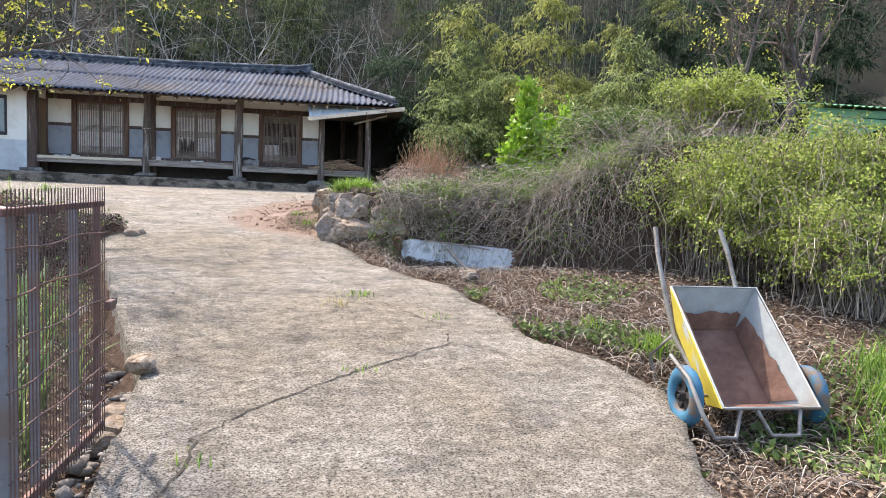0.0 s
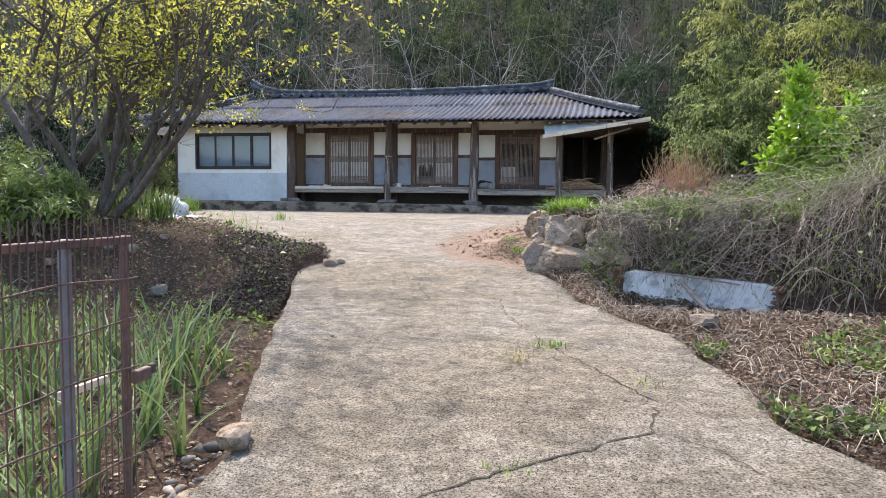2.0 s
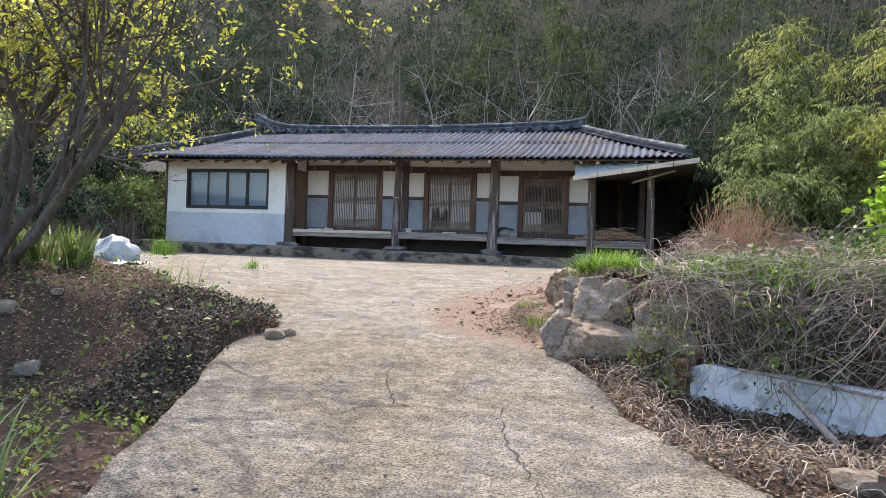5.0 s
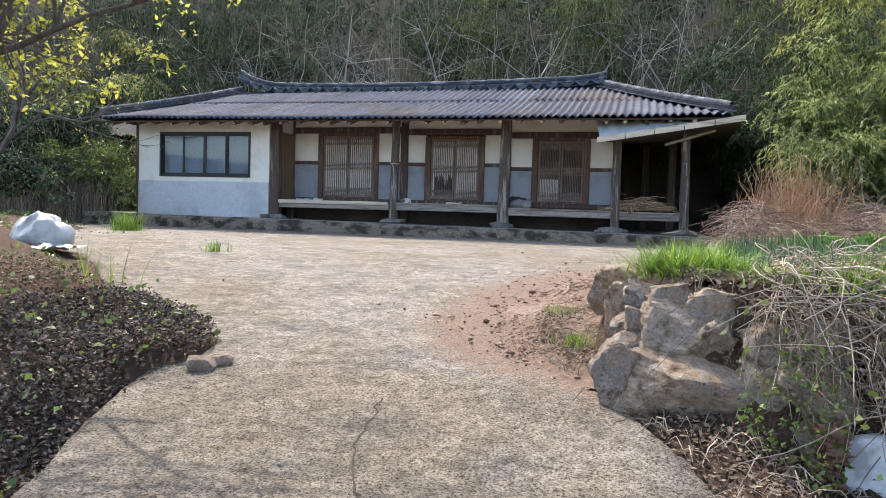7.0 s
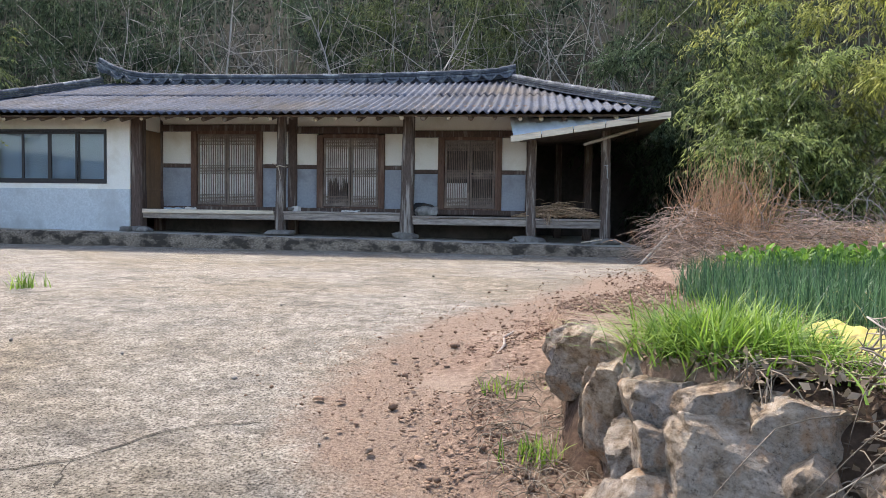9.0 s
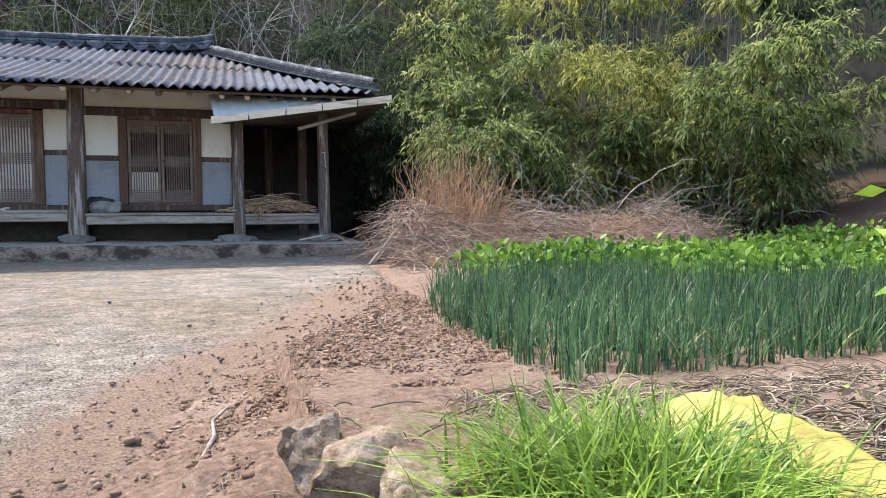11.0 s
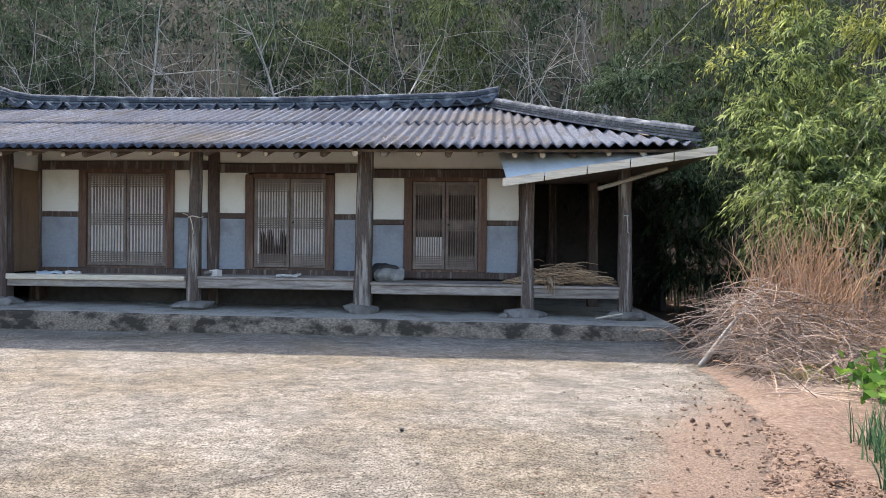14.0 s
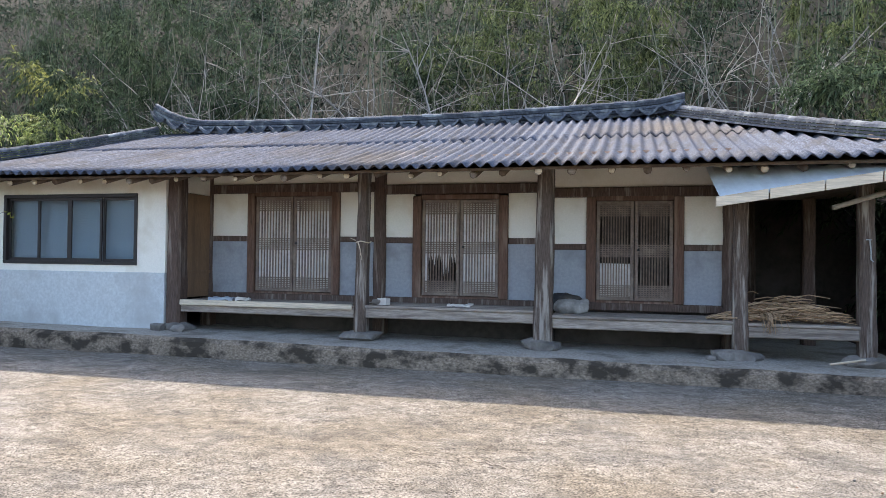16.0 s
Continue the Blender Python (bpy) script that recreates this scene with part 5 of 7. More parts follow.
def build_garlic():
    rng = np.random.default_rng(3)
    proto = []
    for k in range(4):
        p = np.zeros((9, 3))
        p[:, :2] = rng.normal(scale=0.015, size=(9, 2))
        v, f = blades(p, 0.60, 0.021, 0.75, rng, 5, 0.9)
        proto.append((v, f))
    meshes = []
    for y in np.arange(-18.6, -14.2, 0.26):
        for x in np.arange(2.4, 6.2, 0.24):
            if x > edge_x(LEFT_EDGE, y) - 0.42:
                continue
            xx, yy = x + rng.normal(scale=0.05), y + rng.normal(scale=0.06)
            k = rng.integers(0, 4)
            if len(meshes) <= k:
                k = len(meshes)
                ob = arrays("garlic_plant", *proto[k], GARLIC)
                meshes.append(ob.data)
            else:
                ob = new("garlic_plant", meshes[k])
            ob.matrix_world = pose(xx, yy, land(xx, yy), 0, 0, rng.uniform(0, 360))
            tagged(ob, "garlic plant with long arching green leaves", "garlic", "garlic rows")
    n = 150
    P = lay([(rng.uniform(2.4, 5.4), rng.uniform(-18, -14.5)) for _ in range(n)])
    v, f = blades(P, 0.45, 0.016, 0.9, rng, 4)
    tagged(arrays("yellowed_garlic_leaves", v, f, YELLOWED), "yellowed leaves among the garlic plants", "leaves", kind="stuff")
    P = []
    while len(P) < 170:
        y = rng.uniform(-14.6, -12.7)
        x = rng.uniform(1.0, 5.6)
        if x < edge_x(LEFT_EDGE, y) - 0.15:
            P.append((x, y))
    c = np.repeat(lay(P), 7, axis=0)
    c = c + rng.normal(size=c.shape) * np.array([0.04, 0.04, 0.02]) + np.array([0, 0, 0.03])
    v, f = leaves(c, 0.06, rng, -0.1, 0.6)
    tagged(arrays("seedlings", v, f, BUSH_LEAF), "small yellow-green seedlings on bare soil", "seedlings", kind="stuff")


build_garlic()


def litter(name, n, where, size, mat, rng, label, lift=0.012, flat=0.35, category="leaf litter"):
    P = []
    while len(P) < n:
        q = where(rng)
        if q:
            P.append(q)
    p = lay(P) + np.array([0, 0, lift]) + rng.normal(size=(n, 3)) * np.array([0, 0, lift * 0.6])
    v, f = leaves(p, size, rng, 0.0, 0.6, 0.15)
    w = v.reshape(n, 4, 3)
    w[:, :, 2] = p[:, None, 2] + np.abs(w[:, :, 2] - p[:, None, 2]) * flat
    tagged(arrays(name, w.reshape(-1, 3), f, mat), label, category, kind="stuff")


def on_berm(r):
    y, x = r.uniform(-12.9, -10.2), 4.85 - 4.6 * r.uniform(0, 1) ** 1.2
    return (x, y) if x < edge_x(LEFT_EDGE, y) + 0.06 * r.normal() - 0.02 else None


def on_ivy(r):
    q = on_berm(r)
    return q if q and smoothnoise(q[0], q[1], 0.9, 3) > 0.5 - 0.8 * (q[0] - 3.0) else None


def on_verge(r):
    y = r.uniform(-18.6, -11.4)
    x = edge_x(RIGHT_EDGE, y) + abs(r.normal(0, 0.9)) - 0.06
    return (x, y) if y < bank_y(x) + 0.1 and x < 14 else None


def on_slope(r):
    x = r.uniform(8.6, 15)
    return (x, bank_y(x) + r.uniform(-0.3, 1.6))


def in_garden(r):
    y = r.uniform(-18.5, -12.6)
    x = edge_x(LEFT_EDGE, y) - abs(r.normal(0, 1.2)) - 0.06
    return (x, y)


_r = np.random.default_rng(70)
litter("ivy_litter", 13000, on_ivy, 0.036, DARKLITTER, _r, "dark withered ivy and leaves covering the berm", 0.05, 0.7)
litter("berm_leaves", 16000, on_berm, 0.036, BROWNLITTER, _r, "dry brown leaves caught on the berm", 0.035, 0.6)
litter("berm_greens", 900, on_berm, 0.06, COVER_LEAF, _r, "few green leaves sprouting on the berm", 0.09, 0.8, "weeds")
litter("verge_litter", 24000, on_verge, 0.036, BROWNLITTER, _r, "dry brown leaves and husks on the verge", 0.02, 0.45)
litter("bank_face_litter", 3500, lambda r: (lambda x: (x, bank_y(x) + r.normal(0, 0.16)))(7.5 + 1.8 * r.uniform()), 0.035, DEADLEAF, _r, "dry leaf bits on the bank face", 0.03, 0.9)
litter("far_verge_litter", 19000, lambda r: (r.uniform(9.6, 14.8), r.uniform(-18.6, -12.9)), 0.045, BROWNLITTER, _r, "dry brown leaves below the bushes", 0.03, 0.5)
litter("slope_litter", 5000, on_slope, 0.06, DEADLEAF, _r, "dry leaves caught on the bank", 0.03, 0.6)
litter("store_litter", 2600, lambda r: (r.uniform(8.75, 10.3), r.uniform(-3.0, -0.6)), 0.05, BROWNLITTER, _r, "brown leaves drifted beside the open store", 0.03, 0.6)
litter("garden_litter", 3500, in_garden, 0.05, DEADLEAF, _r, "brown leaf bits on the garden soil", 0.012, 0.4)


def on_green(r):
    q = on_verge(r)
    return q if q and smoothnoise(q[0], q[1], 1.1, 21) > 0.12 - 0.3 * smooth(-15.5, -17.5, q[1]) + 0.7 * smooth(-14.5, -13.0, q[1]) else None


litter("verge_weeds", 3600, on_green, 0.055, COVER_LEAF, _r, "low green weeds among dry leaves on the verge", 0.035, 0.8, "weeds")
litter("bank_greens", 6500, lambda r: (lambda x: (x, bank_y(x) + abs(r.normal(0.3, 0.5))))(8.9 + 3.5 * r.uniform()), 0.04, COVER_LEAF, _r, "green creepers on the crest of the bank", 0.06, 0.9, "creepers")
litter("yard_grass", 2500, lambda r: (r.uniform(-6, -0.2), r.uniform(-8.5, -3.3)), 0.06, COVER_LEAF, _r, "low weeds at the yard's far edge", 0.04, 0.9, "weeds")


def rounded(p):
    """Cut the corners of a path once."""
    a, b = p[:-1] * 0.75 + p[1:] * 0.25, p[:-1] * 0.25 + p[1:] * 0.75
    return np.concatenate([p[:1], np.stack([a, b], 1).reshape(-1, 3), p[-1:]])


def build_vines():
    rng = np.random.default_rng(17)
    paths, rad = [], []
    for _ in range(2500):
        x = 8.15 + 3.25 * rng.uniform()
        y = bank_y(x) + rng.uniform(0.0, 0.55)
        z = land(x, y) + rng.uniform(0.02, 0.12)
        out = rng.uniform(0.08, 0.45)
        drop = rng.uniform(0.15, 0.62) * (1.25 if x > 9.9 else 0.8)
        if 8.35 < x < 9.9:
            drop, out = rng.uniform(0.1, 0.42), rng.uniform(0.08, 0.32)
        u = np.linspace(0, 1, 7)
        side = rng.normal(scale=0.45) if x > 8.9 else abs(rng.normal(scale=0.3))
        p = np.stack([x + side * u, y - out * np.sin(u * np.pi / 2), z + 0.05 * np.sin(u * np.pi) - drop * u ** 2], 1)
        p += np.cumsum(rng.normal(scale=0.05, size=p.shape), axis=0)
        p = rounded(p)
        paths.append(p)
        rad.append(rng.uniform(0.0014, 0.0045) * np.linspace(1, 0.5, len(p)))
    for _ in range(340):
        x = rng.uniform(9.8, 12.5)
        y = bank_y(x) + rng.uniform(-0.3, 1.3)
        z = land(x, y)
        a, L = rng.uniform(0, 2 * np.pi), rng.uniform(0.4, 1.1)
        u = np.linspace(0, 1, 7)
        p = np.stack([x + L * np.cos(a) * u, y + 0.6 * L * np.sin(a) * u, z + L * 0.34 * np.sin(u * np.pi * 0.9)], 1) + np.cumsum(rng.normal(scale=0.05, size=(7, 3)), axis=0)
        paths.append(p)
        rad.append(rng.uniform(0.003, 0.006) * np.linspace(1, 0.4, 7))
    c = np.concatenate([p for p in paths if p[0][0] > 8.7])
    c = c[rng.integers(0, len(c), 9000)] + rng.normal(scale=0.03, size=(9000, 3))
    keep = np.array([smoothnoise(q[0], q[1] + q[2], 1.6, 5) > -0.05 for q in c])
    v, f = leaves(c[keep], 0.045, rng, -0.1, 0.6)
    tagged(arrays("vine_leaves", v, f, COVER_LEAF), "small grey-green leaves on the hanging vines", "leaves", kind="stuff")
    v, f = tubes(paths, rad, 3)
    tagged(arrays("dead_vines", v, f, VINE), "grey-brown dead vines hanging over the bank", "vines", kind="stuff")
    paths, rad = [], []
    for _ in range(1500):
        q = on_verge(rng)
        while not q:
            q = on_verge(rng)
        a, L = rng.uniform(0, 6.3), rng.uniform(0.05, 0.24)
        z = land(*q) + 0.02
        u = np.linspace(0, 1, 4)
        paths.append(np.stack([q[0] + L * np.cos(a) * u, q[1] + L * np.sin(a) * u, z + 0.06 * np.sin(u * 3.1) + 0 * u], 1) + rng.normal(scale=0.008, size=(4, 3)))
        rad.append(np.full(4, rng.uniform(0.0015, 0.0035)))
    v, f = tubes(paths, rad, 3)
    tagged(arrays("dry_stalks", v, f, VINE), "dry stalks strewn over the verge", "stalks", kind="stuff")
    paths, rad = [], []
    u = np.linspace(0, 1, 6)
    for _ in range(220):
        x = rng.uniform(8.0, 9.0)
        y = bank_y(x) + rng.uniform(-0.1, 0.25)
        z = max(land(x, y), 0.16) + rng.uniform(0.0, 0.06)
        d, L = rng.normal(0.25, 0.5), rng.uniform(0.2, 0.55)
        p = np.stack([x + d * L * u, y - L * 0.55 * np.sin(u * 1.5), z + 0.05 * np.sin(u * 3.1) - L * 0.75 * u ** 2], 1)
        paths.append(p + np.cumsum(rng.normal(scale=0.012, size=p.shape), axis=0))
        rad.append(rng.uniform(0.0015, 0.0035) * np.linspace(1, 0.5, 6))
    for _ in range(2000):
        x, y = rng.uniform(7.75, 9.6), rng.uniform(-11.3, -9.7)
        if y < bank_y(x) + 0.05:
            continue
        a, L = rng.uniform(0, 6.3), rng.uniform(0.08, 0.32)
        p = np.stack([x + L * np.cos(a) * u, y + L * np.sin(a) * u, 0 * u], 1)
        p[:, 2] = [land(*q) + 0.03 for q in p[:, :2]] + 0.05 * np.sin(u * 3.1) * rng.uniform(0, 1)
        paths.append(p)
        rad.append(rng.uniform(0.0015, 0.0035) * np.ones(6))
    for _ in range(500):
        x, y = rng.normal(7.12, 0.16), rng.uniform(-11.1, -9.7)
        a, L = rng.uniform(0, 6.3), rng.uniform(0.05, 0.18)
        p = np.stack([x + L * np.cos(a) * u, y + L * np.sin(a) * u, 0 * u], 1)
        p[:, 2] = [land(*q) + 0.035 for q in p[:, :2]] + 0.04 * np.sin(u * 3.1) * rng.uniform(0, 1)
        paths.append(p)
        rad.append(rng.uniform(0.001, 0.0025) * np.ones(6))
    v, f = tubes(paths, rad, 3)
    tagged(arrays("straw_wisps", v, f, WISP), "pale straw hanging over the stones and strewn about", "straw", kind="stuff")
    paths, rad = [], []
    for _ in range(1500):
        x, y = rng.uniform(9.6, 14.5), rng.uniform(-18.5, -13.2)
        a, L = rng.uniform(0, 6.3), rng.uniform(0.08, 0.3)
        p = np.stack([x + L * np.cos(a) * u, y + L * np.sin(a) * u, 0 * u], 1)
        p[:, 2] = land(x, y) + 0.02 + 0.08 * np.sin(u * 3.1) * rng.uniform(0, 1)
        paths.append(p)
        rad.append(rng.uniform(0.002, 0.004) * np.ones(6))
    v, f = tubes(paths, rad, 3)
    tagged(arrays("dry_stalks", v, f, VINE), "dry stalks strewn over the verge", "stalks", kind="stuff")


build_vines()


def build_creeper():
    """Ivy that hangs over the end of the stone wall."""
    rng = np.random.default_rng(91)
    n = 420
    x = 7.98 + 0.42 * rng.uniform(size=n)
    z = rng.uniform(-0.50, 0.14, n)
    y = np.array([bank_y(a) for a in x]) - 0.16 - 0.12 * rng.uniform(size=n) + 0.14 * z
    keep = np.array([smoothnoise(a, c, 3.2, 8) > -0.08 for a, c in zip(x, z)])
    v, f = leaves(np.stack([x, y, z], 1)[keep], 0.036, rng, 0.3, 0.6)
    tagged(arrays("creeper_leaves", v, f, COVER_LEAF), "green creeper leaves over the end of the stone wall", "creeper", kind="stuff")


build_creeper()


def bush(x, y, rx, ry, h, leaf, nst, nleaf, size, seed, label, name="bush", stem=None, category="bush", ratio=0.55, z=None):
    """A mound of arching stems with small leaves towards the outside."""
    rng = np.random.default_rng(seed)
    z = land(x, y) if z is None else z
    ob = empty(name, x, y, z, label, category)
    paths, rad, tip = [], [], []
    u = np.linspace(0, 1, 8)
    for _ in range(nst):
        a, b = rng.uniform(0, 2 * np.pi), rng.normal(scale=0.3, size=2)
        reach, hh = rng.uniform(0.3, 1.0), h * rng.uniform(0.6, 1.05)
        p = np.stack([b[0] * rx + rx * reach * np.cos(a) * u ** 1.3, b[1] * ry + ry * reach * np.sin(a) * u ** 1.3, hh * np.sin(u * np.pi * (0.5 + 0.33 * reach))], 1)
        p += np.cumsum(rng.normal(scale=0.045, size=p.shape), axis=0)
        p[:, 2] = np.maximum(p[:, 2], 0.0)
        paths.append(p)
        rad.append(rng.uniform(0.003, 0.009) * np.linspace(1, 0.35, 8))
        tip.append(p[4:])
    v, f = tubes(paths, rad, 3)
    arrays("stem", v, f, stem or VINE, ob, "tangled arching stems")
    tip = np.concatenate(tip)
    hub = tip[rng.integers(0, len(tip), nleaf // 22)]
    c = hub[rng.integers(0, len(hub), nleaf)] + rng.normal(size=(nleaf, 3)) * np.array([0.075, 0.075, 0.04])
    v, f = leaves(c, size, rng, -0.1, ratio)
    arrays("foliage", v, f, leaf, ob)
    return ob


bush(12.1, -13.5, 1.0, 0.9, 1.45, BUSH_LEAF, 560, 34000, 0.037, 1, "arching bush of tan stems and yellow-green leaves", z=-0.62)
bush(13.3, -13.9, 1.3, 1.0, 1.75, BUSH_LEAF, 620, 42000, 0.037, 2, "arching bush of tan stems and yellow-green leaves", z=-0.68)
bush(12.7, -14.8, 1.1, 0.8, 1.05, BUSH_LEAF, 480, 20000, 0.037, 3, "low sprawling bush with yellow-green leaves", z=-0.72)
bush(14.9, -14.8, 1.4, 1.1, 1.7, BUSH_LEAF, 540, 34000, 0.037, 4, "large sprawling bush with yellow-green leaves", z=-0.75)
bush(11.6, -11.3, 0.9, 0.6, 0.38, COVER_LEAF, 240, 9000, 0.045, 5, "tangled grey bramble with few green leaves", "bramble")
bush(10.2, -11.3, 0.6, 0.5, 0.16, COVER_LEAF, 160, 8000, 0.045, 6, "green-tinged bramble over the bank", "bramble")
bush(12.9, -11.6, 0.9, 0.7, 0.95, BUSH_LEAF, 240, 11000, 0.05, 7, "bramble with yellow-green shoots", "bramble")
bush(0.9, -12.1, 0.9, 0.6, 0.55, COVER_LEAF, 160, 6500, 0.12, 8, "dark green low shrub below the trees", "shrub", ratio=0.25)
bush(-0.6, -11.6, 1.1, 0.9, 0.75, COVER_LEAF, 200, 6000, 0.10, 9, "green bushy growth beside the trees", "shrub", ratio=0.3)
bush(-2.2, -10.0, 1.4, 1.2, 0.9, COVER_LEAF, 200, 5000, 0.10, 10, "mixed green shrub at the yard's edge", "shrub", ratio=0.35)
bush(-4.8, -4.5, 1.3, 1.2, 1.0, DARK_LEAF, 160, 5000, 0.12, 11, "dark shrub beside the farmhouse", "shrub", ratio=0.35)
bush(-6.5, -7.0, 1.6, 1.4, 1.0, COVER_LEAF, 160, 5000, 0.12, 12, "green shrub far beyond the yard", "shrub", ratio=0.35)
bush(-5.3, -1.2, 1.2, 1.0, 1.9, COVER_LEAF, 160, 6000, 0.12, 14, "tall green shrub beside the farmhouse wall", "shrub", ratio=0.3)
bush(-7.8, -1.8, 1.8, 1.2, 2.0, DARK_LEAF, 160, 8000, 0.13, 15, "dark tall shrub before the next house", "shrub", ratio=0.35)
bush(-10.5, -1.5, 1.8, 1.2, 1.8, COVER_LEAF, 160, 7000, 0.13, 16, "green tall shrub before the next house", "shrub", ratio=0.35)
bush(-6.4, -0.6, 1.5, 0.9, 2.7, SHADE_LEAF, 180, 12000, 0.12, 17, "tall dull green shrub hiding the next house", "shrub", ratio=0.35)
bush(-9.0, -0.4, 1.7, 0.9, 2.8, DARK_LEAF, 180, 12000, 0.12, 18, "tall dark shrub hiding the next house", "shrub", ratio=0.35)
bush(1.9, -14.0, 0.9, 0.7, 0.4, COVER_LEAF, 120, 2500, 0.08, 13, "low green growth in the garden", "shrub", ratio=0.3)
for i, (x, y, n, h) in enumerate(((2.15, -10.75, 90, 0.5), (1.75, -10.95, 80, 0.5), (1.4, -11.6, 70, 0.45))):
    tuft(x, y, n, h, 0.03, 0.6, COVER_LEAF, 140 + i, "strap-leaved green clump on the berm", "plant", 0.09, "strap_leaf_plant", group="strap-leaved clumps")


def fresh_shrub():
    rng = np.random.default_rng(31)
    x, y = 10.75, -9.5
    z = land(x, y)
    ob = empty("evergreen_shrub", x, y, z, "upright shrub with glossy bright green leaves", "shrub")
    paths, rad, c = [], [], []
    for dx, dy, h, n in ((-0.1, 0, 2.05, 760), (0.3, 0.1, 1.45, 320), (0.62, 0, 1.75, 150), (-0.42, -0.1, 0.95, 420), (0.05, -0.2, 1.2, 380), (-0.25, 0.1, 1.35, 300)):
        u = np.linspace(0, 1, 6)
        p = np.stack([dx * u ** 0.7 + 0.02 * np.sin(5 * u), dy * u, h * u], 1)
        paths.append(p)
        rad.append(0.016 * (1 - 0.7 * u))
        t = rng.uniform(0.38, 1.0, n)
        q = np.stack([np.interp(t, u, p[:, k]) for k in range(3)], 1)
        c.append(q + rng.normal(size=(n, 3)) * (np.array([0.13, 0.13, 0.06]) * (1.35 - t)[:, None] ** 0.5))
    v, f = tubes(paths, rad, 5)
    arrays("stem", v, f, CULM, ob)
    v, f = leaves(np.concatenate(c), 0.115, rng, -0.5, 0.45)
    arrays("foliage", v, f, SHRUB_LEAF, ob)


fresh_shrub()


def build_brush():
    rng = np.random.default_rng(23)
    paths, rad = [], []
    def strand(x, y, z, d, L, r, sag=0.3, n=6):
        u = np.linspace(0, 1, n)
        p = np.array([x, y, z]) + np.outer(u, d) * L + np.cumsum(rng.normal(scale=0.02 * L, size=(n, 3)), axis=0)
        p[:, 2] -= sag * L * u ** 2
        g = np.array([land(a, b) + 0.02 for a, b in p[:, :2]])
        p[:, 2] = np.maximum(p[:, 2], g)
        paths.append(p)
        rad.append(r * np.linspace(1, 0.4, n))
    for _ in range(7000):
        x = rng.uniform(8.9, 13.8)
        y = -3.3 + rng.normal(scale=0.55) - 0.25 * (x > 9.6)
        top = 0.92 * math.exp(-((y + 3.1) / 0.8) ** 2) * (1 - 0.3 * abs(math.sin(x * 1.7)))
        d = rng.normal(size=3) * np.array([1, 0.8, 0.4])
        strand(x, y, land(x, y) + top * rng.uniform(0.1, 1.0), d / np.linalg.norm(d), rng.uniform(0.25, 0.7), rng.uniform(0.0018, 0.0055), 0.3)
    v, f = tubes(paths, rad, 3)
    tagged(arrays("brush_pile", v, f, BRUSH), "heap of dry grey-brown cut brush and straw", "brush", kind="stuff")
    paths.clear(), rad.clear()
    for _ in range(2600):
        x, y = rng.choice([9.9, 10.7, 11.6, 12.6]) + rng.normal(scale=0.5), -3.35 + rng.normal(scale=0.35)
        d = rng.normal(size=3) * np.array([1, 0.8, 0.5])
        strand(x, y, land(x, y) + 0.55 * math.exp(-((y + 3.1) / 0.7) ** 2) * rng.uniform(0.5, 1.15), d / np.linalg.norm(d), rng.uniform(0.2, 0.5), rng.uniform(0.002, 0.005), 0.3)
    v, f = tubes(paths, rad, 3)
    tagged(arrays("russet_straw", v, f, REED), "russet straw strewn over the brush heap", "straw", kind="stuff")
    paths.clear(), rad.clear()
    for _ in range(760):
        x, y = 9.85 + rng.normal(scale=0.27) + 0.6 * (rng.uniform() < 0.12), -2.75 + rng.normal(scale=0.25)
        a = rng.normal(0.08, 0.26)
        d = np.array([a, rng.normal(scale=0.2), 1.0])
        strand(x, y, land(x, y) + 0.3, d / np.linalg.norm(d), 0.5 + 1.1 * rng.uniform() ** 1.2, rng.uniform(0.003, 0.007), rng.uniform(0.02, 0.55), 8)
    v, f = tubes(paths, rad, 3)
    tagged(arrays("dry_reeds", v, f, REED), "upright russet dry reeds on the brush heap", "reeds", kind="stuff")
    paths.clear(), rad.clear()
    for _ in range(130):
        x, y = rng.uniform(10.2, 15.5), -2.6 + rng.normal(scale=0.35)
        d = np.array([rng.normal(scale=1.0), rng.normal(scale=0.3), rng.uniform(0.2, 1.0)])
        strand(x, y, land(x, y) + rng.uniform(0.2, 0.6), d / np.linalg.norm(d), rng.uniform(0.8, 2.0), rng.uniform(0.004, 0.011), rng.uniform(0.1, 0.5), 9)
    v, f = tubes(paths, rad, 4)
    tagged(arrays("bare_brambles", v, f, BARE), "bare twisting bramble stems below the bamboo", "brambles", kind="stuff")
    z = 0.11
    ob = tubepart("leaning_stick", [(8.67, -3.36, z), (9.05, -3.12, 0.5), (9.44, -2.9, 0.88)], [[0.022, 0.018, 0.012]], BARE, sides=6)
    tagged(ob, "bleached stick leaning against the brush heap", "stick")
    ob = tubepart("leaning_stick", [(8.72, -3.30, z), (9.1, -2.95, 0.42), (9.35, -2.7, 0.62)], [[0.014, 0.012, 0.008]], BARE, sides=6)
    tagged(ob, "thin pale stick leaning on the brush heap", "stick")
    for k in range(6):
        x = 9.3 + 0.2 * k
        tuft(x, -3.9 - 0.1 * (k % 2), 30, 0.2, 0.008, 0.8, GRASS if k % 2 else YELLOWED, 200 + k, "thin grass at the foot of the brush", "grass", 0.12, "grass_tuft")


build_brush()

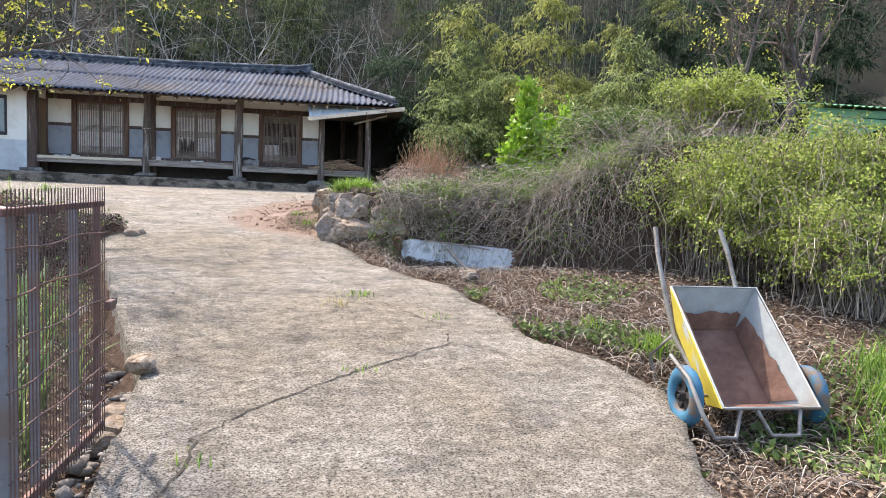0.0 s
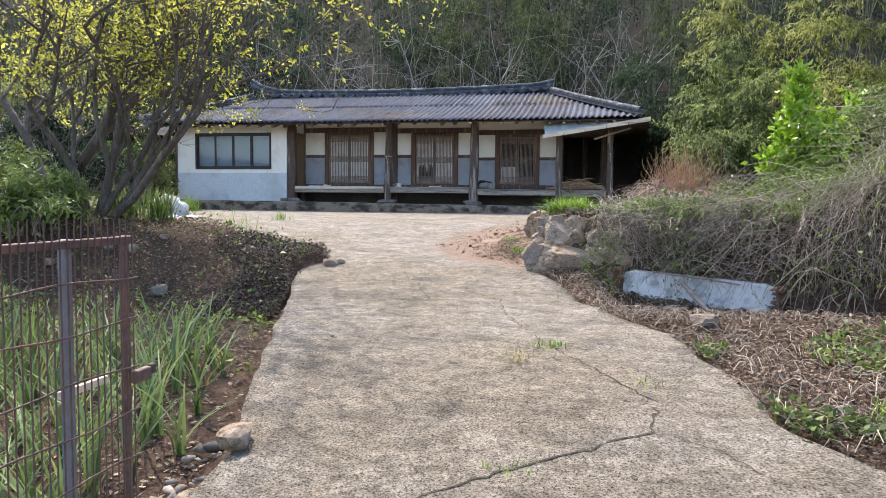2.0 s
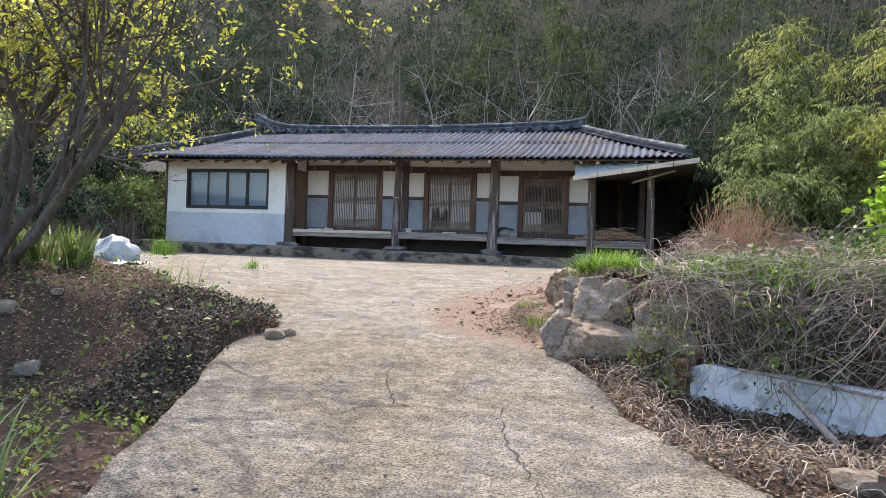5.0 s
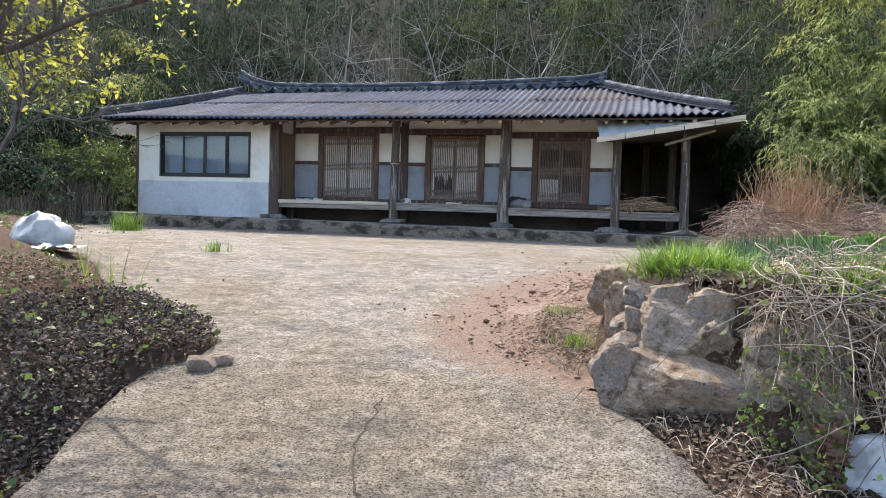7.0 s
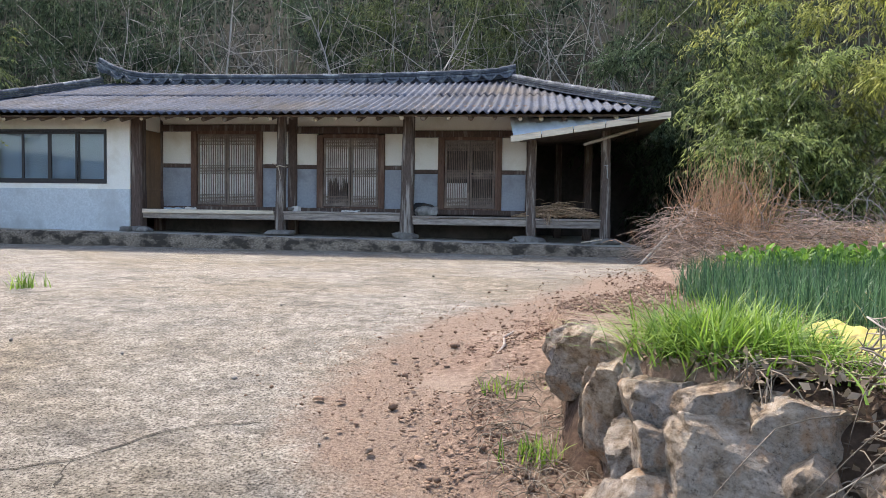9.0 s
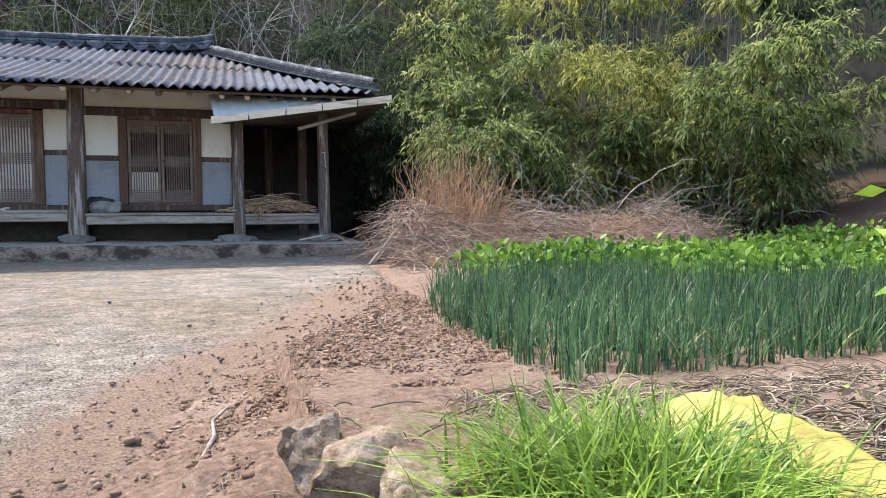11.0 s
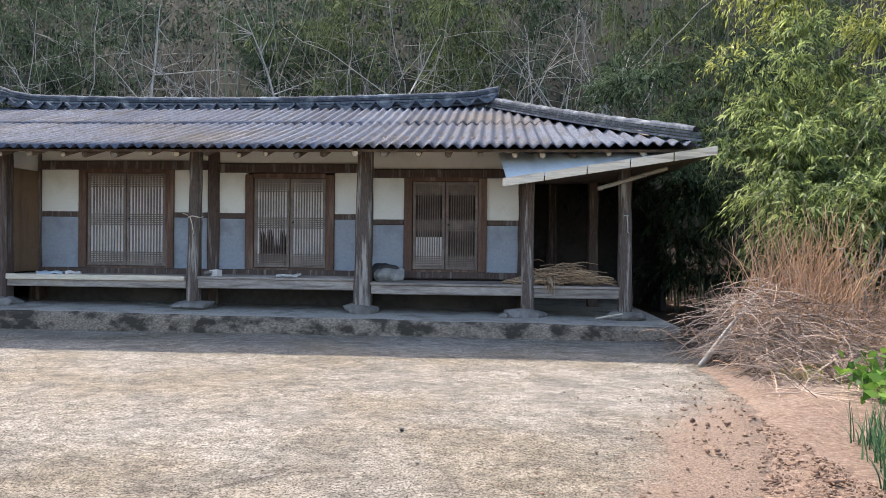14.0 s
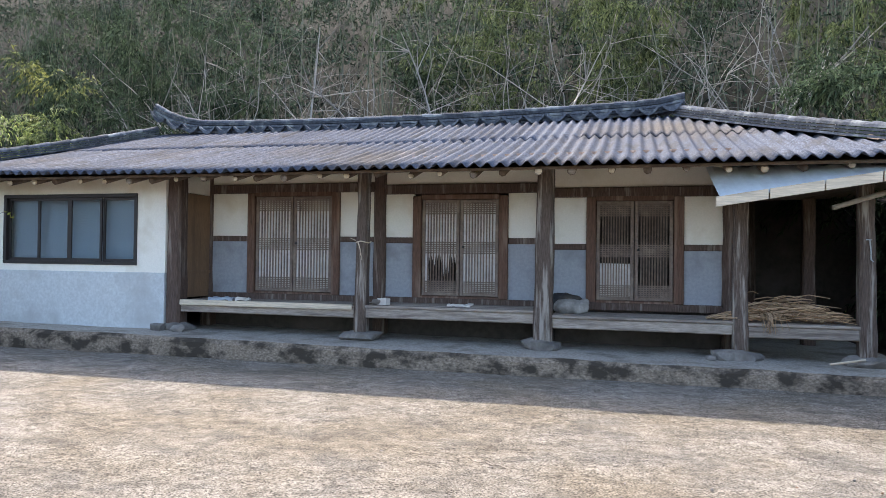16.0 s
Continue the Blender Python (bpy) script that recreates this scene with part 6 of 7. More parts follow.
# ---- retaining wall of field stones ----
MUD = material("dried_red_mud", (0.155, 0.085, 0.06), (0.24, 0.145, 0.105), 18, 3, 0.85, bump=0.5, vary=0.25)
def build_wall():
    w = empty("retaining_wall", 7.7, -11.3, -0.4, "dry-laid field stone retaining wall at the bank's corner", "wall")
    w.matrix_world = pose(0, 0, 0)
    front = [(7.45, -11.37, -0.22, 0.14, 0.13, 0.16), (7.78, -11.43, -0.27, 0.33, 0.20, 0.23), (7.73, -11.33, 0.03, 0.22, 0.15, 0.14), (7.93, -11.42, 0.01, 0.08, 0.12, 0.12),
             (7.70, -11.28, 0.18, 0.10, 0.09, 0.085), (7.90, -11.36, 0.14, 0.16, 0.12, 0.12), (7.57, -11.20, 0.17, 0.09, 0.09, 0.08), (7.53, -11.26, 0.03, 0.07, 0.10, 0.09),
             (8.32, -11.68, -0.17, 0.16, 0.11, 0.13), (8.12, -11.60, -0.20, 0.14, 0.11, 0.15), (8.16, -11.55, 0.01, 0.13, 0.10, 0.11), (8.10, -11.66, -0.42, 0.15, 0.12, 0.10),
             (8.34, -11.72, -0.40, 0.13, 0.10, 0.12), (8.36, -11.66, 0.05, 0.12, 0.09, 0.10)]
    side = [(7.38, -10.22, 0.10, 0.20, 0.13, 0.15), (7.44, -10.74, 0.02, 0.16, 0.09, 0.20), (7.48, -10.58, 0.19, 0.14, 0.11, 0.10), (7.53, -10.85, 0.12, 0.10, 0.09, 0.13),
            (7.57, -11.02, 0.12, 0.12, 0.11, 0.10), (7.50, -11.05, -0.08, 0.15, 0.09, 0.13), (7.45, -10.45, -0.03, 0.16, 0.09, 0.15), (7.36, -9.93, 0.09, 0.14, 0.11, 0.10), (7.33, -9.68, 0.06, 0.11, 0.10, 0.08),
            (7.45, -11.12, -0.28, 0.15, 0.10, 0.12)]
    for i, (x, y, z, a, b, c) in enumerate(front + side):
        st = part("stone", rock(a * 1.06, b * 1.06, c * 1.06, 3 + i * 1.7, 4, 0.7), STONE, w, smooth=False)
        st.matrix_world = pose(x, y, z, (i * 37) % 17 - 8, (i * 53) % 18 - 9, (-22 if i < len(front) else 78) + (i * 71) % 24 - 12)


build_wall()


def build_slab():
    a, b = Vector((8.42, -11.86, 0)), Vector((9.82, -12.32, 0))
    n = Vector((b - a).cross(Vector((0, 0, 1)))).normalized()
    bm = bmesh.new()
    fr, bk = [], []
    for k in range(15):
        u = k / 14
        p = a.lerp(b, u)
        top = -0.30 - 0.07 * u + 0.008 * smoothnoise(u * 6, 0, 1.3) - (0.035 if k in (0, 14) else 0)
        fr.append([bm.verts.new((*(p + n * (0.05 * s)).xy, z)) for s, z in ((0.7, -0.85), (0.5, top - 0.012), (0.2, top))])
        bk.append([bm.verts.new((*(p - n * 0.08).xy, z)) for z in (-0.85, top)])
    for k in range(14):
        f, g, h, i = fr[k], fr[k + 1], bk[k], bk[k + 1]
        bm.faces.new((f[0], g[0], g[1], f[1]))
        bm.faces.new((f[1], g[1], g[2], f[2]))
        bm.faces.new((f[2], g[2], i[1], h[1]))
    bm.faces.new((*fr[0], bk[0][1], bk[0][0]))
    bm.faces.new((*fr[-1][::-1], bk[-1][0], bk[-1][1]))
    ob = part("cement_slab", bm, SLABPAINT, None, smooth=False)
    tagged(ob, "whitewashed low cement slab set in the bank", "slab")
    rng = np.random.default_rng(77)
    q = []
    for _ in range(700):
        if rng.uniform() < 0.45:
            p, z = a.lerp(b, -0.035 + rng.normal(scale=0.018)), rng.uniform(-0.66, -0.28)
        elif rng.uniform() < 0.5:
            p, z = a.lerp(b, rng.uniform(0.0, 1.0)), -0.64 - 0.03 * rng.uniform()
        else:
            p, z = a.lerp(b, 1.02 + rng.normal(scale=0.015)), rng.uniform(-0.68, -0.38)
        p = p + n * rng.uniform(0.0, 0.07)
        q.append((p.x, p.y, z))
    lumps("red_earth", np.array(q), 0.02, MUD, "damp red earth packed round the slab's edges", "earth", rng)
    ob = tubepart("stick", [(8.95, -12.15, -0.36), (9.12, -12.38, -0.55), (9.22, -12.5, -0.66)], [[0.022, 0.024, 0.024]], GREYWOOD, sides=6)
    tagged(ob, "grey weathered stick leaning on the slab", "stick")
    ob = tubepart("stick", [(8.7, -12.05, -0.30), (9.2, -12.2, -0.34), (9.5, -12.28, -0.38)], [[0.012, 0.013, 0.009]], GREYWOOD, sides=6)
    tagged(ob, "pale stick lying along the slab's top", "stick")


build_slab()

# ---- wheelbarrow ----
YELLOW = material("chipped_yellow_paint", (0.62, 0.50, 0.06), (0.52, 0.53, 0.50), 12, 2.8, 0.5, bump=0.1, vary=0.12, patch=(0.56, 0.62), specular=0.5)
GREYPAINT = material("worn_grey_tray_paint", (0.33, 0.35, 0.335), (0.25, 0.21, 0.165), 14, 2.5, 0.55, bump=0.15, vary=0.12)
TUBE = material("worn_galvanised_tube", (0.25, 0.235, 0.21), (0.13, 0.10, 0.08), 20, 6, 0.6, 0.25, bump=0.1, vary=0.15)
TYRE = material("blue_rubber_tyre", (0.045, 0.15, 0.235), (0.16, 0.12, 0.085), 20, 6, 0.75, bump=0.3, vary=0.2, patch=(0.52, 0.62))
RIM = material("black_rim", (0.03, 0.03, 0.032), (0.10, 0.08, 0.06), 20, 4, 0.6, bump=0.1, vary=0.2)


def build_wheelbarrow():
    wb = empty("wheelbarrow", 9.95, -17.15, -0.94, "yellow and grey two-wheeled wheelbarrow tipped on its nose, muddy tray", "wheelbarrow")
    wb.matrix_world = pose(0, 0, 0)
    A = Vector((0, 0.772, 0.635))
    N = Vector((0, -0.635, 0.772))
    X = Vector((1, 0, 0))
    O = Vector((10.075, -17.36, -0.795))

    def W(x, a, n):
        return O + X * x + A * a + N * n

    def sheet(name, corners, mat, label="", t=0.012, rim=0.0):
        bm = bmesh.new()
        q = [bm.verts.new(c) for c in corners]
        f = bm.faces.new(q)
        bmesh.ops.subdivide_edges(bm, edges=bm.edges[:], cuts=4, use_grid_fill=True)
        bmesh.ops.solidify(bm, geom=bm.faces[:], thickness=t)
        return part(name, bm, mat, wb, label)

    w, L, d = 0.305, 0.94, 0.27
    wi, a0, a1 = 0.21, 0.20, 0.80
    sheet("tray_floor", (W(-wi, a0, -d), W(wi, a0, -d), W(wi, a1, -d), W(-wi, a1, -d)), MUD, "mud-caked tray floor")
    sheet("tray_side", (W(-w, 0, 0), W(-wi, a0, -d), W(-wi, a1, -d), W(-w, L, 0)), YELLOW, "chipped yellow outer side")
    sheet("tray_side", (W(w, 0, 0), W(w, L, 0), W(wi, a1, -d), W(wi, a0, -d)), GREYPAINT)
    sheet("tray_end", (W(-w, L, 0), W(-wi, a1, -d), W(wi, a1, -d), W(w, L, 0)), GREYPAINT)
    sheet("tray_nose", (W(-w, 0, 0), W(w, 0, 0), W(wi, a0, -d), W(-wi, a0, -d)), MUD)
    # grey inner skin of the yellow side, and the mud line on the inside
    e = 0.016
    sheet("inner_skin", (W(-w + e, 0.02, -0.005), W(-w + e, L - 0.02, -0.005), W(-wi + e, a1, -d + 0.02), W(-wi + e, a0, -d + 0.02)), MUD, "", 0.003)
    rng = random.Random(5)
    for sx, pts in (("side", [(w - 0.004, 0.05, 0), (wi, a0, -d), (wi, a1, -d), (w - 0.03, L - 0.10, -0.08)]), ("end", [(-wi, a1, -d), (wi, a1, -d), (w - 0.055, L - 0.05, -0.09), (-w + 0.055, L - 0.05, -0.09)])):
        bm = bmesh.new()
        inner = [W(*p) for p in pts]
        c = W(0, 0.5, -0.05)
        lo0, lo1, hi1, hi0 = (inner[1], inner[2], inner[3], inner[0]) if sx == "side" else (inner[0], inner[1], inner[2], inner[3])
        lo, hi = [], []
        for k in range(13):
            u = k / 12
            b0, t0 = lo0.lerp(lo1, u), hi0.lerp(hi1, u)
            off = (c - b0).normalized() * 0.016
            lo.append(bm.verts.new(b0 + off))
            hi.append(bm.verts.new(b0.lerp(t0, 0.62 + 0.12 * smoothnoise(u * 9, 0, 1.0, 4) + rng.uniform(-0.05, 0.05)) + off))
        for k in range(12):
            bm.faces.new((lo[k], lo[k + 1], hi[k + 1], hi[k]))
        part("mud_line", bm, MUD, wb)
    rimp = [W(-w, 0, 0), W(w, 0, 0), W(w, L, 0), W(-w, L, 0), W(-w, 0, 0)]
    tubepart("rim", rimp, [[0.008] * 5], GREYPAINT, wb, "rolled rim", 6)
    for s in (-1, 1):
        tubepart("handle", [W(s * 0.2, 0.45, -d - 0.03), W(s * 0.24, 0.75, -d - 0.02), W(s * 0.27, 1.0, -0.16), W(s * 0.27, 1.32, -0.04), W(s * 0.25, 1.48, 0.02)], [[0.016] * 5], TUBE, wb, "", 8)
        tubepart("grip", [W(s * 0.27, 1.30, -0.045), W(s * 0.25, 1.49, 0.022)], [[0.018, 0.018]], TUBE, wb, "", 8)
        tubepart("leg", [W(s * 0.2, 0.80, -d - 0.03), W(s * 0.30, 0.80, -d - 0.30), W(s * 0.30, 0.55, -d - 0.36), W(s * 0.22, 0.35, -d - 0.05)], [[0.014] * 4], TUBE, wb, "", 8)
        x = -0.41 if s < 0 else 0.40
        if s < 0:
            fk = [(9.62, -16.98, -0.58), (9.62, -17.22, -0.66), (9.63, -17.38, -0.82), (9.68, -17.44, -0.94), (9.81, -17.44, -0.94), (9.88, -17.35, -0.81)]
        else:
            fk = [(9.98, -17.36, -0.81), (10.03, -17.44, -0.93), (10.2, -17.44, -0.93), (10.25, -17.36, -0.81)]
        tubepart("fork", fk, [[0.013] * len(fk)], TUBE, wb, "", 8)
        # wheel: tyre, rim with holes
        c = Vector((10.06 + x + 0.02, -17.10, -0.80))
        bm = bmesh.new()
        ring = []
        for i in range(28):
            t = 2 * math.pi * i / 28
            row = []
            for j in range(10):
                p = 2 * math.pi * j / 10
                r = 0.135 + 0.048 * math.cos(p) + (0.005 if (i % 2 and math.cos(p) > 0.6) else 0)
                row.append(bm.verts.new(c + Vector((0.042 * math.sin(p), r * math.cos(t), r * math.sin(t)))))
            ring.append(row)
        for i in range(28):
            for j in range(10):
                bm.faces.new((ring[i][j], ring[i][(j + 1) % 10], ring[(i + 1) % 28][(j + 1) % 10], ring[(i + 1) % 28][j]))
        wh = part("wheel", bm, TYRE, wb, "muddy blue tyre", True)
        bm = bmesh.new()
        for k in range(5):
            t = 2 * math.pi * k / 5 + 0.3
            dirv, per = Vector((0, math.cos(t), math.sin(t))), Vector((0, -math.sin(t), math.cos(t)))
            vs = [bm.verts.new(c + dirv * r + per * q + X * xx) for r, q in ((0.03, -0.018), (0.03, 0.018), (0.095, 0.026), (0.095, -0.026)) for xx in (-0.012, 0.012)]
            for f in ((0, 2, 4, 6), (7, 5, 3, 1), (0, 1, 3, 2), (2, 3, 5, 4), (4, 5, 7, 6), (6, 7, 1, 0)):
                bm.faces.new([vs[i] for i in f])
        part("spoked_rim", bm, RIM, wh)
        tubepart("hub", [tuple(c - X * 0.05), tuple(c + X * 0.05)], [[0.032, 0.032]], RIM, wh, "", 8)
    for xa, xb in ((9.62, 9.84), (10.34, 10.52)):
        tubepart("axle", [(xa, -17.10, -0.80), (xb, -17.10, -0.80)], [[0.011, 0.011]], TUBE, wb, "", 6)


build_wheelbarrow()

# ---- gate ----
GATEMETAL = material("rusty_brown_gate_paint", (0.13, 0.08, 0.07), (0.22, 0.11, 0.08), 25, 5, 0.6, 0.2, bump=0.2, vary=0.3)
GATEPOST = material("grey_steel_post", (0.20, 0.205, 0.22), (0.18, 0.14, 0.12), 25, 3, 0.5, 0.3, bump=0.1, vary=0.15)


def build_gate():
    g = empty("metal_gate", 6.35, -17.7, -0.95, "open brown metal bar gate, rusty, beside the drive", "gate")
    g.matrix_world = pose(0, 0, 0)
    x, y0, y1, zt = 6.35, -18.25, -17.11, 0.255
    zb = lambda y: road_z(y) + 0.06
    for y, r in ((-17.12, 0.014), (-17.43, 0.017), (-17.88, 0.017), (-18.12, 0.045)):
        boxpart("post", (x - 0.014 - 2 * r, x - 0.014, y - r, y + r, zb(y) - 0.1, zt), GATEPOST if y != -17.12 else GATEMETAL, g, "", 0.003)
    boxpart("top_rail", (x - 0.012, x + 0.012, y0, y1, zt - 0.03, zt), GATEMETAL, g, "", 0.003)
    boxpart("bottom_rail", (x - 0.015, x + 0.012, y0, y1, zb(-17.7) - 0.02, zb(-17.7) + 0.02), GATEMETAL, g, "", 0.003)
    bar = None
    n = 33
    for k in range(n):
        y = y0 + 0.03 + (y1 - y0 - 0.05) * k / (n - 1)
        if bar is None:
            bm = box(bmesh.new(), -0.002, 0.002, -0.002, 0.002, -0.97, 0.325)
            bar = part("bar", bm, GATEMETAL, g)
        else:
            ob = new("bar", bar.data)
            ob.parent = g
            bar = ob
        bar.location = (x + 0.016, y, 0.0)
    rng = np.random.default_rng(2)
    for z in (0.10, -0.07, -0.25, -0.43, -0.61, -0.78):
        ys = np.linspace(y0, y1, 22)
        tubepart("wire", np.stack([np.full(22, x + 0.022) + rng.normal(scale=0.002, size=22), ys, z + 0.008 * np.sin(ys * 9 + z * 20)], 1), [[0.004] * 22], GATEMETAL, g, "", 5)
    la = boxpart("latch", (x + 0.03, x + 0.06, -17.17, -17.08, -0.315, -0.265), GATEMETAL, g, "rusty latch with a padlock", 0.004)
    boxpart("padlock", (x + 0.035, x + 0.055, -17.075, -17.045, -0.30, -0.26), RIM, g, "", 0.004)
    boxpart("rod", (x - 0.06, x - 0.045, -17.45, -17.2, -0.31, -0.28), PALEWOOD, g, "pale latch bar", 0.003)


build_gate()

# ---- bags and small things ----
PLASTIC = material("clear_plastic_sheet", (0.46, 0.48, 0.47), (0.26, 0.28, 0.27), 8, 4, 0.25, bump=0.6, depth=0.03, vary=0.12, specular=0.6)
YELLOWBAG = material("yellow_woven_bag", (0.40, 0.33, 0.075), (0.27, 0.21, 0.065), 60, 6, 0.6, bump=0.4, vary=0.15)
CLOTH = material("grey_cloth_bag", (0.36, 0.34, 0.31), (0.20, 0.19, 0.175), 20, 4, 0.9, bump=0.4, vary=0.25)
INK = material("faded_black_print", (0.08, 0.07, 0.06), None, 20, 2, 0.8, bump=0, vary=0.2)


def crumple(bm, amp, s, seed):
    for v in bm.verts:
        p = v.co * s + Vector((seed, seed * 0.7, 0))
        v.co += Vector((noise.noise(p), noise.noise(p + Vector((9, 0, 0))), noise.noise(p + Vector((0, 9, 0))))) * amp


def build_bags():
    bm = bmesh.new()
    bmesh.ops.create_uvsphere(bm, u_segments=36, v_segments=20, radius=1)
    for v in bm.verts:
        v.co = Vector((v.co.x * 0.40, v.co.y * 0.30, max(0, v.co.z) * 0.40))
    crumple(bm, 0.07, 6, 1)
    crumple(bm, 0.03, 20, 2)
    for v in bm.verts:
        v.co.z = max(0.0, v.co.z)
    ob = part("plastic_sack", bm, PLASTIC, None, "", True)
    ob.location = (0.72, -8.45, surface(0.72, -8.45) - 0.01)
    tagged(ob, "crumpled clear plastic sack lying on the yard", "sack")
    bm = bmesh.new()
    bmesh.ops.create_grid(bm, x_segments=24, y_segments=14, size=1)
    for v in bm.verts:
        v.co = Vector((v.co.x * 0.42, v.co.y * 0.24, 0.012 + 0.03 * noise.noise(v.co * 4) + 0.03 * noise.noise(v.co * 9)))
    crumple(bm, 0.03, 7, 3)
    bmesh.ops.solidify(bm, geom=bm.faces[:], thickness=0.004)
    ob = part("plastic_sheet", bm, PLASTIC, None, "", True)
    ob.matrix_world = pose(1.0, -8.75, surface(1.0, -8.75), 0, 0, 12)
    tagged(ob, "flat crumpled plastic sheet beside the sack", "plastic sheet")
    bm = bmesh.new()
    bmesh.ops.create_grid(bm, x_segments=30, y_segments=22, size=1)
    for v in bm.verts:
        x, y = v.co.x, v.co.y
        v.co = Vector((x * 0.18, y * 0.42, 0.035 + 0.018 * math.sin(x * 4 + y * 2) - 0.05 * (x * x + y * y) * 0.5))
    crumple(bm, 0.025, 7, 5)
    crumple(bm, 0.016, 19, 6)
    bmesh.ops.solidify(bm, geom=bm.faces[:], thickness=0.006)
    bag = part("woven_bag", bm, YELLOWBAG, None, "", True)
    bag.matrix_world = pose(8.31, -10.70, 0.30, 0, -8, -14)
    tagged(bag, "empty yellow woven fertiliser bag lying crumpled on soil", "bag")
    bm = bmesh.new()
    for k in range(6):
        box(bm, -0.10 + 0.014 * (k % 2), -0.085 + 0.02 * (k % 3), -0.26 + 0.055 * k, -0.225 + 0.055 * k, 0.0, 0.003)
    pr = part("print", bm, INK, bag, "faded black print")
    pr.location = (0.03, 0, 0.05)
    # cloth bag on the porch
    bm = bmesh.new()
    bmesh.ops.create_uvsphere(bm, u_segments=20, v_segments=12, radius=1)
    for v in bm.verts:
        v.co = Vector((math.copysign(abs(v.co.x) ** 0.6, v.co.x) * 0.21, v.co.y * 0.14, math.copysign(abs(v.co.z) ** 0.7, v.co.z) * 0.10))
    crumple(bm, 0.05, 9, 8)
    ob = part("cloth_bundle", bm, CLOTH, None, "", True)
    ob.location = (5.16, -0.42, 0.82)
    tagged(ob, "dark grey cloth bundle resting on the porch", "bundle")
    bm = bmesh.new()
    bmesh.ops.create_uvsphere(bm, u_segments=16, v_segments=10, radius=1)
    for v in bm.verts:
        v.co = Vector((v.co.x * 0.22, v.co.y * 0.1, v.co.z * 0.09))
    crumple(bm, 0.05, 9, 18)
    ob = part("black_bag", bm, RIM, None, "", True)
    ob.location = (5.06, -0.25, 0.90)
    tagged(ob, "black plastic bag lying on the cloth bundle", "bag")
    # dry bundle on the porch
    rng = np.random.default_rng(14)
    paths, rad = [], []
    for _ in range(560):
        x = rng.uniform(6.75, 8.0)
        z = 0.745 + abs(rng.normal(0, 0.13)) * math.exp(-((x - 7.45) / 0.42) ** 2)
        a = rng.normal(0.1, 0.35)
        L = rng.uniform(0.15, 0.45)
        paths.append([(x, -0.6 + rng.normal(scale=0.09), z), (x + L * 0.5 * math.cos(a), -0.62 + rng.normal(scale=0.08), z + 0.03), (x + L * math.cos(a), -0.62 + rng.normal(scale=0.09), z + L * 0.15 * math.sin(a))])
        rad.append([0.006, 0.006, 0.003])
    for _ in range(26):
        x = 7.42 + rng.normal(scale=0.05)
        paths.append([(x, -0.72, 0.84), (x, -0.86, 0.80), (x + rng.normal(scale=0.03), -0.88, 0.60 + rng.uniform(0, 0.1))])
        rad.append([0.005, 0.005, 0.003])
    v, f = tubes(paths, rad, 4)
    tagged(arrays("dried_stalks", v, f, DRYSTALK), "heap of dried plant stalks drying on the porch", "stalks", kind="stuff")
    # cord tied round a column, a hook on another, scraps on the boards
    ring = [(2.44 + 0.10 * math.cos(t), COLY + 0.10 * math.sin(t), 1.62 + 0.01 * math.sin(3 * t)) for t in np.linspace(0, 2 * math.pi, 17)]
    cord = tubepart("tied_cord", [ring, [(2.40, COLY - 0.10, 1.63), (2.44, COLY - 0.115, 1.52), (2.46, COLY - 0.11, 1.38)], [(2.37, COLY - 0.1, 1.64), (2.30, COLY - 0.12, 1.67)]], [[0.008] * 17, [0.008, 0.007, 0.006], [0.006, 0.004]], PALEWOOD)
    tagged(cord, "pale cord knotted round the weathered porch column", "cord")
    hook = tubepart("wall_hook", [[(8.38, COLY - 0.085, 1.68), (8.44, COLY - 0.09, 1.68)], [(8.42, COLY - 0.09, 1.68), (8.43, COLY - 0.10, 1.55), (8.43, COLY - 0.095, 1.46), (8.45, COLY - 0.12, 1.44)]], [[0.007, 0.007], [0.009, 0.009, 0.010, 0.006]], PLASTIC)
    tagged(hook, "white metal hook nailed to the store column", "hook")
    for i, (x, y, z, a, b, c, mat, label) in enumerate(((2.72, -0.70, 0.79, 0.07, 0.05, 0.045, PAPER, "small pale carton standing on the porch boards"), (3.72, -0.55, 0.79, 0.16, 0.07, 0.012, PAPER, "crumpled scrap of paper lying on the porch"),
                                                        (0.25, -0.62, 0.785, 0.17, 0.08, 0.016, SKY_GREY, "torn packaging scrap lying on the porch boards"), (0.62, -0.70, 0.785, 0.10, 0.06, 0.02, PAPER, "crumpled scrap of paper lying on the porch"))):
        bm = bmesh.new()
        bmesh.ops.create_cube(bm, size=2.0)
        bmesh.ops.subdivide_edges(bm, edges=bm.edges[:], cuts=5, use_grid_fill=True)
        for v in bm.verts:
            v.co = Vector((v.co.x * a, v.co.y * b, v.co.z * c))
        crumple(bm, 0.012 if c > 0.03 else 0.03, 11, 20 + i)
        ob = part("carton" if i == 0 else "paper_scrap", bm, mat)
        ob.matrix_world = pose(x, y, z + c * 0.9, 0, 0, 15 * i - 20)
        tagged(ob, label, "carton" if i == 0 else "paper scrap")
    # small things on the ledge and porch
    for i, (x, y, z, r) in enumerate(((6.78, -0.95, 0.30, 0.045), (2.62, -0.72, 0.81, 0.05), (8.55, -0.85, 0.30, 0.07), (8.65, -0.7, 0.29, 0.06), (-0.55, -0.98, 0.36, 0.09), (-0.2, -1.02, 0.36, 0.08))):
        ob = part("loose_stone", rock(r * 1.3, r, r * 0.7, 90 + i, 2, 0.3), BASESTONE)
        ob.location = (x, y, z + r * 0.4)
        tagged(ob, "small loose grey stone lying on the house ledge", "stone", "loose stones")
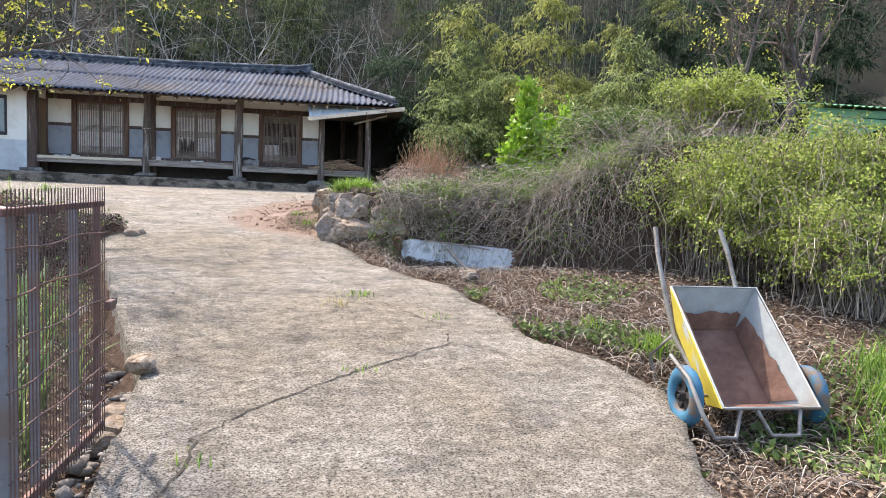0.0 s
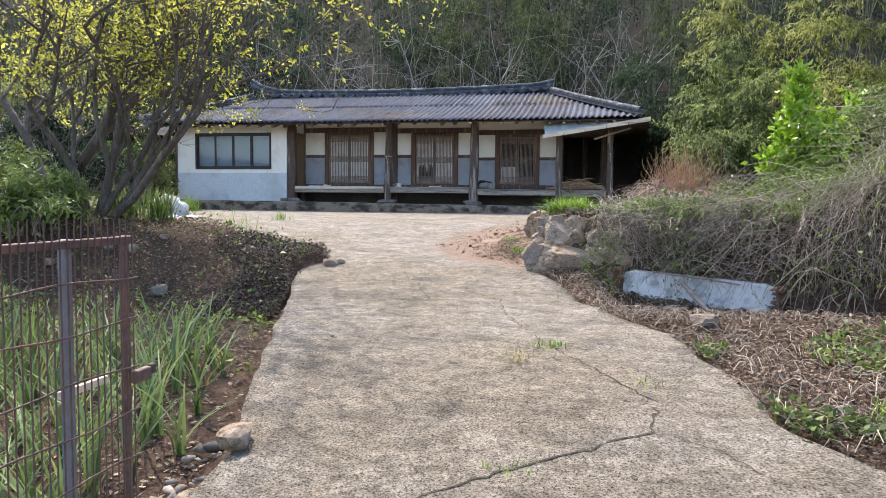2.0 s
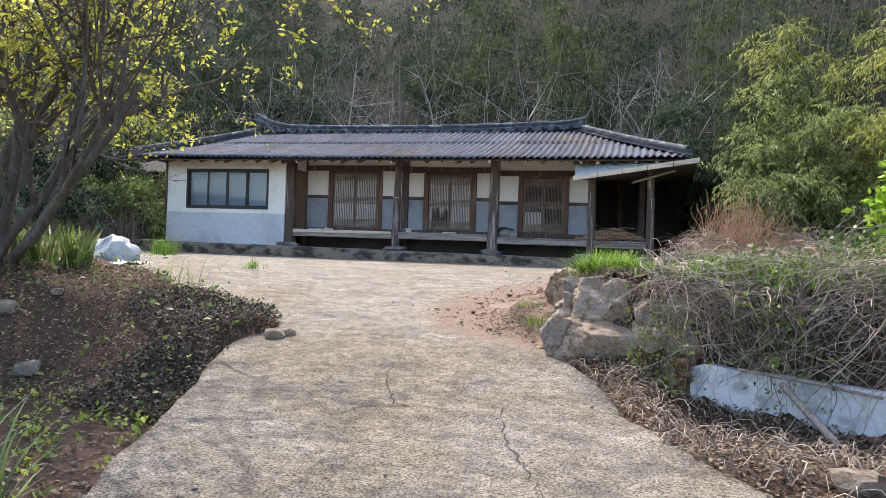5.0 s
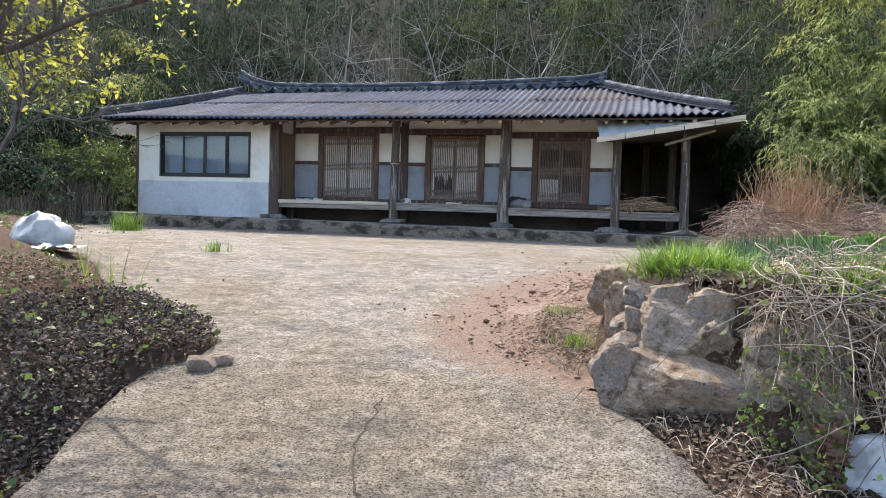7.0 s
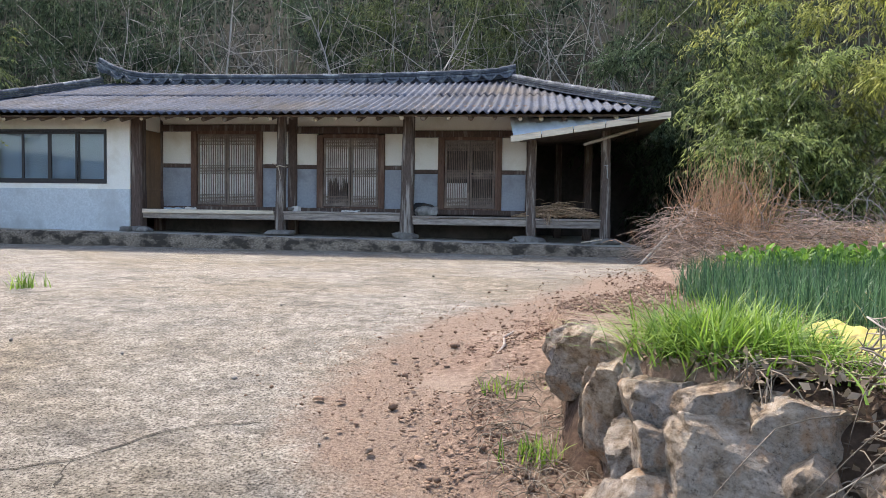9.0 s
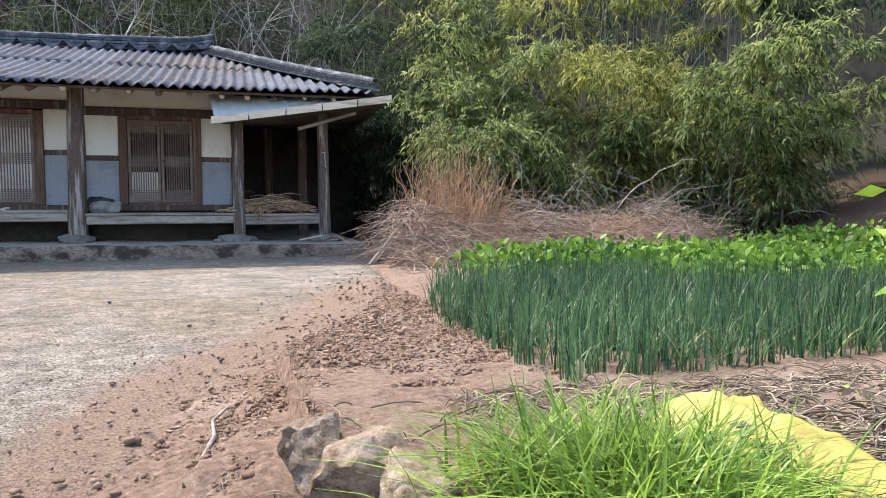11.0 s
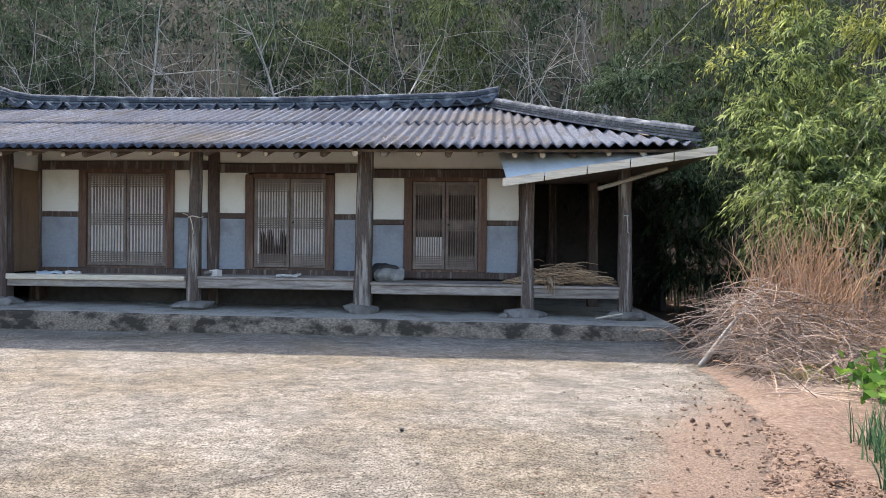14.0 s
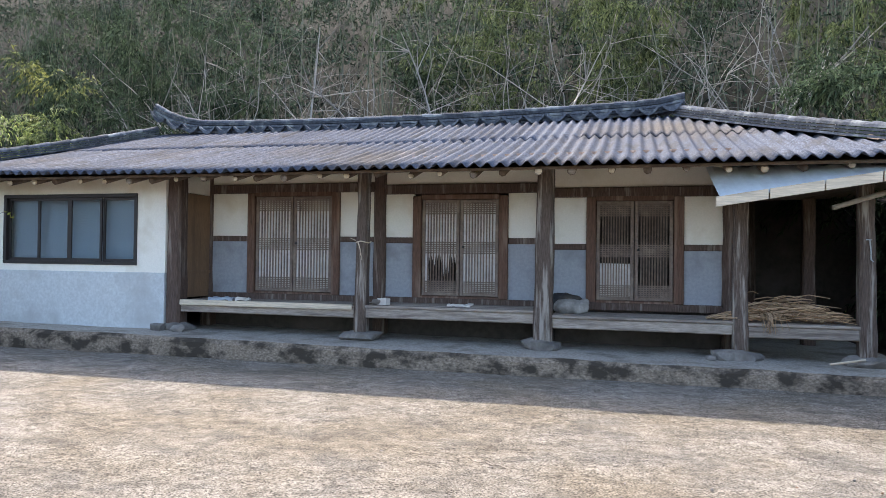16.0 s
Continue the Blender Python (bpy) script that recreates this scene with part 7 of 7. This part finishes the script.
    ob = tubepart("stick", [(8.0, -0.98, 0.31), (8.36, -0.93, 0.37)], [[0.014, 0.014]], PALEWOOD)
    tagged(ob, "short pale stick lying on the ledge", "stick")
    ob = tubepart("twig", [(6.93, -9.37, -0.06), (6.97, -9.25, -0.02), (6.96, -9.10, 0.0), (7.02, -8.98, 0.02)], [[0.009, 0.010, 0.009, 0.006]], GREYWOOD)
    tagged(ob, "bent dry twig lying on the loose soil", "twig")
    for i, (x, y, r) in enumerate(((4.97, -11.52, 0.075), (5.06, -11.44, 0.05), (6.33, -16.3, 0.09), (6.40, -16.85, 0.11), (6.28, -16.6, 0.09), (6.30, -17.0, 0.08), (2.25, -11.95, 0.06), (2.6, -12.05, 0.085), (3.3, -12.5, 0.085), (1.6, -12.2, 0.06), (2.9, -11.8, 0.05), (9.0, -13.6, 0.09))):
        ob = part("field_stone", rock(r * 1.3, r, r * 0.75, 120 + i, 2, 0.35), STONE)
        ob.matrix_world = pose(x, y, surface(x, y) + r * 0.3, 0, 0, i * 50)
        tagged(ob, "rough grey-brown field stone at the drive's edge", "stone", "field stones")


build_bags()

# ---- cracks in the concrete ----
CRACK = material("crack_dirt", (0.05, 0.041, 0.03), None, 20, 2, 0.95, bump=0, vary=0.2)


def crack(pts, w, seed):
    rng = np.random.default_rng(seed)
    P = []
    for a, b in zip(pts, pts[1:]):
        a, b = np.array(a), np.array(b)
        k = max(3, int(np.linalg.norm(b - a) / 0.05))
        for i in range(k):
            P.append(a + (b - a) * i / k + rng.normal(scale=0.012, size=2))
    P = np.array(P)
    d = np.gradient(P, axis=0)
    d /= np.linalg.norm(d, axis=1)[:, None] + 1e-9
    s = np.stack([-d[:, 1], d[:, 0]], 1)
    ww = w * rng.uniform(0.3, 1.1, len(P))[:, None] * 0.5
    ww[0], ww[-1] = 0.001, 0.001
    z = np.array([road_z(y) + 0.012 * smoothnoise(x, y, 1.3, 7) + 0.005 for x, y in P])[:, None]
    V = np.concatenate([np.hstack([P - s * ww, z]), np.hstack([P + s * ww, z])])
    n = len(P)
    F = [(i, i + 1, n + i + 1, n + i) for i in range(n - 1)]
    ob = arrays("crack", V, F, CRACK)
    tagged(ob, "dark branching crack in the concrete drive", "crack", "cracks", "structure")


crack([(6.79, -17.9), (6.88, -17.6), (6.86, -17.3), (7.1, -16.95), (7.46, -16.56), (7.77, -16.28), (8.2, -15.93), (8.43, -15.75), (8.51, -15.3)], 0.016, 1)
crack([(8.43, -15.75), (8.75, -15.9), (8.95, -16.2)], 0.008, 2)
crack([(8.51, -15.3), (8.12, -14.74), (7.78, -14.28), (7.36, -13.38), (7.2, -12.7)], 0.012, 3)
crack([(6.3, -13.1), (6.36, -12.96), (6.55, -12.87), (6.8, -12.83), (7.02, -12.88)], 0.012, 4)
crack([(6.55, -12.87), (6.47, -12.7), (6.28, -12.26), (6.2, -11.6)], 0.012, 5)
crack([(4.78, -11.0), (5.2, -10.82), (5.42, -10.46), (5.9, -10.3)], 0.012, 6)
crack([(5.2, -10.82), (5.31, -11.1)], 0.008, 7)
crack([(2.9, -8.75), (3.25, -8.35), (3.6, -8.3)], 0.010, 8)
crack([(6.86, -17.3), (7.3, -17.35), (7.9, -17.1)], 0.006, 9)
crack([(4.6, -5.2), (4.9, -5.0), (5.3, -5.15)], 0.012, 10)
crack([(5.7, -4.2), (6.1, -4.1), (6.4, -4.25)], 0.014, 11)
crack([(5.1, -7.4), (5.25, -7.0), (5.6, -6.7)], 0.010, 12)
crack([(6.2, -7.6), (6.5, -7.3), (6.7, -7.25)], 0.012, 13)

# ---- next house and shed ----
GREENTIN = material("green_ribbed_tin", (0.17, 0.38, 0.20), (0.25, 0.40, 0.30), 20, 2, 0.5, bump=0.1, vary=0.15)
OLDTILE = material("old_grey_tile", (0.055, 0.052, 0.05), (0.03, 0.03, 0.03), 20, 2, 0.95, bump=0.4, vary=0.3, specular=0.1)


def build_neighbours():
    h = empty("neighbour_house", -9.0, 2.0, 0.2, "low grey-tiled house half hidden by trees", "house")
    h.matrix_world = pose(0, 0, 0)
    boxpart("wall", (-13.0, -6.2, 2.0, 6.0, 0.0, 2.45), WORN, h, "", 0)
    for k in range(3):
        x = -12.3 + 2.0 * k
        boxpart("window", (x, x + 1.1, 1.96, 2.02, 0.9, 2.0), RIM, h, "", 0.01)
    bm = bmesh.new()
    n = 60
    prev = None
    for k in range(n + 1):
        x = -13.8 + 8.2 * k / n
        r = 0.03 * math.sin(k * 2.1)
        cur = [bm.verts.new((x, y, z + r)) for y, z in ((1.1, 2.45), (4.0, 3.55), (6.9, 2.45))]
        if prev:
            bm.faces.new((prev[0], cur[0], cur[1], prev[1]))
            bm.faces.new((prev[1], cur[1], cur[2], prev[2]))
        prev = cur
    part("roof", bm, OLDTILE, h, "grey tiled roof", True)
    s = empty("shed", 18.5, -6.0, 1.0, "small shed with a green ribbed tin roof", "shed")
    s.matrix_world = pose(0, 0, 0)
    g = land(19.5, -5)
    bm = bmesh.new()
    prev = None
    for k in range(81):
        x = 18.2 + 3.6 * k / 80
        r = 0.02 * math.sin(k * 1.57)
        cur = [bm.verts.new((x, y, z + r)) for y, z in ((-6.3, 2.62), (-3.2, 3.0))]
        if prev:
            bm.faces.new((prev[0], cur[0], cur[1], prev[1]))
        prev = cur
    part("roof", bm, GREENTIN, s, "pale green ribbed roof")
    bm = bmesh.new()
    for k in range(5):
        box(bm, 18.3, 21.7, -6.05 - 0.02 * (k % 2), -6.0, 1.6 + 0.2 * k, 1.78 + 0.2 * k, 0.01)
    part("wall", bm, GREENTIN, s, "green boarded wall")
    for x in (18.35, 21.6):
        boxpart("post", (x, x + 0.08, -5.98, -5.9, min(g, 1.0) - 0.4, 2.6), GREENTIN, s, "", 0.005)


build_neighbours()
